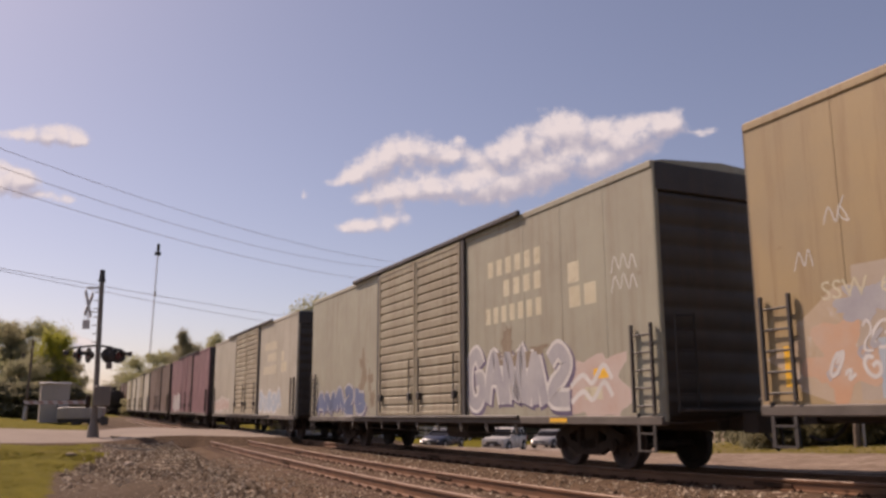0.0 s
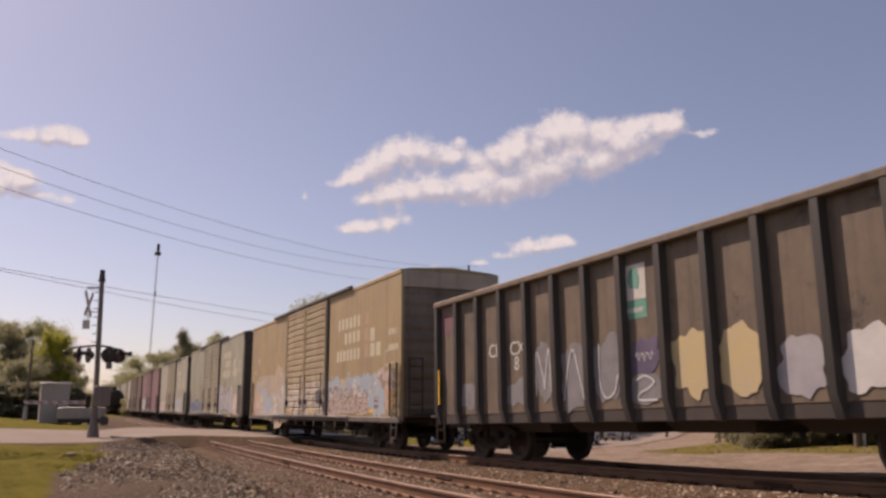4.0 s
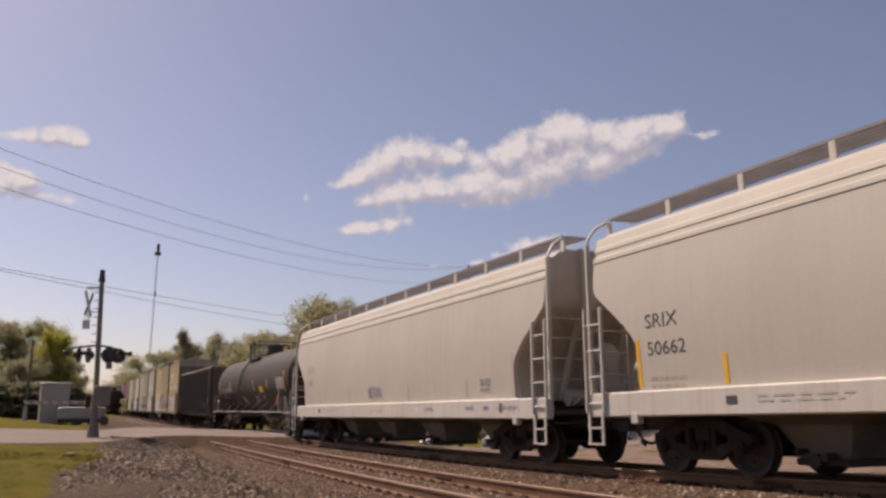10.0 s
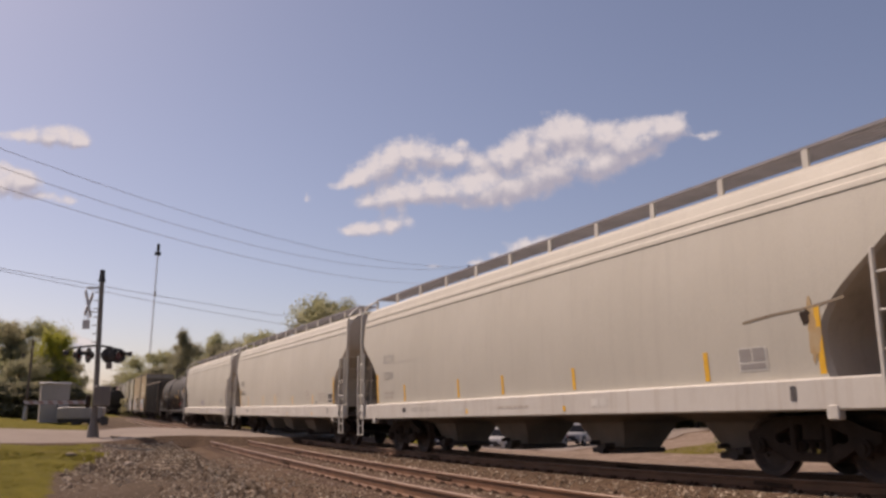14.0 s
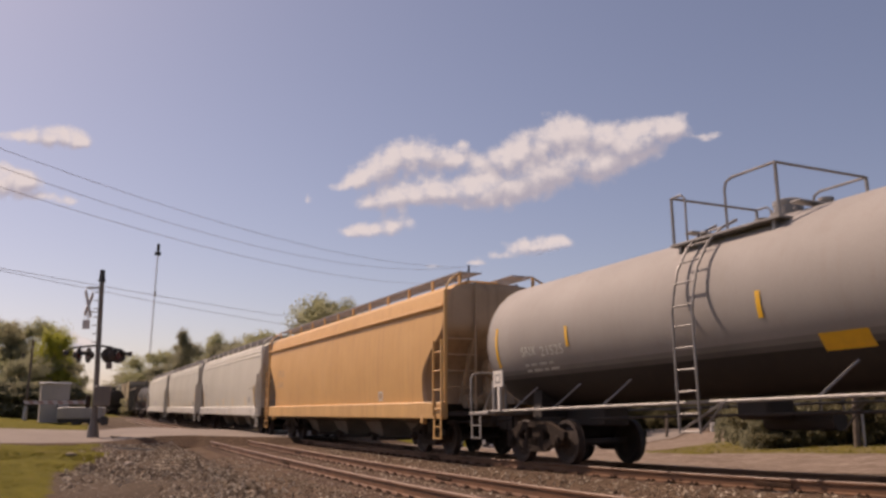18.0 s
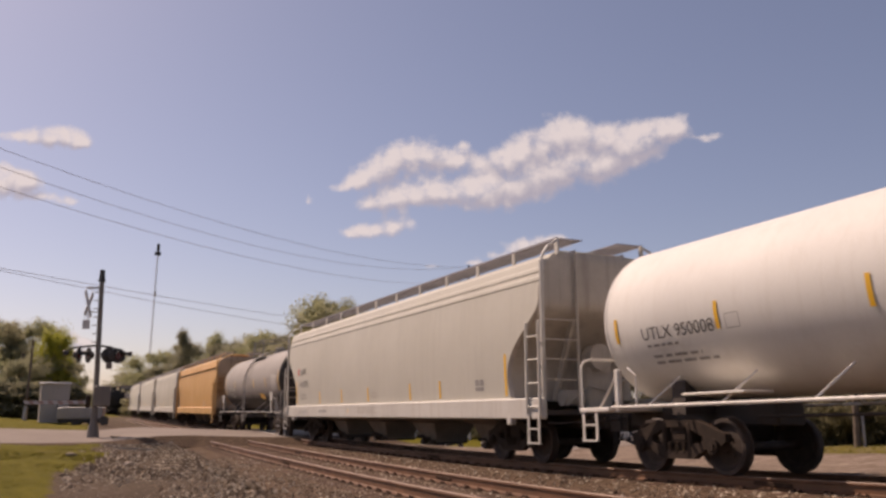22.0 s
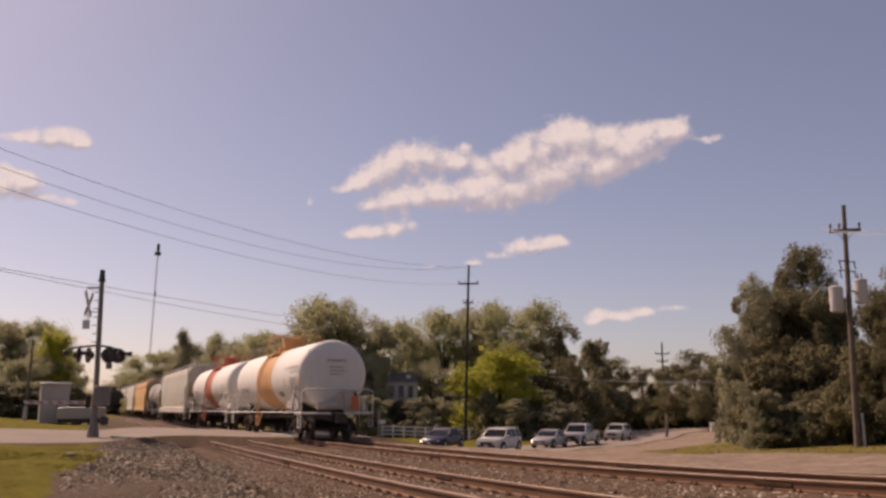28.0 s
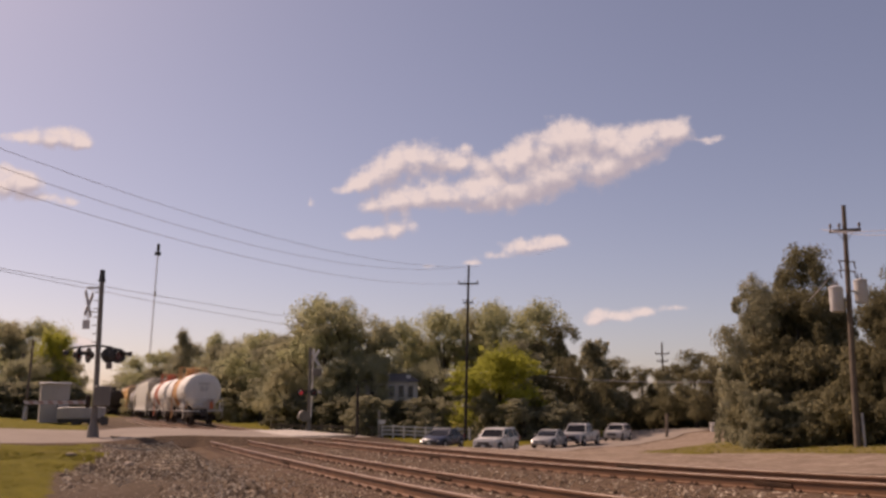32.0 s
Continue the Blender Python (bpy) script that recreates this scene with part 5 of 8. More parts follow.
def gondola(front, rear, label):
    L = front - rear
    h, W, Z0, Z1 = L / 2, 1.46, 1.02, 3.72
    root = thing("gondola_car", label, "gondola car", "cars of the freight train")
    TRAIN.append((root, (front + rear) / 2, h - 2.0))
    for s in (-1, 1):
        x0, x1 = sorted((s * (W - 0.08), s * (W - 0.02)))
        part("side_wall", Shape().box(x0, x1, -h, h, Z0, Z1, 0.01), M["gondola"], root)
        x0, x1 = sorted((s * (W - 0.14), s * (W + 0.12)))
        part("top_rail", Shape().box(x0, x1, -h, h, Z1 - 0.02, Z1 + 0.13, 0.03), M["gondola"], root, "heavy top rail")
        n = 14
        for i in range(n + 1):
            y = -h + 0.12 + (L - 0.24) * i / n
            x0, x1 = s * (W - 0.03), s * (W + 0.11)
            rib = Shape()
            rib.loft([[(x0, y - 0.11, z), (x1 if z > Z0 + 0.1 else x0 + s * 0.03, y - 0.07, z), (x1 if z > Z0 + 0.1 else x0 + s * 0.03, y + 0.07, z), (x0, y + 0.11, z)] for z in (Z0 - 0.22, Z0 + 0.12, Z1)])
            part("side_rib", rib, M["gondola_rib"], root, "black pressed steel rib")
        part("side_sill", Shape().box(*sorted((s * (W - 0.2), s * (W - 0.03))), -h, h, Z0 - 0.22, Z0 + 0.02, 0.02), M["under"], root, "dark side sill")
    for s in (-1, 1):
        part("end_wall", Shape().box(-W + 0.05, W - 0.05, *sorted((s * (h - 0.06), s * h)), Z0, Z1 + 0.1, 0.01), M["gondola"], root, "dark steel end wall")
        for z in (1.5, 2.1, 2.7, 3.3):
            part("end_rib", Shape().box(-W + 0.05, W - 0.05, *sorted((s * (h - 0.01), s * (h + 0.1))), z - 0.07, z + 0.07, 0.02), M["gondola"], root)
        if s < 0:
            ladder(root, -W - 0.16, s * (h - 0.42), 1.0, 3.7, 0.44, 8, M["gondola"], label="rusty side ladder")
        ladder(root, W + 0.16, s * (h - 0.42), 1.0, 3.7, 0.44, 8, M["gondola"], label="rusty side ladder")
        step_iron(root, -W - 0.12, s * (h - 0.42), M["cast"])
        part("end_deck", Shape().box(-1.4, 1.4, *sorted((s * h, s * (h + 0.55))), 0.98, 1.04), M["under"], root)
    part("floor", Shape().box(-W + 0.1, W - 0.1, -h + 0.05, h - 0.05, Z0 - 0.05, Z0 + 0.02), M["under"], root)
    part("load", Shape().box(-W + 0.12, W - 0.12, -h + 0.1, h - 0.1, Z0 + 0.02, Z0 + 1.6, 0.1), M["under"], root, "dark heaped load below the rim")
    for k in range(4):
        y = -4.2 + 2.8 * k
        part("belly_pocket", Shape().loft([[(-1.2 * w, y - 1.2 * w, z), (1.2 * w, y - 1.2 * w, z), (1.2 * w, y + 1.2 * w, z), (-1.2 * w, y + 1.2 * w, z)] for z, w in ((Z0, 1.0), (0.62, 0.72))]), M["under"], root, "dark drop pocket")
    part("centre_sill", Shape().box(-0.3, 0.3, -h - 0.3, h + 0.3, 0.72, 1.0, 0.03), M["under"], root)
    add_couplers(root, h + 0.35, M["under"])
    add_bogies(root, h - 2.0)
    return root


# ---- the train, from the cars far ahead to the last one ----
boxcar(161.0, 141.5, M["box_brown"], M["box_brown"], M["box_end"], "brown boxcar with dusty sides")
boxcar(139.5, 120.0, M["box_beige"], M["door_grey"], M["box_end"], "pale tan boxcar with streaked sides")
boxcar(118.0, 98.6, M["box_beige"], M["door_grey"], M["box_end"], "faded beige boxcar with rusty door tracks")
boxcar(96.6, 77.0, M["box_brown"], M["box_brown"], M["box_end"], "dark brown boxcar with darker ends")
car = boxcar(75.0, 54.2, M["box_maroon"], M["box_maroon"], M["box_end"], "oxidised maroon boxcar with sprayed lower sides")
bubble_word(1.556, 8.6, 1.05, 4.6, 1.3, 5, M["spray_silver"], M["spray_white"], car, 3)

car = boxcar(52.0, 32.1, M["box_beige"], M["door_grey"], M["box_end"], "faded beige double-door boxcar with cream lettering blocks and sprayed paint")
golden_marks(car, M["letter_cream"])
bubble_word(1.556, -3.1, 1.05, 4.4, 1.0, 5, M["spray_blue"], M["spray_white"], car, 11)
bubble_word(1.556, 9.2, 1.05, 4.6, 0.8, 5, M["spray_pink"], M["spray_white"], car, 12)

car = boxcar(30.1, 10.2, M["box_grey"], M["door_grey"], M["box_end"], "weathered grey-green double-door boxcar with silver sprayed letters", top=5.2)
golden_marks(car, M["letter_cream"], 0.22)
bubble_word(1.556, -2.98, 0.99, 4.4, 1.5, 5, M["spray_silver"], M["spray_white"], car, 21, M["spray_dark"])
for k, z in enumerate((1.5, 1.2)):
    squiggle(flat_side(1.562), smooth_line([(-7.3, z), (-7.7, z + 0.2), (-8.0, z + 0.05), (-8.35, z + 0.35), (-8.6, z + 0.1)]), 0.1, M["spray_white"], car, label="white sprayed flourish")
bubble_word(1.556, 9.2, 0.98, 5.2, 0.95, 5, M["spray_navy"], M["spray_silver"], car, 22, M["spray_dark"])
blob(flat_side(1.557), -8.0, 1.5, 1.9, 1.0, M["spray_pink"], car, 4.2, label="pale over-sprayed patch", rough=0.3)
for i, (y, z, w, h) in enumerate(((4.3, 2.4, 0.5, 0.9), (4.6, 1.75, 0.8, 0.35), (3.7, 2.0, 0.35, 0.7), (3.4, 1.5, 0.4, 0.5), (-4.9, 2.45, 0.5, 0.7), (-5.3, 2.15, 1.2, 0.3), (-4.4, 2.2, 0.4, 0.25), (-6.2, 2.3, 0.5, 0.18))):
    blob(flat_side(1.558 + 0.001 * i), y, z, w, h, M["rust_soft"], car, 120 + 3 * i, name="rust_stain", label="faint brown rust stain", rough=0.55, square=2.0)
patch(flat_side(1.561), -8.05, -8.5, 1.62, 1.8, M["yellow"], car, "sticker", "orange rectangular sticker")
patch(flat_side(1.561), -7.75, -8.3, 1.25, 1.48, M["letter_cream"], car, "sticker", "cream rectangular sticker")
for z in (3.45, 3.1):
    squiggle(flat_side(1.56), smooth_line([(-8.7, z), (-8.8, z + 0.28), (-8.95, z + 0.05), (-9.05, z + 0.3), (-9.2, z + 0.02), (-9.3, z + 0.26), (-9.42, z)]), 0.025, M["spray_white"], car, label="faint white sprayed scrawl")
patch(flat_side(1.605), -6.6, -7.2, 0.84, 0.92, M["yellow"], car, "reflector_strip", "yellow reflective strip")

car = boxcar(8.05, -11.7, M["box_tan"], M["door_sprayed"], M["end_tan"], "mustard double-door boxcar with rust streaks and pastel sprayed paint", cap_mat=M["cap_tan"])
golden_marks(car, M["letter_cream"])
sd = flat_side(1.556)
patch(flat_side(1.5562), 8.2, 5.47, 1.0, 2.7, M["primer"], car, "primer_patch", "flat grey-lilac painted-out panel")
blob(sd, 6.0, 1.75, 6.4, 1.75, M["spray_haze"], car, 31, label="pale over-sprayed patch", rough=0.2, square=4)
blob(flat_side(1.5575), 4.2, 1.8, 2.9, 2.1, M["spray_haze"], car, 33, label="pale over-sprayed patch", rough=0.3, square=3)
patch(flat_side(1.559), 7.9, 5.45, 1.02, 1.75, M["spray_blue"], car, "graffiti", "dull blue sprayed block")
for i, (y, z, w, h, k) in enumerate(((8.5, 1.5, 1.0, 0.9, "spray_peach"), (8.0, 2.25, 0.9, 0.5, "spray_silver"), (7.0, 1.9, 1.1, 0.5, "spray_blue"), (5.2, 1.35, 0.35, 0.7, "spray_peach"), (7.4, 1.25, 0.8, 0.3, "spray_peach"))):
    blob(flat_side(1.561 + 0.0015 * i), y, z, w, h, M[k], car, 40 + i, label="pastel sprayed shape", rough=0.4)
scribble(1.572, 8.6, 5.3, 1.05, 2.0, 34, ("spray_white", "spray_silver", "spray_blue"), car, 61)
scribble(1.572, 5.3, 2.95, 1.02, 2.0, 75, ("spray_white", "spray_silver", "spray_white", "spray_yellow", "spray_blue"), car, 62)
scribble(1.572, 4.4, 3.0, 1.8, 2.7, 22, ("spray_haze", "spray_haze", "spray_silver"), car, 63)
blob(sd, -4.9, 1.5, 4.3, 0.95, M["spray_pink"], car, 51, label="pink sprayed ground", rough=0.12, square=6)
for i, (y, z, w, h) in enumerate(((-3.2, 1.85, 0.7, 0.7), (-3.9, 2.0, 0.8, 0.5), (-4.6, 1.95, 0.6, 0.4), (-5.4, 2.02, 0.9, 0.45), (-6.1, 2.05, 0.8, 0.4), (-6.9, 1.95, 0.9, 0.6), (-7.6, 1.6, 1.5, 1.15), (-8.3, 1.45, 0.8, 0.8))):
    blob(flat_side(1.558 + 0.001 * i), y, z, w, h, M["spray_blue" if i != 2 else "spray_yellow"], car, 52 + i, label="pale blue sprayed fringe", rough=0.25)
scribble(1.566, -3.0, -7.1, 1.05, 1.85, 60, ("spray_pink", "spray_peach", "spray_white", "spray_brown"), car, 64)
bubble_word(1.575, -3.0, 1.05, 4.2, 0.9, 7, M["spray_brown"], M["spray_white"], car, 55, fat=0.11, order=SWIRLS)
bubble_word(1.582, -3.3, 1.03, 3.9, 0.55, 8, M["spray_pink"], M["spray_brown"], car, 59, fat=0.09, order=SWIRLS)
scribble(1.59, -3.0, -8.2, 1.7, 2.15, 34, ("spray_white", "spray_blue", "spray_silver"), car, 65)
for i, (y, z, w, h, k) in enumerate(((-8.3, 2.15, 0.7, 0.35, "spray_pink"), (-8.95, 2.0, 0.7, 0.6, "spray_pink"), (-8.9, 1.45, 0.6, 0.7, "spray_peach"), (-8.2, 2.1, 0.35, 0.2, "spray_brown"), (-9.0, 1.95, 0.3, 0.3, "spray_brown"))):
    blob(flat_side(1.569 + 0.001 * i), y, z, w, h, M[k], car, 80 + i, label="pink sprayed shape", rough=0.3)
for z in (3.79, 3.28, 2.77):
    patch(sd, -6.75, -7.13, z, z + 0.4, M["mark_faint"], car, "square_mark", "barely visible faded square")
squiggle(sd, [(-8.62, 2.43), (-8.62, 2.85), (-9.3, 2.9), (-9.3, 2.5), (-8.62, 2.43)], 0.04, M["letter_cream"], car, label="faint cream outline")
write("SSW", 8.68, 2.3, 0.25, flat_side(1.575), M["letter_cream"], car, 1.05, label="faded white lettering SSW")
write("62654", 7.78, 2.3, 0.23, flat_side(1.575), M["letter_cream"], car, 1.15)
squiggle(flat_side(1.575), smooth_line([(8.55, 3.3), (8.45, 3.52), (8.35, 3.3), (8.28, 3.5), (8.15, 3.28), (8.3, 3.4), (8.2, 3.62)]), 0.018, M["spray_white"], car, label="white sprayed scrawl")
squiggle(flat_side(1.575), smooth_line([(9.1, 2.75), (9.0, 3.0), (8.92, 2.8), (8.84, 3.02), (8.78, 2.78)]), 0.018, M["spray_white"], car, label="white sprayed scrawl")
bars(flat_side(1.575), -8.9, 3.3, 0.8, 2, 0.45, M["letter_cream"], car, 9)
for y in (9.4, -9.2):
    patch(flat_side(1.577), y, y - 0.1, 1.2, 1.75, M["yellow"], car, "reflector_strip", "yellow reflective strip")
for y in (3.55, 2.2, -1.05, -3.06, -4.72, -7.26):
    patch(flat_side(1.66 if abs(y) < 2.7 else 1.577), y, y - 0.42, 1.08, 1.18, M["yellow"], car, "reflector_strip", "yellow reflective strip")
patch(flat_side(1.577), -7.72, -8.14, 1.2, 1.56, M["spray_silver"], car, "data_panel", "framed stencil data panel")
bars(flat_side(1.579), -7.76, 1.4, 0.34, 2, 0.16, M["letter_black"], car, 10)
squiggle(flat_side(1.579), [(-7.74, 1.22), (-7.74, 1.54), (-8.12, 1.54), (-8.12, 1.22), (-7.74, 1.22)], 0.02, M["letter_black"], car, "data_frame", "black frame of the data panel")
patch(flat_side(1.577), 7.7, 7.25, 1.5, 1.8, M["yellow"], car, "sticker", "yellow square sticker")
patch(flat_side(1.66), -1.77, -2.41, 1.42, 1.86, M["letter_black"], car, "data_panel", "dark plate on the door")

car = gondola(-13.9, -29.1, "brown high-side gondola with black ribs and silver sprayed paint")
gs = flat_side(1.446)
for d in (0.0, 0.008, 0.016):
    for w, y, z in (("CF", 4.92, 2.26), ("CX", 3.98, 2.24), ("8", 3.82, 1.92)):
        write(w, y - d, z, 0.3, flat_side(1.446 + 0.1 * d), M["letter_white"], car, 1.0, "bold white stencilled " + w)
for i, (y, z, w, h, k) in enumerate(((5.95, 1.45, 0.8, 0.6, "spray_grey"), (3.73, 1.42, 0.8, 0.55, "spray_grey"), (2.67, 1.82, 0.7, 1.1, "spray_grey"), (1.62, 1.7, 0.82, 1.15, "spray_grey"), (0.55, 1.72, 0.82, 1.15, "spray_grey"), (-0.5, 1.9, 0.75, 0.65, "spray_dark"), (-0.5, 1.36, 0.75, 0.5, "spray_grey"),
                                     (-1.6, 1.7, 0.82, 1.0, "spray_yellow"), (-2.65, 1.65, 0.82, 1.0, "spray_yellow"), (-3.75, 1.55, 0.8, 0.8, "spray_silver"), (-4.8, 1.5, 0.8, 0.75, "spray_white"), (-5.85, 1.55, 0.75, 0.85, "spray_silver"))):
    blob(flat_side(1.446 + 0.0008 * i), y, z, w, h, M[k], car, 70 + i, label="sprayed letter on the ribbed side", rough=0.2)
    if i in (2, 3, 4, 6):
        key = ("zig", "peak", "hook", "wave")[(2, 3, 4, 6).index(i)]
        squiggle(flat_side(1.459), [(y + w * 0.45 - w * 0.9 * a, z - h * 0.42 + h * 0.84 * b) for a, b in smooth_line(STROKES[key])], 0.035, M["spray_white"], car, label="white sprayed outline")
squiggle(flat_side(1.46), [(-0.25 - 0.05 * t, 1.9 + 0.09 * math.sin(2.2 * t)) for t in range(11)], 0.025, M["spray_white"], car, label="white sprayed scrawl")
patch(gs, 0.0, -0.62, 2.88, 3.5, M["letter_white"], car, "sign_patch", "white painted sign patch")
patch(gs, 0.0, -0.62, 2.55, 2.87, M["spray_green"], car, "sign_patch", "green painted sign patch")
bars(flat_side(1.45), -0.08, 2.66, 0.46, 1, 0.2, M["letter_white"], car, 93)
blob(flat_side(1.45), -0.3, 3.26, 0.32, 0.36, M["spray_green"], car, 90, name="sign_patch", label="green round mark")
blob(flat_side(1.447), 7.0, 3.3, 0.75, 0.55, M["box_maroon"], car, 91, name="rust_stain", label="reddish faded paint patch")
for y, z0, z1 in ((7.35, 1.28, 2.14), (5.28, 1.2, 1.72), (-0.93, 1.25, 1.75)):
    patch(flat_side(1.575 if y > 7 else 1.46), y + 0.04, y - 0.04, z0, z1, M["yellow"], car, "reflector_strip", "yellow reflective strip")

car = tank_car(-30.3, -48.3, M["tank_black"], M["silver_rail"], "satin black tank car with yellow strips and white lettering", M["black_steel"])
rs = round_side(1.406, 2.6)
yellow_strips(rs, ((8.2, 2.03),), car, 0.11, 0.86)
yellow_strips(rs, ((4.87, 2.18), (1.71, 2.15), (-1.39, 2.13), (-4.47, 2.17)), car, 0.1, 0.48)
write("TILX 254096", 7.3, 2.13, 0.26, rs, M["letter_white"], car, 1.22)
patch(round_side(1.412, 2.6), 4.72, 4.42, 2.1, 2.38, M["letter_grey"], car, "data_panel", "small framed stencil mark")
bars(rs, 7.2, 1.92, 1.9, 2, 0.12, M["letter_grey"], car, 11)
patch(rs, 2.02, 1.46, 1.48, 1.8, M["orange_end"], car, "placard_holder", "brown rectangular plate")
patch(rs, -2.68, -3.45, 1.99, 2.28, M["yellow"], car, "sticker", "yellow rectangular sticker")
bars(rs, -1.1, 1.78, 1.05, 4, 0.1, M["letter_white"], car, 12)
bars(rs, -2.77, 1.78, 0.8, 2, 0.1, M["letter_white"], car, 13)
placard_bracket(car, -7.5, M["silver_rail"], 1.6, (0.0,), M["red_tag"])
yellow_strips(rs, ((-7.75, 1.95),), car, 0.11, 0.85)
patch(rs, -6.3, -7.55, 2.06, 2.6, M["letter_grey"], car, "data_panel", "pale grey data panel")
bars(rear_end(-9.02), -0.6, 2.9, 1.0, 3, 0.2, M["letter_grey"], car, 14, run=1)


def hs(off=0.005):
    return lambda y, w: (-hopper_x(w) - off, y, w)


def hopper_marks(car, h, mark, number, seed, tag=None):
    sf = hs()
    ink = M["letter_black"] if seed == 2 else M["letter_grey"]
    off, zt, zn, big = {1: (1.87, 2.51, 2.045, 1.08), 2: (1.70, 2.36, 1.91, 1.2), 3: (1.98, 2.49, 2.02, 1.08)}[seed]
    write(mark, h - off, zt, 0.235, sf, ink, car, big)
    write(number, h - off - 0.02, zn, 0.225, sf, ink, car, big)
    bars(sf, h - off - 0.05, 1.62 if seed != 2 else 1.5, 0.88, 2, 0.13, M["hopper_end"], car, seed)
    strips = M["hopper_end"] if tag else M["yellow"]
    for y, top in ((h - 1.47, 2.2), (h - 3.47, 1.83), (h - 6.75, 1.82), (0.5, 1.8), (-2.22, 1.8) if seed != 2 else (-2.5, 1.72), (-5.78, 1.82) if seed != 2 else (-5.45, 1.74), (-h + 1.5, 2.28)):
        patch(sf, y - 0.05, y + 0.05, 1.39, top, strips, car, "reflector_strip", "weathered reflective strip")
    q, low = (-7.45, 0.08) if seed == 2 else (-6.45, 0.0)
    patch(sf, q, q - 0.54, 1.49 - low, 1.83 - low, M["letter_white"], car, "data_panel", "white-framed data panel")
    for a, b, c, d in ((0.03, 0.25, 1.63, 1.81), (0.28, 0.5, 1.63, 1.81), (0.03, 0.5, 1.52, 1.6)):
        patch(hs(0.009), q - a, q - b, c - low, d - low, ink, car, "data_field", "dark stencil field")
    ss = flat_side(1.626)
    bars(ss, 0.6, 1.09, 1.3, 1, 0.13, M["hopper_end"], car, seed + 20)
    patch(ss, h - 3.5, h - 3.72, 1.08, 1.2, M["letter_black"], car, "sticker", "dark sticker on the sill")
    for y in (2.74, 2.47, -2.85, -3.12):
        patch(ss, y, y - 0.22, 1.07, 1.21, M["letter_white"], car, "sticker", "white sticker on the sill")
    bars(ss, h - 4.1, 1.17, 2.0, 2, 0.07, M["hopper_run"], car, seed + 5)
    patch(ss, -h + 2.0, -h + 1.9, 1.05, 1.25, M["letter_black"], car, "slot", "dark slot in the sill")
    if seed == 3:
        squiggle(sf, [(h - 2.2 - 0.3 * k, 2.47 + 0.02 * math.sin(2.1 * k)) for k in range(8)], 0.02, M["hopper_run"], car, "scratch", "long thin scratch")
    if seed == 2:
        bars(sf, -6.25, 1.72, 1.0, 3, 0.11, M["hopper_end"], car, 71)
        bars(sf, -4.55, 1.83, 0.6, 3, 0.13, M["hopper_end"], car, 72)
        bars(sf, 0.33, 1.84, 0.66, 2, 0.08, M["hopper_end"], car, 73)
        patch(sf, -5.83, -6.05, 1.4, 1.5, M["letter_grey"], car, "sticker", "small grey label")
    for y in (-1.93, 2.12) if seed != 2 else (-1.93, -5.6):
        patch(ss, y, y - 0.09, 1.0, 1.1, M["yellow"], car, "sticker", "small yellow dot on the sill")
    if seed == 3:
        squiggle(sf, smooth_line([(-6.6, 2.18), (-7.2, 2.24), (-7.8, 2.27), (-8.35, 2.34)]), 0.035, M["rust_soft"], car, "rust_run", "thin rusty line along the side")
        blob(hs(0.006), -7.72, 2.16, 0.16, 0.2, M["cast"], car, 7.1, "rust_stain", "dark rust spot", rough=0.3, square=2.0)
        blob(hs(0.0055), -7.82, 1.85, 0.22, 0.8, M["rust_orange"], car, 7.7, "rust_stain", "orange rust stain round the strip", rough=0.4, square=2.0)
    if tag:
        for k, yy in enumerate(tag):
            pts = [(yy - 0.05 * t + 0.05 * math.sin(2.7 * t + k), 1.66 + 0.13 * math.sin(2.1 * t + k) + 0.08 * math.sin(5.3 * t)) for t in [i * 0.25 for i in range(46)]]
            squiggle(hs(0.007), pts, 0.028, M["spray_violet"], car, label="violet sprayed scrawl")
        for k, (y, w) in enumerate(((-3.5, 0.5), (-5.85, 0.42), (-6.75, 0.25), (-7.43, 0.35), (-7.85, 0.42))):
            pts = [(y - w * i / 16, 1.15 + 0.06 * math.sin(2.3 * i + k) + 0.02 * math.sin(5 * i)) for i in range(17)]
            squiggle(flat_side(1.627), pts, 0.022, M["spray_violet"], car, label="violet scrawl on the sill")


for f, r, mark, number, seed, tag in ((-49.53, -68.55, "ELTX", "3343", 1, (1.05, 0.4)), (-69.9, -89.07, "SRIX", "50662", 2, None), (-90.35, -109.15, "ELTX", "3324", 3, None)):
    car = hopper(f, r, M["hopper"], M["hopper_sill"], M["hopper_end"], "pale grey covered hopper car, lettered " + mark + " " + number)
    hopper_marks(car, (f - r) / 2, mark, number, seed, tag)

car = hopper(-110.4, -129.4, M["orange"], M["orange_sill"], M["orange_end"], "faded orange covered hopper car", flutes=False)
h = 19.0 / 2
write("CPCX", h - 1.95, 2.55, 0.26, hs(), M["orange_end"], car, 1.1)
write("2298", h - 1.95, 2.1, 0.26, hs(), M["orange_end"], car, 1.1)
q = -4.72
patch(hs(), q, q - 0.36, 1.42, 1.68, M["letter_white"], car, "data_panel", "white-framed data panel")
patch(hs(0.009), q - 0.04, q - 0.32, 1.46, 1.64, M["orange_end"], car, "data_field", "stencil field")
patch(hs(), -7.93, -8.03, 1.42, 2.2, M["orange_sill"], car, "reflector_strip", "yellow reflective strip")
bars(rear_end(-h + 0.27), -0.3, 3.6, 0.9, 1, 0.14, M["letter_black"], car, 3, run=1)

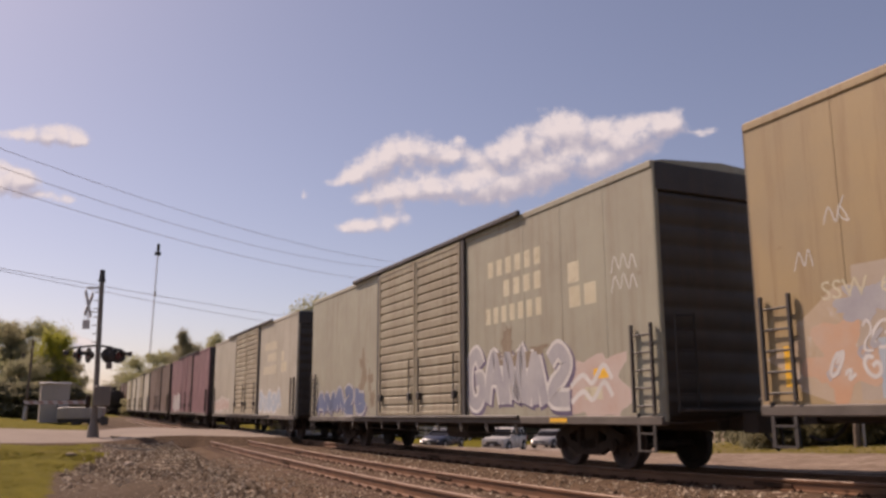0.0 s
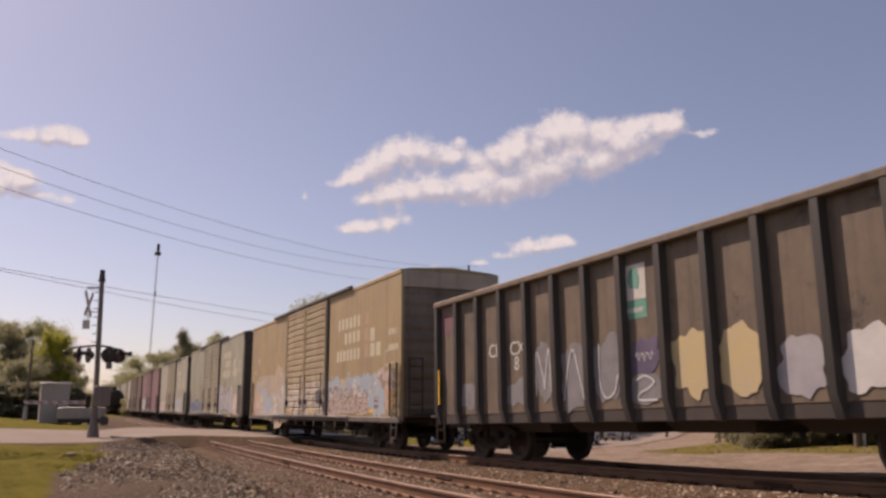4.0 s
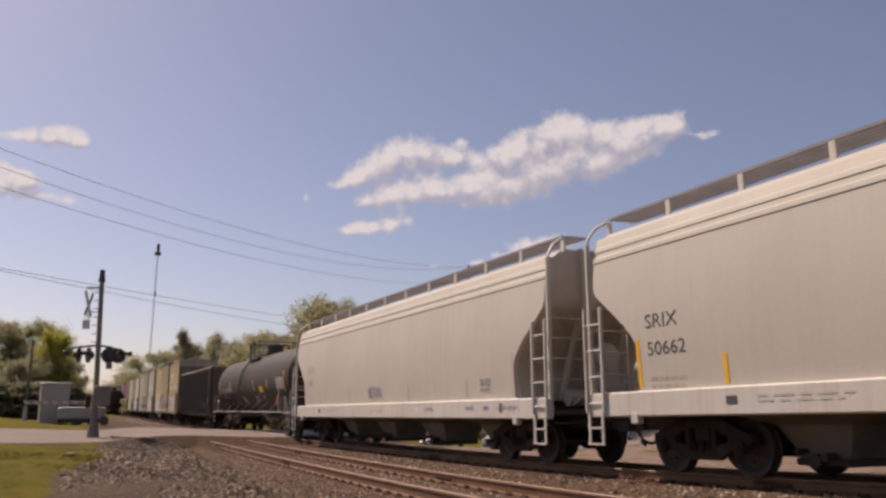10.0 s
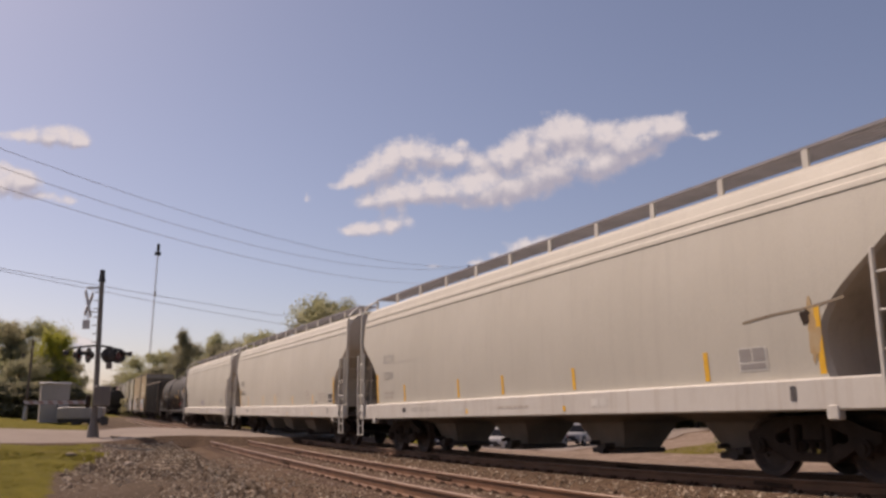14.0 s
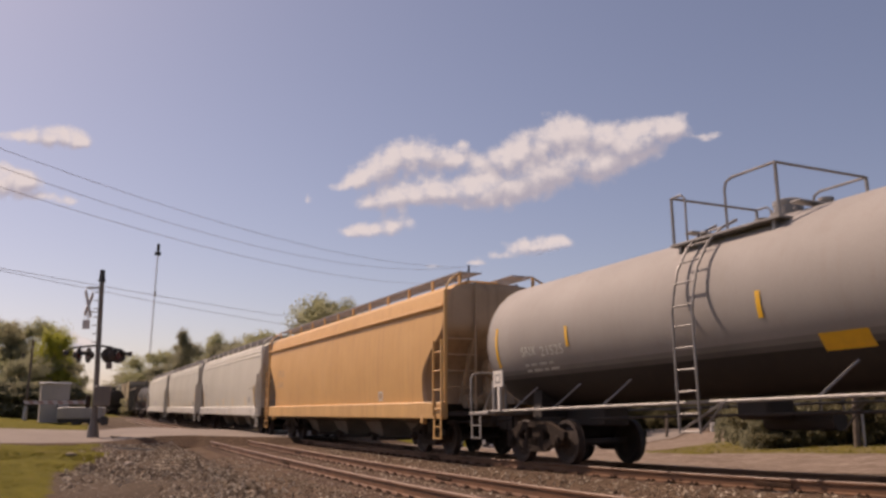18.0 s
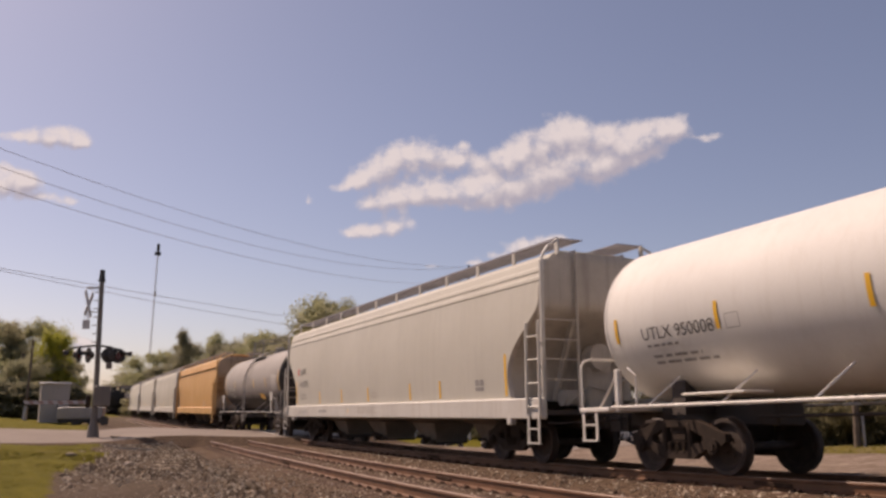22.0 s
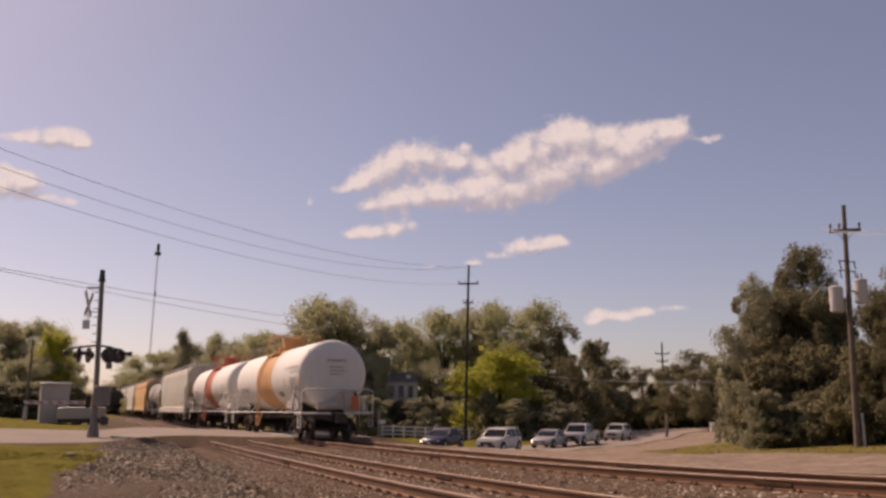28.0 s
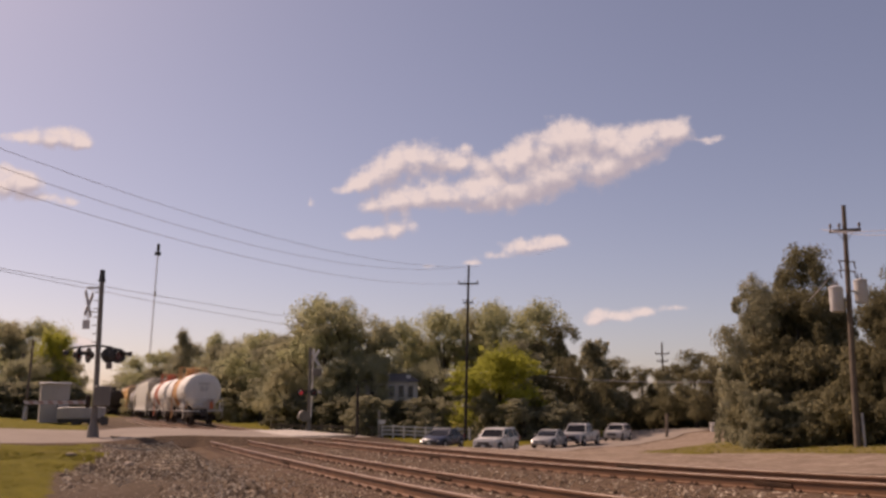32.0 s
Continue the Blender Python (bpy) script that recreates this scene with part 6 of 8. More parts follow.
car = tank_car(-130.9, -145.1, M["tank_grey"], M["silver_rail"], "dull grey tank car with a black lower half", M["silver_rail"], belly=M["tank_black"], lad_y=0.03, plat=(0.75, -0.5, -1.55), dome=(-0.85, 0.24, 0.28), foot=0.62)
rs = round_side(1.41, 2.6)
write("SRIX", 5.28, 2.2, 0.2, rs, M["letter_white"], car, 1.0)
write("21525", 4.55, 2.16, 0.2, rs, M["letter_white"], car, 1.2)
bars(rs, 5.27, 1.98, 1.65, 2, 0.13, M["letter_white"], car, 31)
yellow_strips(rs, ((6.3, 2.03), (-6.5, 2.03)), car, 0.1, 0.88)
yellow_strips(rs, ((3.55, 2.28), (-1.37, 2.25), (-4.0, 2.26)), car, 0.09, 0.4)
patch(rs, -2.22, -3.0, 1.64, 1.92, M["yellow"], car, "sticker", "worn yellow sticker")
patch(rs, -5.13, -6.12, 2.05, 2.72, M["grey_faded"], car, "data_panel", "faded pale data panel")
bars(round_side(1.413, 2.6), -5.2, 2.6, 0.85, 6, 0.1, M["tank_grey"], car, 32)
patch(rs, -4.36, -4.82, 1.58, 1.94, M["white_steel"], car, "sticker", "white square placard")
patch(round_side(1.414, 2.6), -4.44, -4.56, 1.64, 1.88, M["letter_black"], car, "sticker_mark", "dark mark on the placard")
patch(round_side(1.414, 2.6), -4.62, -4.74, 1.64, 1.88, M["letter_black"], car, "sticker_mark", "dark mark on the placard")
bars(rear_end(-7.22), -0.5, 3.2, 0.9, 4, 0.16, M["letter_grey"], car, 33, run=1)
for y in (6.0, -6.0):
    b = part("placard_holder", Shape().box(-1.56, -1.53, y - 0.21, y + 0.21, 1.6, 1.95, 0.01).box(-1.55, -1.5, y - 0.05, y + 0.05, 1.1, 1.6), M["white_steel"], car, "white placard holder plate")
    squiggle(flat_side(1.5615), [(y - 0.1, 1.7), (y - 0.1, 1.86), (y + 0.1, 1.86), (y + 0.1, 1.7), (y - 0.1, 1.7)], 0.03, M["letter_black"], car, "placard_border", "black placard outline")

car = hopper(-146.65, -166.75, M["hopper"], M["hopper_sill"], M["hopper_end"], "pale grey covered hopper car with a red square decal")
h = 20.1 / 2
write("SHPX", 7.98, 2.5, 0.23, hs(), M["letter_black"], car, 1.12)
write("463763", 7.96, 2.04, 0.235, hs(), M["letter_black"], car, 1.14)
patch(hs(), 8.33, 8.12, 2.51, 2.76, M["red_tag"], car, "square_mark", "red square decal")
bars(hs(), 7.9, 1.72, 1.0, 2, 0.13, M["letter_grey"], car, 41)
squiggle(hs(0.007), [(6.1, 2.3), (6.1, 2.54), (5.95, 2.54), (5.95, 2.3), (6.1, 2.3)], 0.02, M["hopper_end"], car, "data_frame", "thin grey stencil frame")
for y in (8.45, 5.35, 2.85, 0.25, -3.1, -5.05, -8.47):
    patch(hs(), y - 0.05, y + 0.05, 1.4, 1.83 if abs(y) < 8 else 2.29, M["yellow"], car, "reflector_strip", "yellow reflective strip")
q = -7.02
for a, b, c, d in ((0.0, 0.18, 1.65, 1.79), (0.23, 0.41, 1.65, 1.79), (0.0, 0.41, 1.54, 1.62)):
    patch(hs(), q - a, q - b, c, d, M["letter_grey"], car, "data_field", "grey stencil field")
bars(flat_side(1.626), 5.2, 1.09, 1.25, 1, 0.2, M["letter_grey"], car, 43)
bars(flat_side(1.626), h - 2.0, 1.12, 1.4, 2, 0.09, M["letter_grey"], car, 42)
bars(flat_side(1.626), 1.0, 1.2, 2.0, 3, 0.075, M["hopper_end"], car, 44)
bars(hs(), -0.05, 1.62, 0.6, 2, 0.1, M["hopper_end"], car, 45)
patch(flat_side(1.626), 2.0, 1.91, 1.08, 1.17, M["yellow"], car, "sticker", "small yellow dot on the sill")

car = tank_car(-168.3, -183.3, M["tank_white"], M["white_steel"], "white tank car with a wide red band and red top platform", M["band_red"], band=M["band_red"], band_w=2.65, lad_y=0.02, plat=(0.5, -0.63, -1.45), dome=(0.0, 0.5, 0.52), foot=0.5)
rs = round_side(1.41, 2.6)
write("UTLX 950008", 6.12, 2.19, 0.21, rs, M["letter_black"], car, 1.0)
bars(rs, 6.05, 2.06, 0.9, 1, 0.1, M["letter_grey"], car, 50)
bars(rs, 6.0, 1.86, 1.5, 2, 0.12, M["letter_grey"], car, 51)
squiggle(round_side(1.412, 2.6), [(4.15, 2.2), (4.15, 2.42), (3.88, 2.42), (3.88, 2.2), (4.15, 2.2)], 0.015, M["letter_grey"], car, "data_frame", "thin grey stencil frame")
yellow_strips(rs, ((6.8, 2.2), (4.32, 2.21), (1.64, 2.2), (-1.27, 2.17), (-4.2, 2.18)), car, 0.08, 0.43)
yellow_strips(rs, ((-6.36, 1.95),), car, 0.09, 0.88)
patch(rs, -1.62, -2.41, 1.88, 2.15, M["yellow"], car, "sticker", "yellow rectangular sticker")
for i, w in enumerate(("HYDROGEN", "FLUORIDE", "ANHYDROUS", "INHALATION", "HAZARD")):
    write(w, -2.92 - 0.012 * i, 2.43 - 0.133 * i, 0.078, rs, M["letter_grey"], car, 1.15)
write("SP-11759", -5.18, 2.52, 0.1, rs, M["letter_black"], car, 1.05)
bars(rs, -4.97, 2.66, 0.5, 2, 0.09, M["letter_grey"], car, 52)
bars(rs, -4.98, 2.38, 1.05, 6, 0.09, M["grey_faded"], car, 53)
patch(rs, -4.39, -4.8, 1.85, 2.07, M["letter_black"], car, "data_panel", "black data panel")
bars(rear_end(-7.42), -0.2, 3.15, 0.8, 1, 0.2, M["letter_grey"], car, 54, run=1)
placard_bracket(car, -6.35, M["white_steel"])
for x0, y0, y1, z in ((-1.3, -7.1, -6.4, 2.1), (-0.9, -5.99, -4.7, 1.22), (-0.9, 3.77, 5.09, 1.23)):
    part("shelf", Shape().box(-1.5, x0, y0, y1, z, z + 0.04, 0.01), M["white_steel"], car, "white bracket shelf on the tank side")
part("air_tank", Shape().rod((-0.9, -6.6, 1.35), (-0.9, -5.6, 1.35), 0.24, 16), M["white_steel"], car, "white air reservoir on the deck")

car = tank_car(-185.4, -199.1, M["tank_white"], M["white_steel"], "white tank car with a wide orange band, last of the train", M["band_orange"], band=M["band_orange"], band_w=3.1, lad_y=0.2, plat=(1.2, -0.28, -1.0), dome=(0.08, 0.56, 0.56), foot=0.47)
write("ACTX 71402", 5.65, 2.01, 0.25, rs, M["letter_black"], car, 1.02)
squiggle(rs, [(3.3, 2.12), (3.3, 2.36), (3.06, 2.36), (3.06, 2.12), (3.3, 2.12)], 0.02, M["hopper_end"], car, "data_frame", "thin grey stencil frame")
bars(rs, 5.7, 1.84, 2.0, 2, 0.09, M["hopper_end"], car, 61)
yellow_strips(rs, ((6.2, 1.98), (3.45, 2.02), (1.5, 2.0), (-1.3, 2.03), (-3.9, 2.06)), car, 0.09, 0.43)
yellow_strips(rs, ((-6.34, 1.66),), car, 0.1, 0.85)
patch(rs, -2.45, -3.27, 1.7, 1.94, M["sticker_olive"], car, "sticker", "olive rectangular sticker")
write("HYDROGEN FLUORIDE ANHYDROUS", -3.99, 2.86, 0.1, rs, M["letter_black"], car, 1.0)
write("INHALATION HAZARD", -4.93, 2.69, 0.095, rs, M["letter_black"], car, 1.0)
patch(rs, -4.88, -6.05, 1.96, 2.52, M["grey_faded"], car, "data_panel", "pale grey stencilled data block")
bars(round_side(1.414, 2.6), -4.92, 2.42, 1.1, 6, 0.08, M["letter_grey"], car, 62)
patch(rs, -4.6, -5.07, 1.66, 1.9, M["letter_black"], car, "data_panel", "black data panel")
patch(rs, -5.0, -5.77, 2.98, 3.07, M["white_steel"], car, "sticker", "bright white strip")
bars(rear_end(-6.88), -0.35, 3.1, 0.9, 1, 0.22, M["letter_grey"], car, 63, run=1)
bars(rear_end(-6.88), -0.25, 2.85, 0.7, 3, 0.14, M["letter_grey"], car, 64, run=1)
placard_bracket(car, -6.0, M["white_steel"], 1.38)
part("end_gear", Shape().rod((0.2, -7.1, 1.5), (0.2, -6.9, 1.5), 0.3, 14).box(0.3, 0.8, -7.2, -6.95, 1.1, 2.0, 0.04).rod((-0.8, -7.0, 1.35), (0.0, -7.0, 1.35), 0.16, 12), M["hopper_end"], car, "dusty brake wheel and cylinder at the rear")
marker = part("rear_marker", Shape().box(0.36, 0.62, -7.98, -7.78, 1.2, 1.74, 0.03).box(0.44, 0.54, -7.8, -7.2, 1.28, 1.34, 0.01), M["marker_orange"], car, "orange-red end-of-train device hung on the coupler")
part("marker_lamp", Shape().rod((0.49, -7.95, 1.74), (0.49, -7.85, 1.86), 0.06, 10), M["black_steel"], marker, "dark marker lamp")


# ---- trees and shrubs ----
def leaf_material(name, dark, light, glowing=(0.50, 0.44, 0.22)):
    m, n, l, p = node_mat(name)
    isl = n.new("ShaderNodeNewGeometry").outputs["Random Per Island"]
    co = n.new("ShaderNodeTexCoord").outputs["Object"]
    big = noise_node(n, l, co, 0.5, 3)
    c = mix_node(n, l, ramp_node(n, l, isl, [(0, grey(0)), (1, grey(1))]), dark, light)
    c = mix_node(n, l, ramp_node(n, l, big, [(0.35, grey(0)), (0.7, grey(0.55))]), c, tuple(k * 0.75 for k in dark))
    l.new(c, p.inputs["Base Color"])
    p.inputs["Roughness"].default_value = 0.85
    p.inputs["Specular IOR Level"].default_value = 0.15
    tr = n.new("ShaderNodeBsdfTranslucent")
    l.new(mix_node(n, l, 0.6, c, glowing), tr.inputs["Color"])
    mx = n.new("ShaderNodeMixShader")
    mx.inputs[0].default_value = 0.5
    l.new(p.outputs[0], mx.inputs[1])
    l.new(tr.outputs[0], mx.inputs[2])
    l.new(mx.outputs[0], n["Material Output"].inputs["Surface"])
    return m


# haze is mixed into these leaf tones; deep and dim also hold shade
LEAF = {"deep": leaf_material("green leaves with deep painted shade", (0.09, 0.084, 0.052), (0.19, 0.175, 0.10), (0.33, 0.285, 0.155)),
        "dim": leaf_material("shaded green leaves", (0.155, 0.15, 0.102), (0.28, 0.27, 0.17), (0.50, 0.46, 0.30)),
        "dark": leaf_material("green leaves paled for haze", (0.215, 0.215, 0.14), (0.34, 0.335, 0.205), (0.62, 0.58, 0.37)),
        "mid": leaf_material("green leaves", (0.225, 0.235, 0.132), (0.36, 0.36, 0.195), (0.63, 0.60, 0.34)),
        "olive": leaf_material("olive leaves", (0.215, 0.20, 0.122), (0.35, 0.325, 0.185), (0.60, 0.54, 0.33)),
        "yellow": leaf_material("yellow-green leaves", (0.215, 0.23, 0.035), (0.385, 0.385, 0.06), (0.54, 0.52, 0.11))}
M["bark"] = surface("tree bark", (0.075, 0.058, 0.045), (0.05, 0.04, 0.032), 3.0, 0.9, bump=0.6, grain=25)


def crown_mesh(name, seed, leaves, size, lobes, shape="round", mat=None, z0=0.22, tall=1.0):
    """Leaves in clumps round a set of lobes; the tree is 1 high and about 1 wide."""
    rng = random.Random(seed)
    centres = []
    for _ in range(lobes):
        z = z0 + (0.93 - z0) * rng.random()
        t = (z - z0) / (1 - z0)
        if shape == "round":
            w = 0.42 * math.sqrt(max(0.05, 1 - (2 * t - 0.85) ** 2)) * (1 if t < 0.6 else 0.92)
        elif shape == "cone":
            w = 0.40 * (1 - t) ** 0.75 + 0.05
        else:
            w = 0.46 * math.sqrt(max(0.05, 1 - t * t * 0.9))
        a, q = rng.uniform(0, 6.283), math.sqrt(rng.random())
        r = rng.uniform(0.09, 0.17) * (1.0 if shape != "cone" else 0.75)
        centres.append((w * q * math.cos(a), w * q * math.sin(a), z, r))
    tufts = []
    for cx, cy, cz, r in centres:
        r *= rng.choice((0.7, 0.9, 1.0, 1.15, 1.3))
        for _ in range(9):
            d = Vector((rng.gauss(0, 1), rng.gauss(0, 1), rng.gauss(0.25, 0.9))).normalized()
            tufts.append((Vector((cx, cy, cz)) + Vector((d.x, d.y, d.z * 0.85)) * r * rng.uniform(0.35, 0.9), r * rng.uniform(0.4, 0.75), d))
    v, f = [], []
    for _ in range(leaves):
        c, r, out = rng.choice(tufts)
        d = (Vector((rng.gauss(0, 1), rng.gauss(0, 1), rng.gauss(0.15, 0.8))) + out * 0.5).normalized()
        p = c + Vector((d.x, d.y, d.z * 0.8)) * r * rng.random() ** 0.45
        nrm = (d + Vector((rng.gauss(0, 0.6), rng.gauss(0, 0.6), rng.gauss(0, 0.6) + 0.3))).normalized()
        a = nrm.orthogonal().normalized()
        a = (a * math.cos(rng.uniform(0, 6.3)) + nrm.cross(a) * math.sin(rng.uniform(0, 6.3))).normalized()
        b = nrm.cross(a)
        s = size * rng.uniform(0.6, 1.3)
        o = len(v)
        for q in (a * s, b * s * 0.62 - a * s * 0.55, b * s * -0.62 - a * s * 0.55):
            v.append((p.x + q.x, p.y + q.y, p.z + q.z * tall))
        f.append((o, o + 1, o + 2))
    me = bpy.data.meshes.new(name)
    me.from_pydata(v, [], f)
    me.materials.append(mat)
    return me, centres


def trunk_mesh(centres, seed, z0, thick=0.022):
    rng = random.Random(seed)
    sh = Shape()
    sh.pipe([(0, 0, -0.02), (0.004, 0.003, 0.08), (0.012, -0.006, z0), (0.0, 0.0, z0 + 0.25), (0.01, 0.01, 0.75)], thick, 9)
    for v in range(len(sh.v)):
        x, y, z = sh.v[v]
        k = 1.35 - 0.9 * max(0, min(1, z / 0.75)) if z > 0.02 else 1.7
        sh.v[v] = (x * k, y * k, z)
    for cx, cy, cz, r in rng.sample(centres, min(10, len(centres))):
        z = max(0.12, cz - 0.25 - 0.1 * rng.random())
        sh.pipe([(0.006, 0, z), (cx * 0.45, cy * 0.45, (z + cz) / 2 + 0.02), (cx * 0.95, cy * 0.95, cz)], thick * 0.32, 5)
    return sh.mesh("trunk", M["bark"])


KINDS = {}


def tree_kind(key, seed, leaves, size, lobes, shape, leaf, z0, label, category="tree", tall=1.0):
    crown, centres = crown_mesh("crown", seed, leaves, size, lobes, shape, LEAF[leaf], z0, tall)
    KINDS[key] = (crown, trunk_mesh(centres, seed, z0), label, category)


tree_kind("oak", 1, 26000, 0.0118, 46, "round", "dark", 0.2, "tall dark green broadleaf tree")
tree_kind("oak_b", 2, 25000, 0.0118, 40, "round", "mid", 0.22, "tall green broadleaf tree with an uneven crown")
tree_kind("oak_c", 3, 24000, 0.0120, 36, "round", "olive", 0.16, "olive green broadleaf tree")
tree_kind("tallow", 4, 30000, 0.0135, 50, "dome", "yellow", 0.2, "bright yellow-green broadleaf tree")
tree_kind("cedar", 5, 12000, 0.017, 40, "cone", "dim", 0.08, "dark conical cedar tree")
tree_kind("big_oak", 6, 60000, 0.0105, 60, "round", "dim", 0.1, "large roadside tree with sunlit olive leaves")
tree_kind("big_dark", 7, 60000, 0.0105, 60, "round", "deep", 0.1, "large dark roadside tree")
tree_kind("shrub", 8, 12000, 0.026, 44, "dome", "olive", 0.03, "dense olive roadside shrub", "shrub")
tree_kind("shrub_b", 9, 12000, 0.026, 40, "dome", "dim", 0.03, "dense dark green shrub", "shrub")
tree_kind("shrub_y", 10, 6000, 0.036, 20, "dome", "yellow", 0.03, "rounded yellow-green roadside bush", "shrub")
# kinds for shadowed places, the shade put into the leaf colour
tree_kind("oak_d", 11, 24000, 0.0120, 40, "round", "dim", 0.14, "broadleaf tree at the road's bend, some shade in its leaf colour")
tree_kind("oak_e", 14, 24000, 0.0120, 40, "round", "deep", 0.12, "broadleaf tree at the road's bend, deep shade in its leaf colour")
tree_kind("low_dark", 12, 22000, 0.021, 70, "dome", "deep", 0.03, "dense dark green roadside shrub", "shrub", 1.6)
tree_kind("low_olive", 13, 22000, 0.021, 70, "dome", "dim", 0.03, "dense olive green roadside shrub", "shrub", 1.6)


def plant(kind, x, y, top, width, turn, group, base=None):
    crown, trunk, label, category = KINDS[kind]
    z = (ground_z(x, y) if base is None else base) - 0.05
    root = thing("tree" if category == "tree" else "shrub", label, category, group)
    root.matrix_basis = pose(x, y, z, 0, 0, turn) @ Matrix.Diagonal((width, width, top - z, 1))
    part("trunk", trunk, None, root, "grey-brown trunk and limbs")
    part("crown", crown, None, root)


def by_bearing(deg, r):
    return r * math.sin(radians(deg)), r * math.cos(radians(deg))


# bearing from the track's direction, distance, top height, width, kind
FAR_ROW = ((3.2, 215, 14.5, 20, "oak_d"), (4.6, 205, 19.0, 20, "oak_b"), (6.9, 200, 20.5, 22, "oak_d"), (9.4, 175, 19.5, 18, "oak"), (10.7, 150, 18.6, 16, "oak_d"), (11.9, 140, 18.2, 14, "oak_b"), (4.0, 210, 14.5, 16, "oak"), (5.3, 190, 15, 18, "oak_d"), (6.3, 175, 21.5, 7, "oak_d"), (7.2, 180, 16, 16, "oak"), (8.2, 168, 20.5, 6.5, "oak_b"), (8.8, 165, 18.0, 15, "oak_d"),
           (10.0, 140, 17.6, 14, "oak"), (11.3, 132, 17.6, 13, "oak_b"), (12.4, 120, 16.5, 12, "oak_d"), (1.0, 240, 11, 16, "oak"), (2.6, 230, 10.5, 15, "oak_d"))
NEAR_ROW = ((14.1, 104, 15.0, 9, "oak_c"), (15.4, 100, 16.4, 10.5, "oak_b"), (16.9, 98, 15.3, 10, "oak"), (18.2, 100, 14.6, 9, "oak"), (20.4, 108, 14.4, 9, "oak_b"), (21.8, 112, 13.6, 8, "oak_c"),
            (23.3, 110, 16.2, 10, "oak_b"), (25.2, 112, 16.6, 9, "oak_c"), (26.7, 108, 16.9, 10, "oak_b"), (29.3, 110, 17.0, 10.5, "oak_b"), (31.0, 106, 14.2, 8.5, "oak_e"), (33.3, 112, 12.7, 9, "cedar"),
            (34.6, 118, 10.5, 9, "oak_e"), (36.3, 128, 9.6, 9, "oak_e"), (37.8, 130, 9.2, 9, "oak_d"), (39.6, 118, 11.2, 9, "oak_e"), (40.6, 112, 10.0, 8, "oak_e"), (13.2, 106, 11.5, 8, "oak"), (12.9, 96, 8.6, 6, "oak_c"),
            (28.2, 100, 11.5, 9, "oak_d"), (32.0, 100, 9.5, 8, "oak_e"), (16.4, 96, 10.0, 8, "oak"), (22.4, 100, 9.0, 8, "oak"))
rng = random.Random(12)
for b, r, top, w, k in FAR_ROW:
    plant(k, *by_bearing(b, r), top - 5.6, w, rng.uniform(0, 360), "trees along the line")
for b, r, top, w, k in NEAR_ROW:
    plant(k, *by_bearing(b, r), top - 2.6, w * 1.12, rng.uniform(0, 360), "trees behind the road")
plant("tallow", *by_bearing(27.0, 92), 7.3, 11.8, 40, "trees behind the road")
plant("shrub_b", *by_bearing(28.6, 86), 2.6, 6.5, 70, "undergrowth behind the road")
plant("shrub_b", *by_bearing(31.0, 86), 2.2, 5.0, 160, "undergrowth behind the road")
plant("oak", *by_bearing(18.5, 93), 6.4, 5.0, 140, "trees behind the road")
plant("low_olive", *by_bearing(18.2, 88), 2.55, 5.6, 75, "undergrowth behind the road")
plant("low_olive", *by_bearing(22.3, 89), 2.4, 6.0, 15, "undergrowth behind the road")
plant("low_dark", *by_bearing(20.3, 92), 2.0, 3.6, 35, "undergrowth behind the road")
plant("low_olive", *by_bearing(22.4, 87.5), 0.7, 3.0, 10, "shrubs by the fence")
for b in [13.5 + 1.35 * i for i in range(21)]:
    if 16.6 < b < 24.4:
        continue
    plant(rng.choice(("shrub", "shrub_b", "shrub_b")) if b < 30 else "low_dark", *by_bearing(b + rng.uniform(-0.5, 0.5), (93 if b < 30 else 124) + rng.uniform(-4, 6)), rng.uniform(2.2, 4.4), rng.uniform(5, 8), rng.uniform(0, 360), "undergrowth behind the road")
for b in [2.2 + 1.3 * i for i in range(9)]:
    plant(rng.choice(("shrub", "shrub_b")), *by_bearing(b, 150 + rng.uniform(-20, 30)), rng.uniform(4, 7), rng.uniform(9, 13), rng.uniform(0, 360), "undergrowth along the line")
# group on the near left of the road, far side of the crossing
for b, r, top, w, k in ((-5.2, 84, 10.6, 9, "oak"), (-3.6, 82, 9.8, 7, "oak_c"), (-2.0, 84, 10.2, 6.5, "oak_b"), (-1.2, 74, 7.6, 5.5, "oak_c"), (-0.3, 86, 7.8, 5, "oak"), (-2.8, 72, 6.6, 5.5, "oak"), (-6.5, 78, 9, 9, "oak_b")):
    plant(k, *by_bearing(b, r), top - 1.4, w, rng.uniform(0, 360), "trees by the signal hut")
plant("tallow", *by_bearing(-1.2, 73), 7.2, 3.6, 30, "trees by the signal hut")
for b in (-5.5, -4.2, -3.0, -1.8, -0.6):
    plant("shrub_b", *by_bearing(b, 69), 3.4, 4.0, rng.uniform(0, 360), "shrubs by the signal hut")
# clump by the transformer pole
for b, r, top, w, k in ((42.65, 49, 8.9, 4.5, "big_oak"), (43.7, 51, 8.2, 4.2, "big_oak"), (45.6, 51, 11.1, 5.0, "big_dark"), (45.2, 48.5, 8.4, 5.2, "big_dark"), (47.2, 50, 7.9, 4.4, "big_dark"), (50.2, 43, 7.6, 4.2, "big_dark"), (51.8, 42, 8.6, 4.6, "big_dark"), (53.5, 44, 9, 6, "big_oak")):
    plant(k, *by_bearing(b + 0.75, r), top - 0.9, w * 1.05, rng.uniform(0, 360), "trees by the transformer pole")
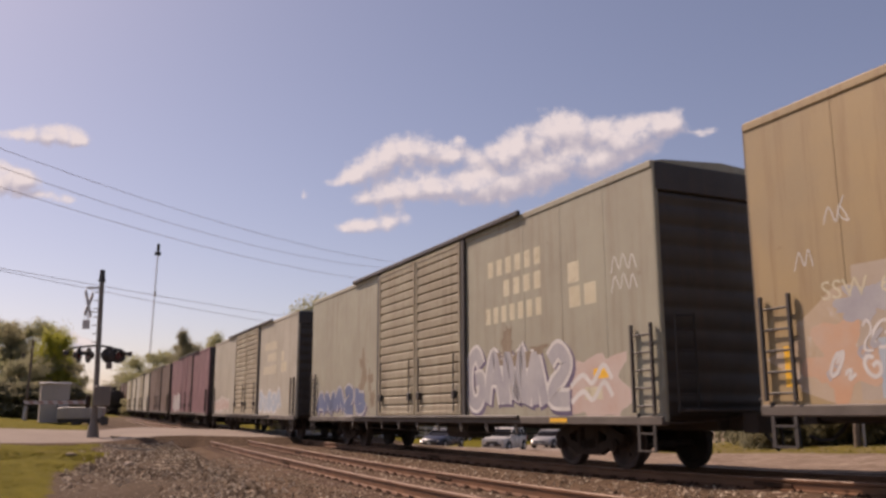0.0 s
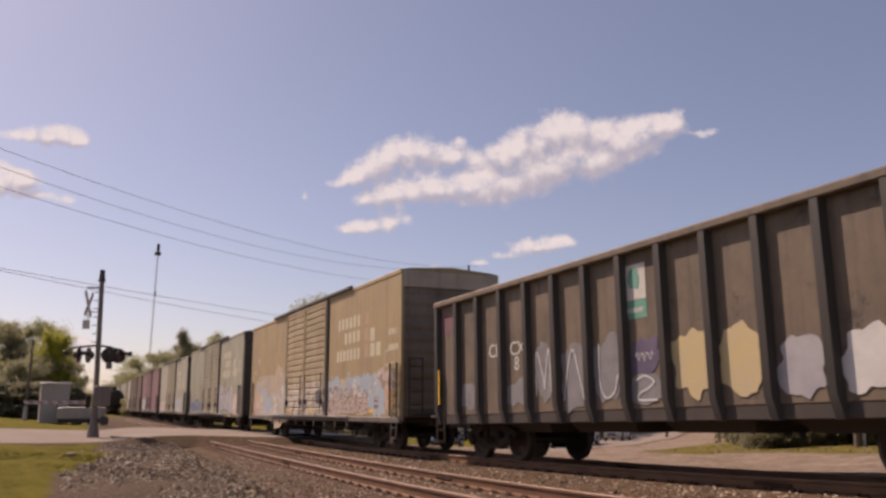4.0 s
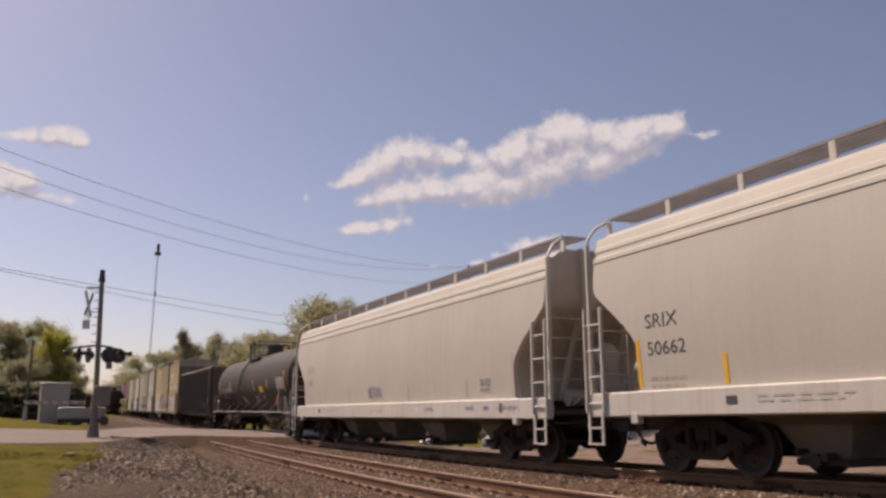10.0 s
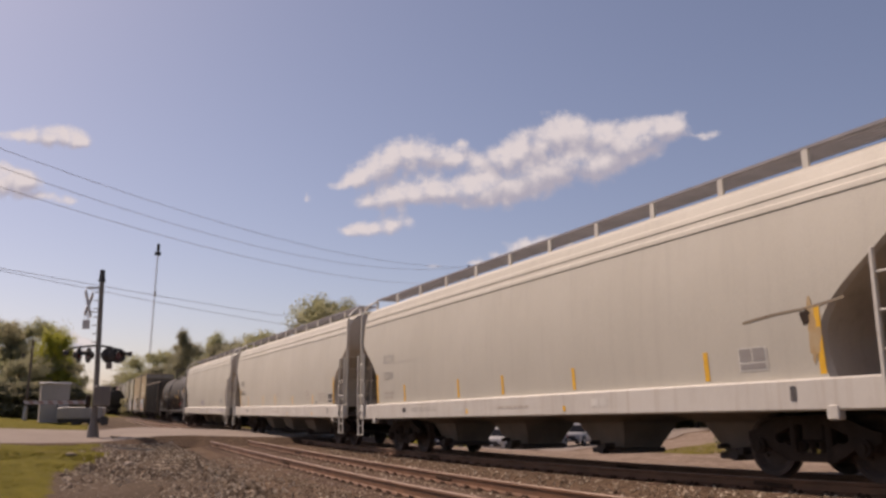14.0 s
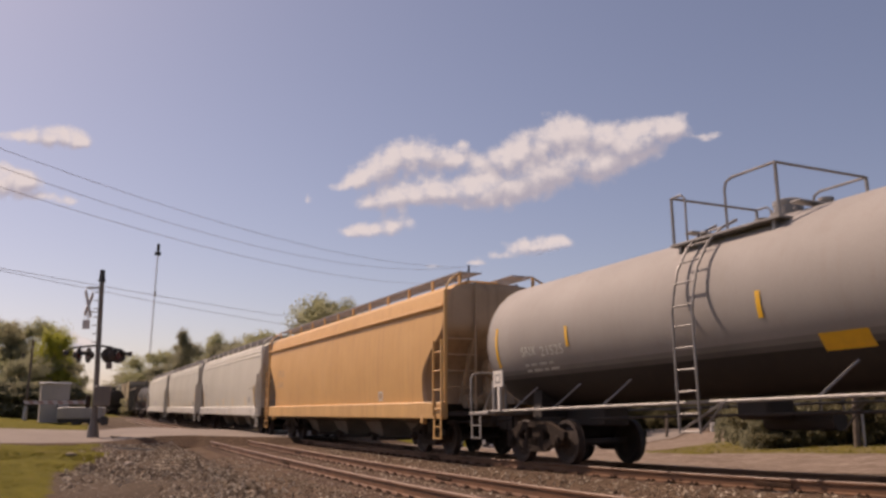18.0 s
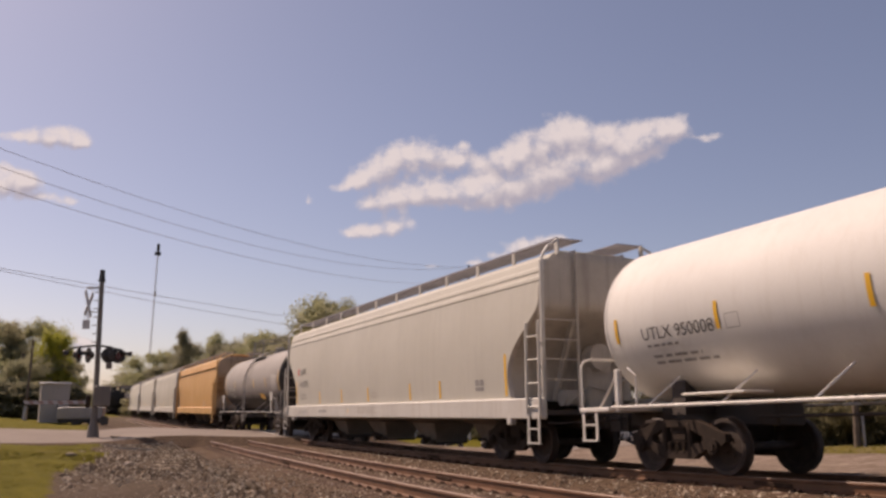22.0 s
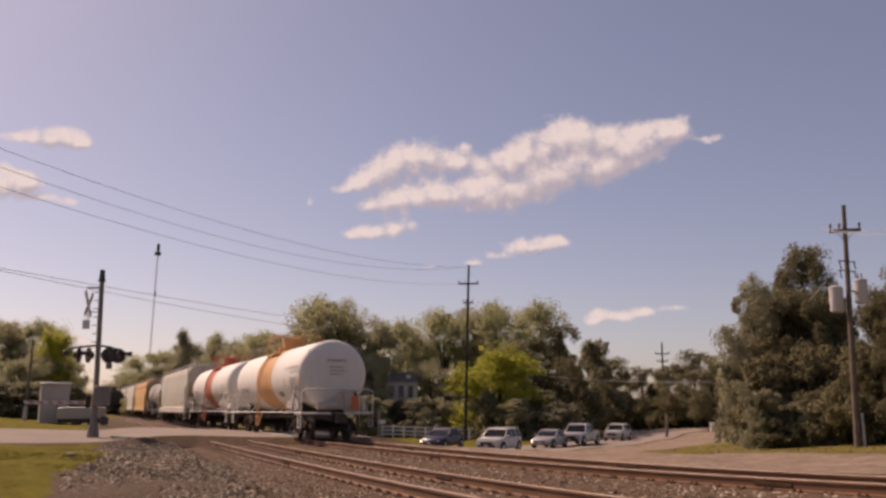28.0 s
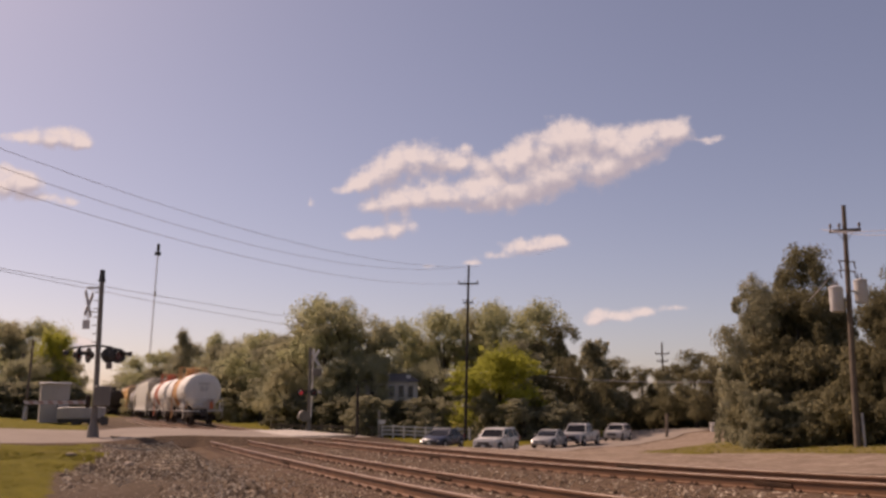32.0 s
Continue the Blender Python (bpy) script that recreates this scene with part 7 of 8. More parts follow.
for i in range(13):
    b = 43.5 + 0.85 * i
    plant("low_dark" if i % 3 else "low_olive", *by_bearing(b, 44.5 + rng.uniform(-1, 1.2)), rng.uniform(0.9, 2.4), rng.uniform(2.2, 3.4), rng.uniform(0, 360), "shrubs by the transformer pole")
for b, r, top, w in ((43.0, 50, 3.6, 3.2), (43.5, 47, 2.6, 2.4), (44.3, 46.5, 3.4, 3.6), (46.6, 46, 3.8, 3.6), (49.5, 42.5, 3.6, 3.4)):
    plant("low_dark" if b > 44 else "low_olive", *by_bearing(b, r), top + 0.6, w * 1.2, rng.uniform(0, 360), "shrubs by the transformer pole")


# ---- poles, wires and mast ----
M["wood_pole"] = surface("weathered pole timber", (0.17, 0.135, 0.105), (0.11, 0.085, 0.068), 1.5, 0.85, streak=(0.07, 0.055, 0.045), streak_amount=0.5)
M["dark_pole"] = surface("dark creosoted timber", (0.05, 0.042, 0.036), (0.035, 0.03, 0.027), 2.0, 0.85)
M["galv"] = surface("galvanised steel", (0.36, 0.35, 0.35), (0.28, 0.27, 0.27), 3.0, 0.5, metal=0.4)
M["can"] = surface("pale grey transformer paint", (0.50, 0.48, 0.46), (0.42, 0.4, 0.38), 2.0, 0.5)
M["wire"] = surface("dull grey wire", (0.45, 0.43, 0.44), (0.38, 0.36, 0.37), 5.0, 0.6)
M["insulator"] = surface("grey porcelain", (0.22, 0.2, 0.2), (0.15, 0.14, 0.14), 5.0, 0.35)


def utility_pole(x, y, top, lean, arms, label, r=0.15, mat=None, cans=False):
    z = ground_z(x, y)
    root = thing("utility_pole", label, "utility pole", at=pose(x, y, z))
    h = top - z
    tip = Vector((lean[0], lean[1], h))
    part("pole", Shape().loft([[(tip.x * t + q * math.cos(a), tip.y * t + q * math.sin(a), h * t - 0.1 * (t == 0)) for a in [2 * math.pi * k / 14 for k in range(14)]] for t, q in ((0, r), (0.3, r * 0.9), (0.7, r * 0.75), (1, r * 0.62))]), mat or M["wood_pole"], root)
    for zz, half, turn in arms:
        c = tip * (zz / h)
        d = Vector((math.cos(radians(turn)), math.sin(radians(turn)), 0))
        side = Vector((-d.y, d.x, 0)) * 0.06
        a, b = c + d * half, c - d * half
        ring = lambda p: [p + side + Vector((0, 0, 0.07)), p - side + Vector((0, 0, 0.07)), p - side - Vector((0, 0, 0.07)), p + side - Vector((0, 0, 0.07))]
        arm = part("crossarm", Shape().loft([ring(a), ring(b)]), mat or M["wood_pole"], root, "timber crossarm")
        for k in (-0.92, -0.35, 0.92):
            q = c + d * half * k + Vector((0, 0, 0.07))
            part("insulator", Shape().rod(q, q + Vector((0, 0, 0.12)), 0.03, 8).rod(q + Vector((0, 0, 0.1)), q + Vector((0, 0, 0.26)), 0.075, 10, 0.05), M["insulator"], arm, "grey porcelain insulator")
        part("arm_brace", Shape().rod(c + d * half * 0.5 - Vector((0, 0, 0.06)), c - Vector((0, 0, 0.5)), 0.018, 5).rod(c - d * half * 0.5 - Vector((0, 0, 0.06)), c - Vector((0, 0, 0.5)), 0.018, 5), M["galv"], root)
    if cans:
        for dx, dy, zz, hh, rr in ((-0.5, 0.22, h * 0.6, 1.05, 0.27), (0.62, -0.1, h * 0.635, 1.0, 0.27), (-0.05, 0.55, h * 0.6, 1.0, 0.25)):
            c = tip * (zz / h) + Vector((dx, dy, 0))
            t = part("transformer", Shape().loft([[(c.x + q * math.cos(a), c.y + q * math.sin(a), c.z + w) for a in [2 * math.pi * k / 18 for k in range(18)]] for w, q in ((-hh / 2, rr * 0.94), (-hh / 2 + 0.05, rr), (hh / 2 - 0.08, rr), (hh / 2 - 0.06, rr * 1.06), (hh / 2, rr * 1.04), (hh / 2 + 0.05, rr * 0.6))]), M["can"], root, "pale grey transformer can")
            for k in (-0.1, 0.1):
                part("bushing", Shape().rod(c + Vector((k, 0, hh / 2)), c + Vector((k, 0, hh / 2 + 0.3)), 0.035, 8, 0.022), M["insulator"], t)
            part("hanger", Shape().rod(c, tip * (zz / h), 0.04, 6), M["galv"], t)
        for k in (0.72, 0.76):
            c = tip * k
            part("cutout", Shape().rod(c + Vector((-0.45, 0, 0)), c + Vector((-0.35, 0, -0.35)), 0.03, 6).rod(c + Vector((0.4, 0, 0)), c + Vector((0.5, 0, -0.3)), 0.03, 6).rod(c - Vector((0.5, 0, 0)), c + Vector((0.5, 0, 0)), 0.03, 6), M["insulator"], root, "fuse cutouts on a bracket")
    return root


TRP = utility_pole(30.1, 26.4, 10.1, (0.07, -0.27, 0), ((9.15, 0.62, -42),), "leaning weathered timber pole with grey transformers", 0.135, cans=True)
part("conduit", Shape().rod((0.12, -0.26, 0.0), (0.1, -0.26, 1.4), 0.06, 8), M["galv"], TRP, "grey conduit at the pole's foot")
utility_pole(35.1, 76.3, 15.35, (0.25, -0.45, 0), ((15.3, 1.0, -25), (13.4, 0.5, -25)), "tall thin timber pole with two crossarms", 0.16, M["dark_pole"])
utility_pole(79.4, 102.9, 10.8, (0, 0, 0), ((11.3, 1.0, -40), (10.2, 0.8, -40)), "distant timber pole with crossarms", 0.18)
utility_pole(-3.75, 72.0, 5.4, (0, 0, 0), (), "timber pole among trees", 0.16)
utility_pole(-13.0, 34.0, 15.6, (0, 0, 0), ((13.6, 1.1, 60), (12.2, 1.1, 60)), "timber pole carrying overhead wires", 0.17)
utility_pole(15.7, 49.6, 2.75, (0, 0, 0), (), "short dark timber post by the road", 0.1, M["dark_pole"])


def wire(a, b, sag, r=0.02, n=28, label="thin grey overhead wire sagging between poles"):
    a, b = Vector(a), Vector(b)
    pts = [a.lerp(b, t) - Vector((0, 0, 4 * sag * t * (1 - t))) for t in [k / n for k in range(n + 1)]]
    tagged(part("overhead_wire", Shape().pipe(pts, r, 5), M["wire"]), label, "wire", "overhead wires")


M["mast_steel"] = surface("weathered pale galvanised steel", (0.60, 0.58, 0.58), (0.5, 0.48, 0.48), 3.0, 0.6)


def mast():
    x, y = by_bearing(4.2, 300)
    z, h = ground_z(x, y), 56.0
    root = thing("radio_mast", "slender grey lattice radio mast behind the trees", "radio mast", at=pose(x, y, z))
    legs = [(0.3 * math.cos(a), 0.3 * math.sin(a)) for a in (0.3, 2.39, 4.49)]
    for lx, ly in legs:
        part("leg", Shape().rod((lx, ly, 0), (lx + 0.9, ly, h), 0.05, 6), M["mast_steel"], root)
    lat = Shape()
    for i in range(40):
        z0, z1 = h * i / 40, h * (i + 1) / 40
        for k in range(3):
            a, b = legs[k], legs[(k + 1) % 3]
            if i % 2:
                a, b = b, a
            lat.rod((a[0] + 0.9 * z0 / h, a[1], z0), (b[0] + 0.9 * z1 / h, b[1], z1), 0.03, 4)
    tagged(part("lattice", lat, M["mast_steel"], root, "lattice bracing"), kind="stuff")
    part("antenna", Shape().rod((0.9, 0, h - 2), (0.9, 0, h + 0.5), 0.5, 8).box(-0.2, 1.8, -0.3, 0.3, h - 3.4, h - 2.2, 0.1), M["dark_pole"], root, "dark antenna cluster")
    part("beacon", Shape().rod((0.7, 0, h * 0.69), (0.7, 0, h * 0.72), 0.4, 8), M["mast_steel"], root)


mast()

# ---- crossing signals ----
M["red_lens"] = surface("dark red lens", (0.10, 0.012, 0.012), (0.08, 0.01, 0.01), 4.0, 0.25)
M["red_lit"] = glow("lit red lamp", (0.45, 0.04, 0.05), 0.35)
M["sign_white"] = surface("white reflective sheet", (0.62, 0.6, 0.58), (0.52, 0.5, 0.48), 3.0, 0.5)
M["stripe_red"] = surface("red reflective stripe", (0.24, 0.14, 0.12), (0.20, 0.13, 0.11), 3.0, 0.5)
M["hut_pale"] = surface("pale grey painted steel", (0.41, 0.365, 0.33), (0.355, 0.315, 0.285), 0.8, 0.6, streak=(0.25, 0.26, 0.25), streak_amount=0.35)
M["stripe_pale"] = surface("grimy white reflective stripe", (0.36, 0.34, 0.32), (0.30, 0.28, 0.27), 3.0, 0.6)
M["signal"] = surface("weathered grey signal paint", (0.20, 0.172, 0.148), (0.15, 0.128, 0.11), 1.2, 0.7, streak=(0.12, 0.10, 0.09), streak_amount=0.4)


def lamp_head(root, x, y, z, turn, lit=False):
    """One round flasher: background disc, hood and lens, looking along +y before its turn."""
    d = part("flasher", Shape().rod((0, 0, 0), (0, 0.03, 0), 0.29, 24).rod((0, -0.16, 0), (0, 0, 0), 0.13, 14, 0.17), M["black_steel"], root, "black round flasher with a hood", at=pose(x, y, z, 0, 0, turn))
    n = 14
    rings = [[(q * math.cos(math.pi * k / n), yy, q * math.sin(math.pi * k / n)) for k in range(n + 1)] for yy, q in ((0.03, 0.17), (0.34, 0.15))]
    part("hood", Shape().loft(rings, close=False, caps=False), M["black_steel"], d)
    part("lens", Shape().rod((0, 0.03, 0), (0, 0.07, 0), 0.15, 18, 0.12), M["red_lit"] if lit else M["red_lens"], d, "lit red lamp lens" if lit else "dark red lamp lens")


def crossbuck(root, c, turn, size=0.62):
    m = Matrix.Translation(c) @ pose(0, 0, 0, 0, 0, turn)
    for s in (1, -1):
        sh = Shape().box(-size, size, -0.012, 0.012, -0.115, 0.115)
        part("crossbuck_blade", sh, M["sign_white"], root, "white crossbuck blade", at=m @ pose(0, 0.014 * s, 0, 0, 48 * s, 0))


def near_signal():
    x, y = 0.76, 35.0
    z = ground_z(x, y)
    root = thing("crossing_signal", "grey steel crossing signal with black flashers, crossbuck and lowered gate", "crossing signal", at=pose(x, y, z))
    part("pedestal", Shape().loft([[(q * math.cos(a), q * math.sin(a), w) for a in [2 * math.pi * i / 16 for i in range(16)]] for w, q in ((-0.1, 0.25), (0.04, 0.25), (0.1, 0.22), (0.42, 0.19), (0.6, 0.13), (0.95, 0.12))]), M["signal"], root, "flared cast base")
    tip = Vector((-0.08, 0, 6.05))
    at_h = lambda w: Vector((tip.x * w / tip.z, 0, w))
    part("mast_tube", Shape().rod((0.02, 0, 0.8), tip, 0.105, 14, 0.085), M["signal"], root, "grey tubular mast")
    part("bell", Shape().rod(tip, tip + Vector((0, 0, 0.34)), 0.11, 12, 0.09).rod(tip - Vector((0, 0, 0.12)), tip, 0.14, 12, 0.12), M["black_steel"], root, "dark bell on the mast top")
    c = at_h(5.5) + Vector((-0.42, 0.05, 0))
    crossbuck(root, (c.x, c.y, c.z - 0.45), 72, 0.62)
    part("sign_arm", Shape().rod(at_h(5.7), (c.x - 0.1, 0.02, 5.68), 0.035, 6).rod(at_h(4.75), (c.x, 0.03, 4.75), 0.02, 5), M["signal"], root)
    part("track_count_sign", Shape().box(c.x - 0.16, c.x + 0.1, 0.02, 0.05, 4.1, 4.45, 0.01).box(c.x - 0.02, c.x + 0.02, 0.03, 0.05, 4.4, 4.7), M["sign_white"], root, "small white plate under the crossbuck")
    for i in range(7):
        w = 3.6 + 0.32 * i
        p = at_h(w)
        part("step_bolt", Shape().rod(p + Vector((-0.24, 0, 0)), p + Vector((0.1, 0, 0)), 0.018, 5), M["signal"], root)
    w = 3.38
    p = at_h(w)
    part("lamp_arm", Shape().pipe([(p.x - 1.15, 0.1, w - 0.22), (p.x - 0.9, 0.05, w - 0.02), (p.x - 0.4, 0, w + 0.06), (p.x, 0, w + 0.1), (p.x + 0.45, 0, w + 0.05), (p.x + 0.95, 0.0, w - 0.12), (p.x + 1.2, -0.05, w - 0.28)], 0.04, 6), M["black_steel"], root, "black curved lamp arm")
    for dx, dy, turn in ((-0.66, -0.1, 250), (-0.3, 0.1, 112), (0.4, -0.12, 24), (0.74, 0.1, 190)):
        lamp_head(root, p.x + dx, dy, w - 0.27, turn)
    for dx in (-1.1, 1.15):
        part("side_lamp", Shape().box(p.x + dx - 0.1, p.x + dx + 0.1, -0.05, 0.2, w - 0.28, w - 0.1, 0.03), M["black_steel"], root, "small black side lamp")
    part("gate_mechanism", Shape().box(-0.08, 0.52, -0.3, 0.3, 1.2, 1.97, 0.04), M["signal"], root, "grey gate machine box")
    part("relay_box", Shape().box(0.22, 0.5, -0.3, 0.1, 0.5, 0.83, 0.03), M["black_steel"], root, "dark relay box")
    part("junction_box", Shape().box(0.28, 0.5, -0.2, 0.1, 2.6, 2.85, 0.02), M["signal"], root)
    part("counterweight", Shape().box(-0.34, -0.16, -0.25, 0.25, 1.15, 1.62, 0.04), M["cast"], root, "gate counterweight plates")
    d = Vector((-0.62, 0.78, 0))
    s = Vector((-d.y, d.x, 0)) * 0.03
    for i in range(13):
        a, b = d * (0.3 + 0.29 * i), d * (0.3 + 0.29 * (i + 1))
        ring = lambda q: [q + d * 0.1 + s + Vector((0, 0, 1.42)), q + d * 0.1 - s + Vector((0, 0, 1.42)), q - d * 0.05 - s + Vector((0, 0, 1.27)), q - d * 0.05 + s + Vector((0, 0, 1.27))]
        part("gate_arm", Shape().loft([ring(a), ring(b)]), M["stripe_red"] if i % 2 else M["stripe_pale"], root, "slanted stripe of the gate arm")


def far_signal():
    x, y = 16.4, 63.9
    z = ground_z(x, y)
    root = thing("crossing_signal", "grey crossing signal across the tracks with one red flasher lit", "crossing signal", at=pose(x, y, z))
    part("mast_tube", Shape().rod((0, 0, 0), (0, 0, 6.3), 0.1, 12), M["signal"], root)
    part("pedestal", Shape().rod((0, 0, -0.1), (0, 0, 0.7), 0.24, 12, 0.17), M["signal"], root)
    crossbuck(root, (0.3, -0.1, 5.5), -62, 0.75)
    part("sign_plate", Shape().box(0.2, 0.9, -0.12, -0.09, 4.1, 4.7, 0.01), M["signal"], root, "grey plate on the mast")
    part("lamp_arm", Shape().rod((-0.75, 0, 2.95), (0.95, 0, 2.95), 0.05, 8), M["black_steel"], root)
    for dx, lit in ((-0.66, True), (0.34, False)):
        lamp_head(root, dx, -0.08, 2.86, 180, lit)
    part("side_lamp", Shape().box(0.62, 0.86, -0.25, 0.05, 2.78, 3.02, 0.03), M["galv"], root, "small pale side lamp")
    part("gate_mechanism", Shape().rod((-0.38, -0.3, 1.1), (-0.38, 0.3, 1.1), 0.42, 18).box(-0.5, 0.1, -0.25, 0.25, 0.7, 1.2, 0.05), M["signal"], root, "grey round gate machine")
    part("gate_arm", Shape().rod((0.2, 0.1, 1.0), (0.35, 0.3, 6.2), 0.06, 6), M["sign_white"], root, "raised white gate arm")


near_signal()
far_signal()


def signal_hut():
    x, y = -1.1, 59.2
    z = ground_z(x, y)
    root = thing("signal_hut", "grey steel signal hut with a white roof", "equipment hut", at=pose(x, y, z, 0, 0, 4))
    part("body", Shape().box(-0.82, 0.82, -0.8, 0.8, 0.0, 2.35, 0.02), M["hut_pale"], root)
    for k in range(1, 6):
        x = -0.82 + 1.64 * k / 6
        part("wall_seam", Shape().box(x - 0.02, x + 0.02, -0.815, -0.798, 0.05, 2.33, 0.004), M["hut_pale"], root)
    part("roof", Shape().box(-0.89, 0.89, -0.9, 0.9, 2.35, 2.5, 0.04), M["sign_white"], root, "white overhanging roof")
    d = part("door", Shape().box(0.05, 0.7, -0.84, -0.8, 0.15, 2.05, 0.01), M["hut_pale"], root, "grey steel door")
    part("door_handle", Shape().box(0.12, 0.18, -0.88, -0.84, 1.0, 1.2, 0.01), M["black_steel"], d)
    part("vent", Shape().box(-0.6, -0.3, -0.83, -0.8, 1.75, 1.98, 0.01), M["hut_pale"], root)


def flat_trailer():
    x, y = 0.75, 57.0
    z = ground_z(x, y)
    root = thing("utility_trailer", "low pale grey utility trailer parked beside the signal hut", "trailer", at=pose(x, y, z, 0, 0, -8))
    part("box", Shape().box(-1.5, 1.05, -0.8, 0.8, 0.4, 1.1, 0.04), M["hut_pale"], root, "low grey steel sides")
    for dx in (-1.1, -0.5, 0.1, 0.7):
        part("side_post", Shape().box(dx - 0.04, dx + 0.04, -0.84, -0.8, 0.4, 1.1, 0.01), M["hut_pale"], root)
    part("chassis", Shape().box(-1.45, 1.0, -0.75, 0.75, 0.18, 0.4, 0.02), M["black_steel"], root, "dark chassis")
    for dx in (-0.45, 0.45):
        for dy in (-0.68, 0.68):
            part("tyre", Shape().rod((dx, dy - 0.1, 0.24), (dx, dy + 0.1, 0.24), 0.24, 16), M["black_steel"], root, "black tyre")


def timber_pole():
    x, y = by_bearing(-2.6, 62)
    root = thing("timber_pole", "thin leaning timber pole with a pale sleeve at its foot", "pole", at=pose(x, y, ground_z(x, y), 0, 1.3, 0))
    part("pole_shaft", Shape().rod((0, 0, -0.05), (0, 0, 5.2), 0.09, 10, 0.065), M["wood_pole"], root)
    part("sleeve", Shape().rod((0, 0, 0), (0, 0, 0.9), 0.14, 10, 0.12), M["galv"], root, "pale foot sleeve")


timber_pole()
signal_hut()
flat_trailer()


# ---- fence, house, garage, signs ----
def fence():
    root = thing("fence", "white three-rail timber fence by the road", "fence")
    a, b = Vector((28.0, 80.3)), Vector((35.5, 76.1))
    for i in range(9):
        p = a.lerp(b, i / 8)
        z = ground_z(p.x, p.y)
        part("post", Shape().box(p.x - 0.07, p.x + 0.07, p.y - 0.07, p.y + 0.07, z - 0.05, z + 1.2, 0.015), M["sign_white"], root)
        if i < 8:
            q = a.lerp(b, (i + 1) / 8)
            zq = ground_z(q.x, q.y)
            for w in (0.35, 0.72, 1.08):
                part("rail", Shape().loft([[(c.x, c.y - 0.02, zc + w - 0.07), (c.x, c.y + 0.02, zc + w - 0.07), (c.x, c.y + 0.02, zc + w + 0.07), (c.x, c.y - 0.02, zc + w + 0.07)] for c, zc in ((p, z), (q, zq))]), M["sign_white"], root)


def weathered_fence():
    root = thing("fence", "weathered grey timber fence along the grass verge", "fence")
    a, b = Vector((18.0, 84.5)), Vector((27.3, 81.2))
    for i in range(11):
        p = a.lerp(b, i / 10)
        z = ground_z(p.x, p.y)
        part("post", Shape().box(p.x - 0.08, p.x + 0.08, p.y - 0.08, p.y + 0.08, z - 0.05, z + 1.1, 0.015), M["wood_pole"], root)
        if i < 10:
            q = a.lerp(b, (i + 1) / 10)
            zq = ground_z(q.x, q.y)
            for w in (0.45, 0.95):
                part("rail", Shape().loft([[(c.x, c.y - 0.02, zc + w - 0.08), (c.x, c.y + 0.02, zc + w - 0.08), (c.x, c.y + 0.02, zc + w + 0.08), (c.x, c.y - 0.02, zc + w + 0.08)] for c, zc in ((p, z), (q, zq))]), M["wood_pole"], root)


M["siding"] = surface("greyed house siding", (0.56, 0.53, 0.49), (0.50, 0.47, 0.43), 1.0, 0.7)
M["shingle"] = surface("dusty roof shingle", (0.15, 0.135, 0.13), (0.11, 0.10, 0.095), 1.0, 0.9)
M["pane"] = surface("dark window glass", (0.03, 0.03, 0.035), (0.04, 0.04, 0.045), 1.0, 0.1)


def house():
    x, y = by_bearing(20.25, 98)
    z = ground_z(x, y)
    root = thing("house", "white two-storey house with a dark roof, half hidden by trees", "house", at=pose(x, y, z, 0, 0, -14))
    part("wall", Shape().box(-4.0, 1.9, -2.5, 2.5, 0, 5.75), M["siding"], root, "grey-white clapboard wall")
    part("roof", Shape().loft([[(-4.4, -2.8, 5.75), (2.2, -2.8, 5.75), (2.2, 2.8, 5.75), (-4.4, 2.8, 5.75)], [(-3.2, -0.3, 6.75), (1.2, -0.3, 6.75), (1.2, 0.3, 6.75), (-3.2, 0.3, 6.75)]]), M["shingle"], root, "dark low roof")
    part("vent_cowl", Shape().box(0.7, 1.2, -1.8, -1.4, 6.0, 6.5, 0.04), M["sign_white"], root, "small pale roof vent")
    for k in range(5):
        for w in (1.2, 4.0):
            xx = -3.1 + 1.05 * k
            wd = part("window", Shape().box(xx - 0.36, xx + 0.36, -2.56, -2.5, w, w + 1.4, 0.01), M["siding"], root)
            part("pane", Shape().box(xx - 0.29, xx + 0.29, -2.58, -2.555, w + 0.07, w + 1.33), M["pane"], wd, "dark window pane")


def sign_post():
    x, y = 21.5, 62.4
    z = ground_z(x, y)
    root = thing("sign_post", "grey sign post with a small white plate", "sign", at=pose(x, y, z))
    part("post", Shape().rod((0, 0, 0), (0, 0, 2.0), 0.06, 8), M["galv"], root)
    part("plate", Shape().box(-0.1, 0.5, -0.03, 0.0, 1.0, 1.3, 0.01), M["sign_white"], root)


def roadside_cabinet():
    x, y = by_bearing(40.6, 98)
    z = ground_z(x, y)
    root = thing("roadside_cabinet", "small pale cream roadside cabinet by the trees", "cabinet", at=pose(x, y, z, 0, 0, -30))
    part("box", Shape().box(-0.35, 0.35, -0.25, 0.25, 0, 0.95, 0.03), M["siding"], root)
    part("lid", Shape().box(-0.38, 0.38, -0.28, 0.28, 0.95, 1.0, 0.015), M["siding"], root)
    x, y = by_bearing(37.7, 92)
    z = ground_z(x, y)
    root = thing("marker_post", "weathered timber marker post by the road", "post", at=pose(x, y, z, 0, 4, 0))
    part("post", Shape().box(-0.12, 0.12, -0.12, 0.12, -0.05, 2.4, 0.02), M["wood_pole"], root)


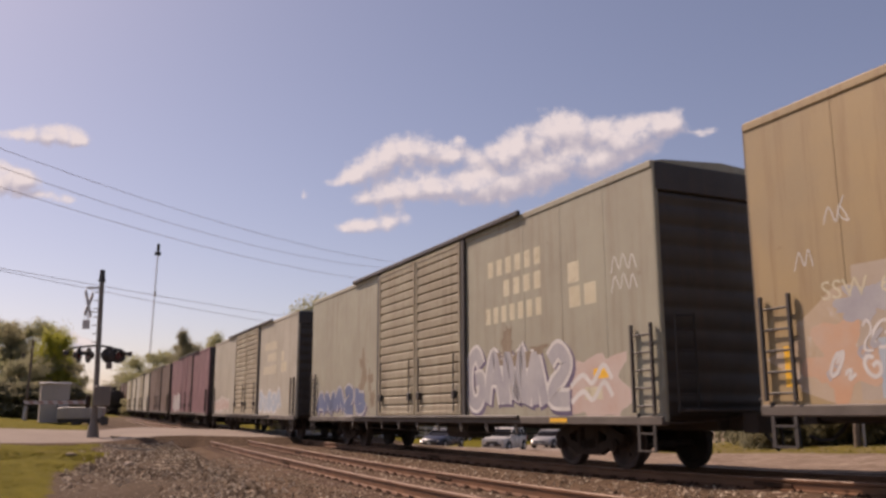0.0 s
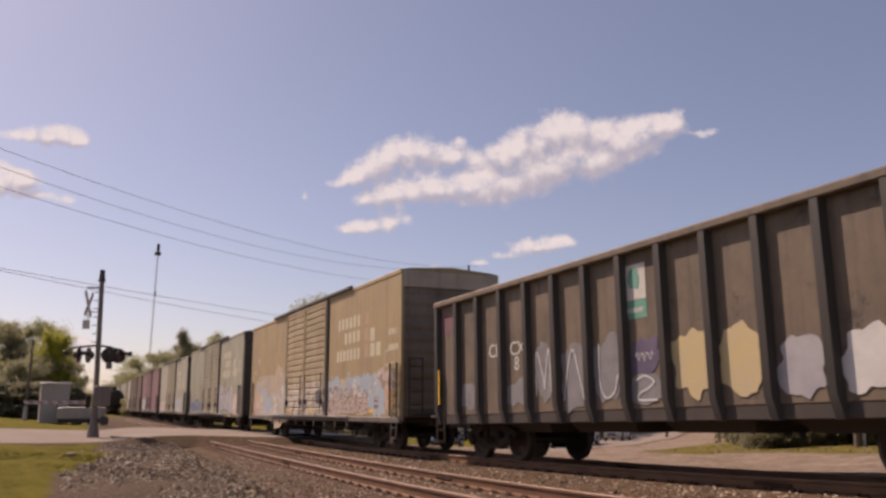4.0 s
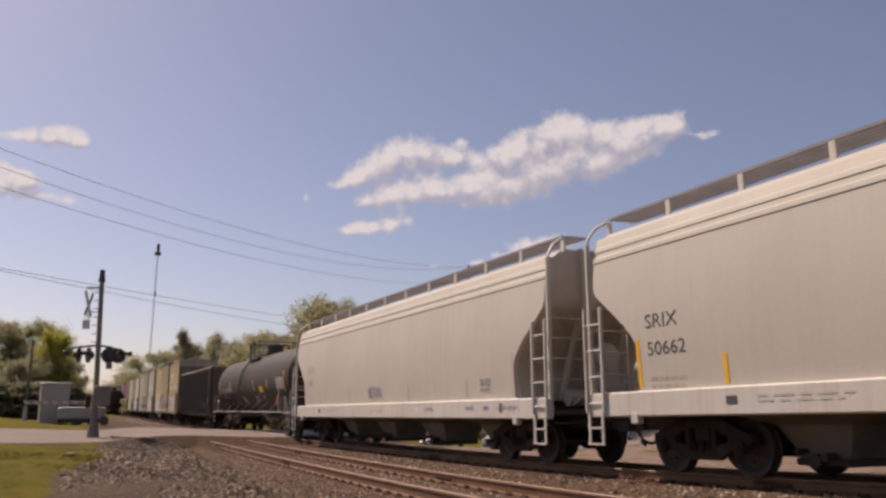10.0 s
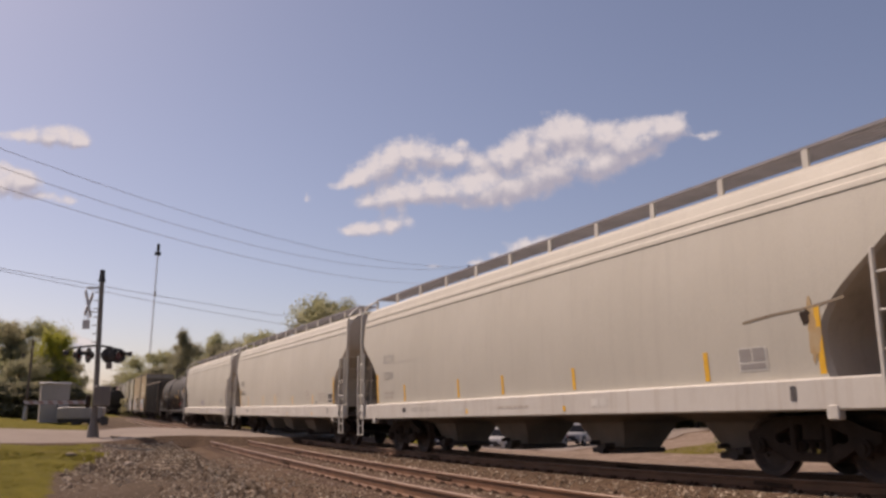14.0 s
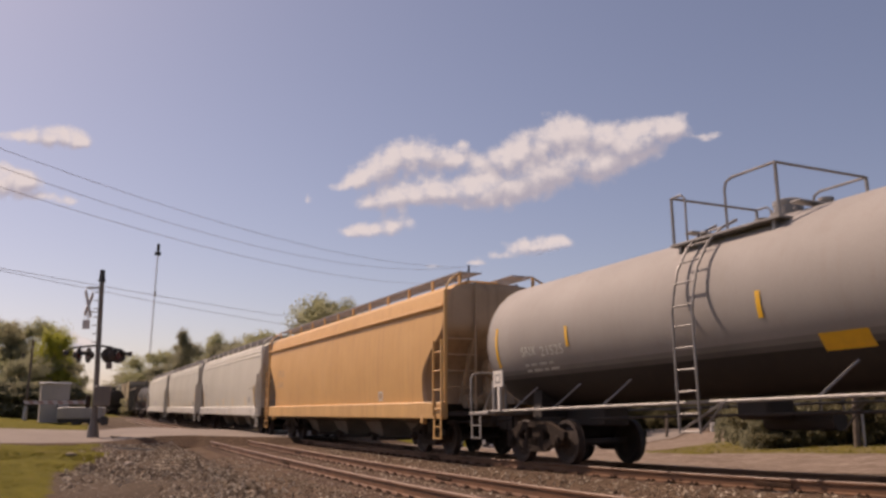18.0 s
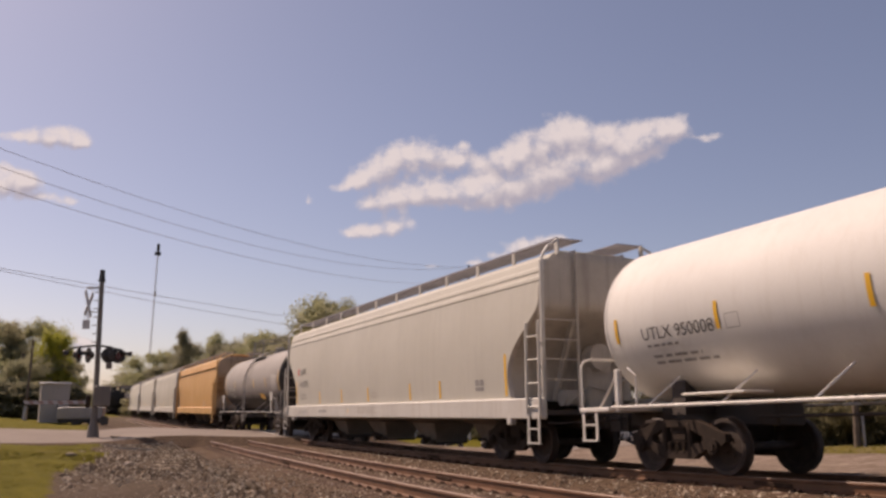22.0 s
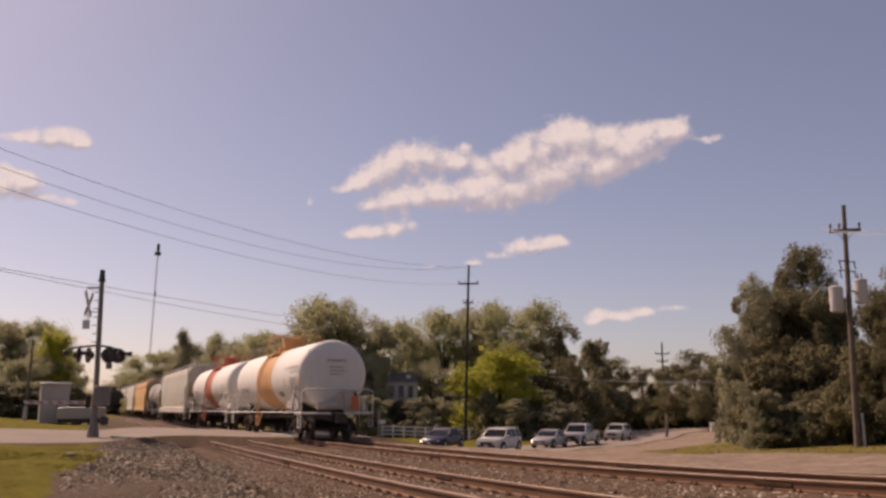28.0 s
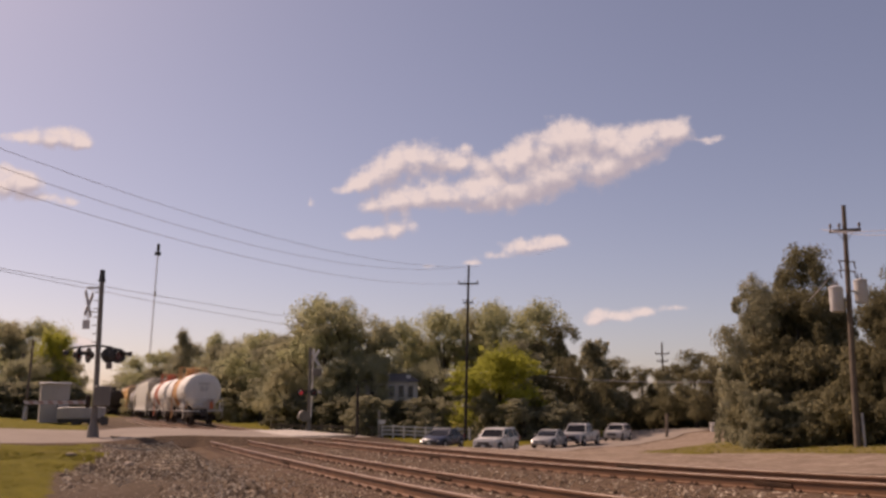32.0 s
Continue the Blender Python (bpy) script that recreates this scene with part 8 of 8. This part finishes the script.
def rock(x, y, size, seed):
    """A broken lump of pale concrete."""
    rng = random.Random(seed)
    rings = []
    for z, q in ((-0.3, 0.8), (0.1, 1.0), (0.4, 0.85), (0.6, 0.5)):
        rings.append([(q * size * rng.uniform(0.75, 1.2) * math.cos(a), q * size * 0.7 * rng.uniform(0.75, 1.2) * math.sin(a), z * size * 0.7) for a in [2 * math.pi * k / 9 for k in range(9)]])
    ob = part("rock", Shape().loft(rings), M["stone"], smooth=0, at=pose(x, y, ground_z(x, y), 0, 0, seed * 40))
    tagged(ob, "broken pale lump of concrete lying on the verge", "rock", "lumps on the verge")


for k, (x, y, size) in enumerate(((0.04, 23.4, 0.15), (1.21, 20.2, 0.16), (0.3, 25.0, 0.08))):
    rock(x, y, size, k + 1)
fence()
weathered_fence()
house()
sign_post()
roadside_cabinet()


# ---- vehicles ----
def car_paint(name, c, rough=0.3):
    return surface(name, c, tuple(k * 0.92 for k in c), 0.7, rough, metal=0.0, bump=0.0)


PAINT = {"white": car_paint("white car paint", (0.50, 0.48, 0.45)), "navy": car_paint("dark blue car paint", (0.025, 0.03, 0.055)), "silver": car_paint("silver car paint", (0.27, 0.265, 0.26)),
         "slate": car_paint("pale grey car paint", (0.36, 0.35, 0.345)), "offwhite": car_paint("off-white car paint", (0.42, 0.40, 0.38))}
M["glass"] = surface("tinted car glass", (0.012, 0.012, 0.014), (0.018, 0.018, 0.02), 1.0, 0.16, bump=0.0)
M["glass"].node_tree.nodes["Principled BSDF"].inputs["Specular IOR Level"].default_value = 0.15
M["tyre"] = surface("black rubber", (0.02, 0.02, 0.02), (0.03, 0.028, 0.026), 5.0, 0.85)
M["rim"] = surface("alloy rim", (0.4, 0.4, 0.4), (0.3, 0.3, 0.3), 5.0, 0.35, metal=0.8)
M["chrome"] = surface("dull chrome", (0.5, 0.5, 0.5), (0.4, 0.4, 0.4), 5.0, 0.2, metal=1.0)
M["headlight"] = glow("lit headlamp", (1.0, 0.95, 0.85), 2.5)
M["lamp_off"] = surface("clear headlamp", (0.5, 0.5, 0.5), (0.4, 0.4, 0.4), 5.0, 0.15)
M["tail"] = surface("red tail lamp", (0.3, 0.02, 0.02), (0.25, 0.02, 0.02), 5.0, 0.25)
M["plate"] = surface("pale number plate", (0.5, 0.5, 0.48), (0.45, 0.45, 0.43), 5.0, 0.5)

# along the car from the nose (+y): y, half width, sill height, belt height
LOWER = {"sedan": ((2.35, 0.62, 0.34, 0.62), (2.25, 0.78, 0.26, 0.74), (1.6, 0.88, 0.24, 0.86), (0.9, 0.91, 0.22, 0.94), (0.0, 0.91, 0.22, 0.95), (-1.3, 0.91, 0.22, 0.98), (-2.0, 0.87, 0.26, 1.0), (-2.4, 0.72, 0.36, 0.92)),
         "suv": ((2.3, 0.66, 0.42, 0.82), (2.22, 0.84, 0.32, 0.98), (1.5, 0.93, 0.28, 1.06), (0.8, 0.95, 0.27, 1.1), (0.0, 0.95, 0.27, 1.1), (-1.4, 0.95, 0.27, 1.12), (-2.1, 0.92, 0.32, 1.14), (-2.35, 0.82, 0.42, 1.08)),
         "pickup": ((2.85, 0.72, 0.48, 0.92), (2.75, 0.9, 0.4, 1.08), (2.0, 0.98, 0.36, 1.14), (1.2, 1.0, 0.34, 1.16), (0.0, 1.0, 0.34, 1.16), (-1.6, 1.0, 0.34, 1.18), (-2.6, 1.0, 0.4, 1.2), (-2.9, 0.95, 0.5, 1.18))}
UPPER = {"sedan": ((0.95, 0.95, 0.84, 0.78), (0.2, 0.72, 1.4, 0.62), (-0.9, 0.72, 1.42, 0.6), (-1.75, 0.98, 0.84, 0.76)),
         "suv": ((0.95, 1.08, 0.9, 0.84), (0.3, 0.76, 1.66, 0.7), (-1.7, 0.74, 1.68, 0.68), (-2.25, 1.1, 0.86, 0.8)),
         "pickup": ((1.25, 1.15, 0.92, 0.88), (0.65, 0.78, 1.82, 0.74), (-0.7, 0.78, 1.84, 0.72), (-1.0, 1.17, 0.9, 0.86))}


def vehicle(kind, paint, label, x, y, heading, lit):
    root = thing({"sedan": "sedan", "suv": "sport_utility_vehicle", "pickup": "pickup_truck"}[kind], label, "car" if kind != "pickup" else "pickup truck", "vehicles waiting at the crossing", at=pose(x, y, road_z(x, y), 0, 0, heading))
    low = LOWER[kind]
    rings = []
    for yy, w, z0, z1 in low:
        rings.append([(-w * 0.92, yy, z0), (-w, yy, z0 + 0.12), (-w, yy, (z0 + z1) / 2 + 0.1), (-w * 0.95, yy, z1 - 0.05), (-w * 0.84, yy, z1), (w * 0.84, yy, z1), (w * 0.95, yy, z1 - 0.05), (w, yy, (z0 + z1) / 2 + 0.1), (w, yy, z0 + 0.12), (w * 0.92, yy, z0)])
    part("body", Shape().loft(rings), PAINT[paint], root, smooth=40)
    up = UPPER[kind]
    f0, f1, r1, r0 = up
    zb = low[3][3] - 0.06
    wb = low[4][1] * 0.93
    wt = f1[1]
    zt = f1[2]
    cab = [(-wb, f0[0], zb), (wb, f0[0], zb), (wb, r0[0], zb), (-wb, r0[0], zb)]
    top = [(-wt, f1[0], zt), (wt, f1[0], zt), (wt, r1[0], r1[2]), (-wt, r1[0], r1[2])]
    mid = [tuple(a[i] + (b[i] - a[i]) * 0.9 for i in range(3)) for a, b in zip(cab, top)]
    part("greenhouse", Shape().loft([cab, mid]), M["glass"], root, "dark tinted windows")
    part("roof", Shape().loft([mid, [(p[0] * 0.97, p[1] * 0.97, zt + 0.035) for p in top], [(p[0] * 0.8, p[1] * 0.85, zt + 0.06) for p in top]]), PAINT[paint], root)
    for s in (-1, 1):
        for t in (0.0, 0.36, 0.68, 1.0):
            ya, yb = f0[0] + (r0[0] - f0[0]) * t, f1[0] + (r1[0] - f1[0]) * t
            part("pillar", Shape().rod((s * wb * 1.0, ya, zb), (s * wt * 1.0, yb, zt - 0.02), 0.045, 6), PAINT[paint], root)
        for t in (0.1, 0.55):
            yy = f0[0] + (r0[0] - f0[0]) * t - 0.35
            part("door_handle", Shape().box(*sorted((s * low[4][1], s * (low[4][1] + 0.03))), yy - 0.1, yy + 0.1, zb - 0.14, zb - 0.1, 0.008), M["chrome"], root)
        part("mirror", Shape().box(*sorted((s * (wb + 0.02), s * (wb + 0.24))), f0[0] - 0.35, f0[0] - 0.2, zb + 0.02, zb + 0.2, 0.03), PAINT[paint], root)
        n = low[1]
        part("headlight", Shape().box(*sorted((s * n[1] * 0.45, s * n[1] * 0.97)), n[0] - 0.06, n[0] + 0.07, n[3] - 0.24, n[3] - 0.09, 0.03), M["headlight"] if lit >= 2 or (lit and s > 0) else M["lamp_off"], root, "lit headlight" if lit >= 2 or (lit and s > 0) else "clear headlight")
        q = low[-2]
        part("tail_light", Shape().box(*sorted((s * q[1] * 0.6, s * q[1] * 1.0)), q[0] - 0.22, q[0] - 0.05, q[3] - 0.3, q[3] - 0.08, 0.03), M["tail"], root, "red tail light")
    nz = low[0]
    part("grille", Shape().box(-nz[1] * 0.7, nz[1] * 0.7, nz[0] - 0.04, nz[0] + 0.05, nz[3] - (0.24 if kind == "sedan" else 0.34), nz[3] - 0.03, 0.02), M["black_steel"], root, "black grille")
    part("bumper", Shape().box(-nz[1] * 1.05, nz[1] * 1.05, nz[0] - 0.08, nz[0] + 0.06, nz[2], nz[2] + 0.18, 0.04), M["black_steel"] if paint in ("navy", "slate", "white") else PAINT[paint], root)
    part("number_plate", Shape().box(-0.15, 0.15, nz[0] + 0.06, nz[0] + 0.075, nz[2] + 0.03, nz[2] + 0.17, 0.004), M["plate"], root, "pale blank number plate")
    if kind == "pickup":
        part("load_bed", Shape().box(-0.88, 0.88, -2.75, -1.15, 1.05, 1.19).box(-0.95, -0.88, -2.8, -1.1, 1.0, 1.26).box(0.88, 0.95, -2.8, -1.1, 1.0, 1.26), PAINT[paint], root)
    rad = 0.34 if kind == "sedan" else 0.38 if kind == "suv" else 0.42
    w = low[4][1]
    for yy in (low[2][0] - 0.12, low[-2][0] + 0.55):
        for s in (-1, 1):
            a, b = sorted((s * (w - 0.2), s * (w + 0.02)))
            t = part("wheel", Shape().rod((a, yy, rad), (b, yy, rad), rad, 22), M["tyre"], root, "black tyre")
            part("rim", Shape().rod((s * (w + 0.01), yy, rad), (s * (w + 0.035), yy, rad), rad * 0.62, 16, rad * 0.5), M["rim"], t, "alloy rim")
            part("wheel_arch", Shape().pipe([(s * (w - 0.02), yy + (rad + 0.05) * math.cos(math.pi * k / 10), rad + (rad + 0.05) * math.sin(math.pi * k / 10)) for k in range(11)], 0.045, 6), M["black_steel"], root)
    return root


HEAD = 130.0
vehicle("sedan", "navy", "dark blue sedan with a lit headlight, waiting on the road", 26.15, 60.9, HEAD + 1, 1)
SUV = vehicle("suv", "white", "white sport utility vehicle waiting on the road", 28.75, 56.2, HEAD, 0)
vehicle("sedan", "silver", "silver sedan with lit headlights, waiting on the road", 36.5, 62.6, HEAD, 1)
vehicle("pickup", "slate", "pale grey pickup truck waiting on the road", 41.2, 65.4, HEAD, 1)
vehicle("suv", "offwhite", "off-white van-like wagon parked beside the road", 52.4, 75.9, HEAD, 0)

# ---- a dark tank car standing on the siding far off ----
parked = tank_car(160.0, 146.0, M["tank_black"], M["under"], "dark tank car standing on the siding far off", M["black_steel"])
TRAIN.pop()
del WHEELS[-4:]
parked.matrix_basis = pose(*near_track(153.0))


# ---- clouds ----
def cloud_material():
    m, n, l, p = node_mat("sunlit cloud")

    def blend(a, k, b):
        x = n.new("ShaderNodeMath")
        x.operation = "MULTIPLY_ADD"
        l.new(a, x.inputs[0])
        x.inputs[1].default_value = k
        l.new(b, x.inputs[2])
        return x.outputs[0]

    at = n.new("ShaderNodeAttribute")
    at.attribute_name = "body"
    sun_side = n.new("ShaderNodeAttribute")
    sun_side.attribute_name = "sunward"
    co = n.new("ShaderNodeTexCoord").outputs["Object"]
    big, fine, grain = noise_node(n, l, co, 0.009, 4, 0.55), noise_node(n, l, co, 0.026, 4, 0.55), noise_node(n, l, co, 0.08, 3, 0.5)
    warp = n.new("ShaderNodeMix")
    warp.data_type = "VECTOR"
    warp.inputs[0].default_value = 0.04
    wob = n.new("ShaderNodeTexNoise")
    wob.inputs["Scale"].default_value = 0.03
    l.new(co, wob.inputs["Vector"])
    scl = n.new("ShaderNodeVectorMath")
    scl.operation = "SCALE"
    scl.inputs["Scale"].default_value = 900.0
    l.new(wob.outputs["Color"], scl.inputs[0])
    l.new(co, warp.inputs[4])
    l.new(scl.outputs[0], warp.inputs[5])
    vor = n.new("ShaderNodeTexVoronoi")
    vor.feature = "SMOOTH_F1"
    vor.inputs["Scale"].default_value = 0.018
    vor.inputs["Smoothness"].default_value = 0.7
    l.new(warp.outputs[1], vor.inputs["Vector"])
    billow = vor.outputs["Distance"]
    thick = blend(grain, 0.25, blend(fine, 0.75, blend(big, 1.3, blend(billow, -0.42, at.outputs["Fac"]))))
    mr = n.new("ShaderNodeMapRange")
    mr.interpolation_type = "SMOOTHSTEP"
    mr.inputs["From Min"].default_value, mr.inputs["From Max"].default_value, mr.inputs["To Max"].default_value = 0.74, 1.55, 0.95
    l.new(thick, mr.inputs["Value"])
    tone = blend(billow, -0.45, blend(fine, 0.35, blend(big, 0.35, sun_side.outputs["Fac"])))
    col = ramp_node(n, l, tone, [(0.12, (0.37, 0.40, 0.48)), (0.30, (0.48, 0.51, 0.56)), (0.52, (0.64, 0.665, 0.68))])
    em = n.new("ShaderNodeEmission")
    l.new(col, em.inputs["Color"])
    em.inputs["Strength"].default_value = 0.92
    tr = n.new("ShaderNodeBsdfTransparent")
    mx = n.new("ShaderNodeMixShader")
    l.new(mr.outputs[0], mx.inputs[0])
    l.new(tr.outputs[0], mx.inputs[1])
    l.new(em.outputs[0], mx.inputs[2])
    l.new(mx.outputs[0], n["Material Output"].inputs["Surface"])
    return m


CLOUD_MAT = cloud_material()
MOVERS = []


def creep(d):
    """The white vehicle's pose d metres along its lane."""
    x, y = 28.6 - 0.77 * d, 56.3 - 0.63 * d
    return pose(x, y, road_z(x, y), 0, 0, HEAD)


MOVERS.append((SUV, [(0.0, creep(-1.0)), (12.0, creep(-0.95)), (24.0, creep(-0.85)), (27.5, creep(-0.1)), (32.0, creep(0.5))]))


def cloud(box, puffs, drift, label, away=3000.0):
    """A far bank of cloud over part of the sky; puffs: centre and radii, in thousandths of a radian from the view's axis."""
    x0, x1, y0, y1 = box
    n, k = 90, 60
    v, f, body = [], [], []
    mid = ((x0 + x1) / 2, (y0 + y1) / 2)
    sunward = []

    def thick(a, b):
        return sum(math.exp(-1.1 * (((a - px) / rx) ** 2 + ((b - py) / ry) ** 2)) for px, py, rx, ry in puffs)

    for j in range(k + 1):
        for i in range(n + 1):
            a, b = x0 + (x1 - x0) * i / n, y0 + (y1 - y0) * j / k
            v.append(((a - mid[0]) * away / 1000, (b - mid[1]) * away / 1000, 0))
            rim = min(i, n - i, j, k - j) / 8.0
            here, above = thick(a, b), thick(a - 4, b + 11)
            body.append(0.8 * min(1.15, here) - 0.42 - max(0.0, 1 - rim) - max(0.0, 0.5 - 1.5 * here))
            sunward.append(0.16 + 0.42 * max(-0.6, min(0.8, here - above)))
    for j in range(k):
        for i in range(n):
            f.append((j * (n + 1) + i, j * (n + 1) + i + 1, (j + 1) * (n + 1) + i + 1, (j + 1) * (n + 1) + i))
    me = bpy.data.meshes.new("cloud")
    me.from_pydata(v, [], f)
    me.attributes.new("body", "FLOAT", "POINT").data.foreach_set("value", body)
    me.attributes.new("sunward", "FLOAT", "POINT").data.foreach_set("value", sunward)
    me.materials.append(CLOUD_MAT)
    ob = tagged(new("cloud", me), label, "cloud", "clouds in the sky", "structure")
    rot = VIEW.to_3x3().to_4x4()

    def place(dx, dy):
        return Matrix.Translation(VIEW @ Vector(((mid[0] + dx) * away / 1000, (mid[1] + dy) * away / 1000, -away))) @ rot

    MOVERS.append((ob, [(0.0, place(0, 0)), (16.0, place(drift[0] / 2, drift[1] / 2)), (32.0, place(*drift))]))
    ob.matrix_basis = place(0, 0)


def puff(*rows):
    return [((u - 784) / 1.5, (441 - w) / 1.5, a / 1.5, b / 1.5) for u, w, a, b in rows]


cloud((-260, 400, -60, 230), puff((590, 324, 24, 8), (622, 313, 34, 16), (660, 296, 42, 26), (700, 272, 44, 32), (748, 264, 46, 27), (790, 276, 40, 17), (872, 276, 46, 20), (915, 258, 44, 27), (955, 236, 46, 32), (994, 224, 42, 33), (1032, 230, 40, 25), (1075, 240, 44, 28), (1118, 234, 46, 28), (1160, 224, 42, 26), (1185, 216, 30, 22), (1236, 236, 24, 8), (1262, 230, 16, 6), (815, 248, 14, 11),
                                  (650, 352, 34, 16), (690, 344, 38, 18), (735, 334, 44, 22), (785, 336, 50, 26), (830, 330, 50, 30), (876, 330, 50, 36), (920, 316, 50, 34), (966, 298, 50, 33), (1012, 284, 48, 32), (1052, 292, 42, 30), (1090, 272, 44, 28), (1130, 256, 36, 20),
                                  (612, 403, 26, 12), (650, 401, 36, 16), (698, 390, 36, 18), (540, 346, 11, 12)), (8, -9), "bank of white fair-weather cloud")
cloud((-160, 280, -100, 60), puff((975, 431, 40, 17), (935, 438, 44, 14), (890, 454, 36, 8), (855, 466, 24, 5), (775, 472, 16, 6), (1004, 430, 22, 12)), (-10, 0), "thin streak of white cloud", 3100.0)
cloud((110, 400, -160, 0), puff((1066, 556, 24, 12), (1100, 562, 30, 10), (1146, 552, 34, 10), (1195, 545, 28, 7), (1050, 570, 22, 9)), (0, 0), "low streak of pale cloud", 3200.0)
cloud((-680, -330, -20, 210), puff((80, 236, 40, 20), (112, 242, 44, 20), (138, 250, 26, 12), (24, 238, 36, 11), (18, 308, 38, 26), (0, 326, 54, 30), (44, 322, 24, 14), (70, 345, 34, 9), (120, 354, 22, 8)), (4, -3), "small white clouds over the trees", 3300.0)
cloud((-520, -330, -190, -20), puff((130, 598, 30, 13), (150, 610, 26, 10)), (0, 0), "small pale cloud low over the trees", 3400.0)


def ray_point(u, w, r):
    """A point at distance r along a bearing of the view, from thousandths of the picture."""
    d = VIEW.to_3x3() @ Vector(((u - 784) / 1500, (441 - w) / 1500, -1))
    d = d / math.hypot(d.x, d.y)
    return EYE + d * r


TOP2 = Vector((35.35, 75.85, 15.2))
for i, (u, w, sag, off) in enumerate(((-120, 218, 1.6, 0.85), (-120, 252, 1.85, -0.3), (-120, 292, 1.4, -0.85))):
    wire(ray_point(u, w, 36), TOP2 + Vector((off, -off * 0.4, 0.0 if i < 2 else -1.7)), sag, 0.013)
for u, w, u2, w2, sag in ((-80, 462, 540, 580, 0.25), (-80, 460, 540, 565, 0.15)):
    wire(ray_point(u, w, 60), ray_point(u2, w2, 112), sag, 0.022)
for u, w in ((1640, 395), (1640, 410)):
    wire(Vector((29.6, 26.9, ground_z(30.1, 26.4) + 9.3)), ray_point(u, w, 36), 0.2, 0.014)
wire(Vector((29.8, 26.6, 7.2)), ray_point(1330, 606, 80), 0.6, 0.02)
wire(ray_point(960, 665, 100), ray_point(1260, 676, 95), 0.3, 0.03)


# ---- what moves ----
def run(t):
    """Metres that the train has gone at t seconds."""
    return 8.2 * t + 0.03 * max(0.0, t - 21.0) ** 2


def car_pose(s, half):
    a, b = far_track(s - half), far_track(s + half)
    d = (b - a).normalized()
    r = d.cross(Vector((0, 0, 1))).normalized()
    u = r.cross(d)
    m = Matrix((r, d, u)).transposed().to_4x4()
    m.translation = (a + b) / 2
    return m


def motions():
    for root, centre, half in TRAIN:
        walk(root, [(k * 0.8, car_pose(centre + run(k * 0.8), half)) for k in range(41)])
    where = {root: centre for root, centre, half in TRAIN}
    for root, w, dy in WHEELS:
        t0 = max(0.0, (-12 - where[root]) / 8.2)
        t1 = min(32.0, (62 - where[root]) / 8.2)
        if t1 <= t0 + 0.1:
            continue
        f0, f1 = round(t0 * FPS), round(t1 * FPS)
        rows = [(0.0, pose(0, dy, WHEEL_R))] if f0 > 0 else []
        rows += [(f / FPS, pose(0, dy, WHEEL_R, -math.degrees(run(f / FPS) - run(f0 / FPS)) / WHEEL_R)) for f in range(f0, f1 + 1, 2)]
        if rows[-1][0] < 31.95:
            rows.append((32.0, rows[-1][1]))
        walk(w, rows)
    for th, rows in MOVERS:
        walk(th, rows)


motions()
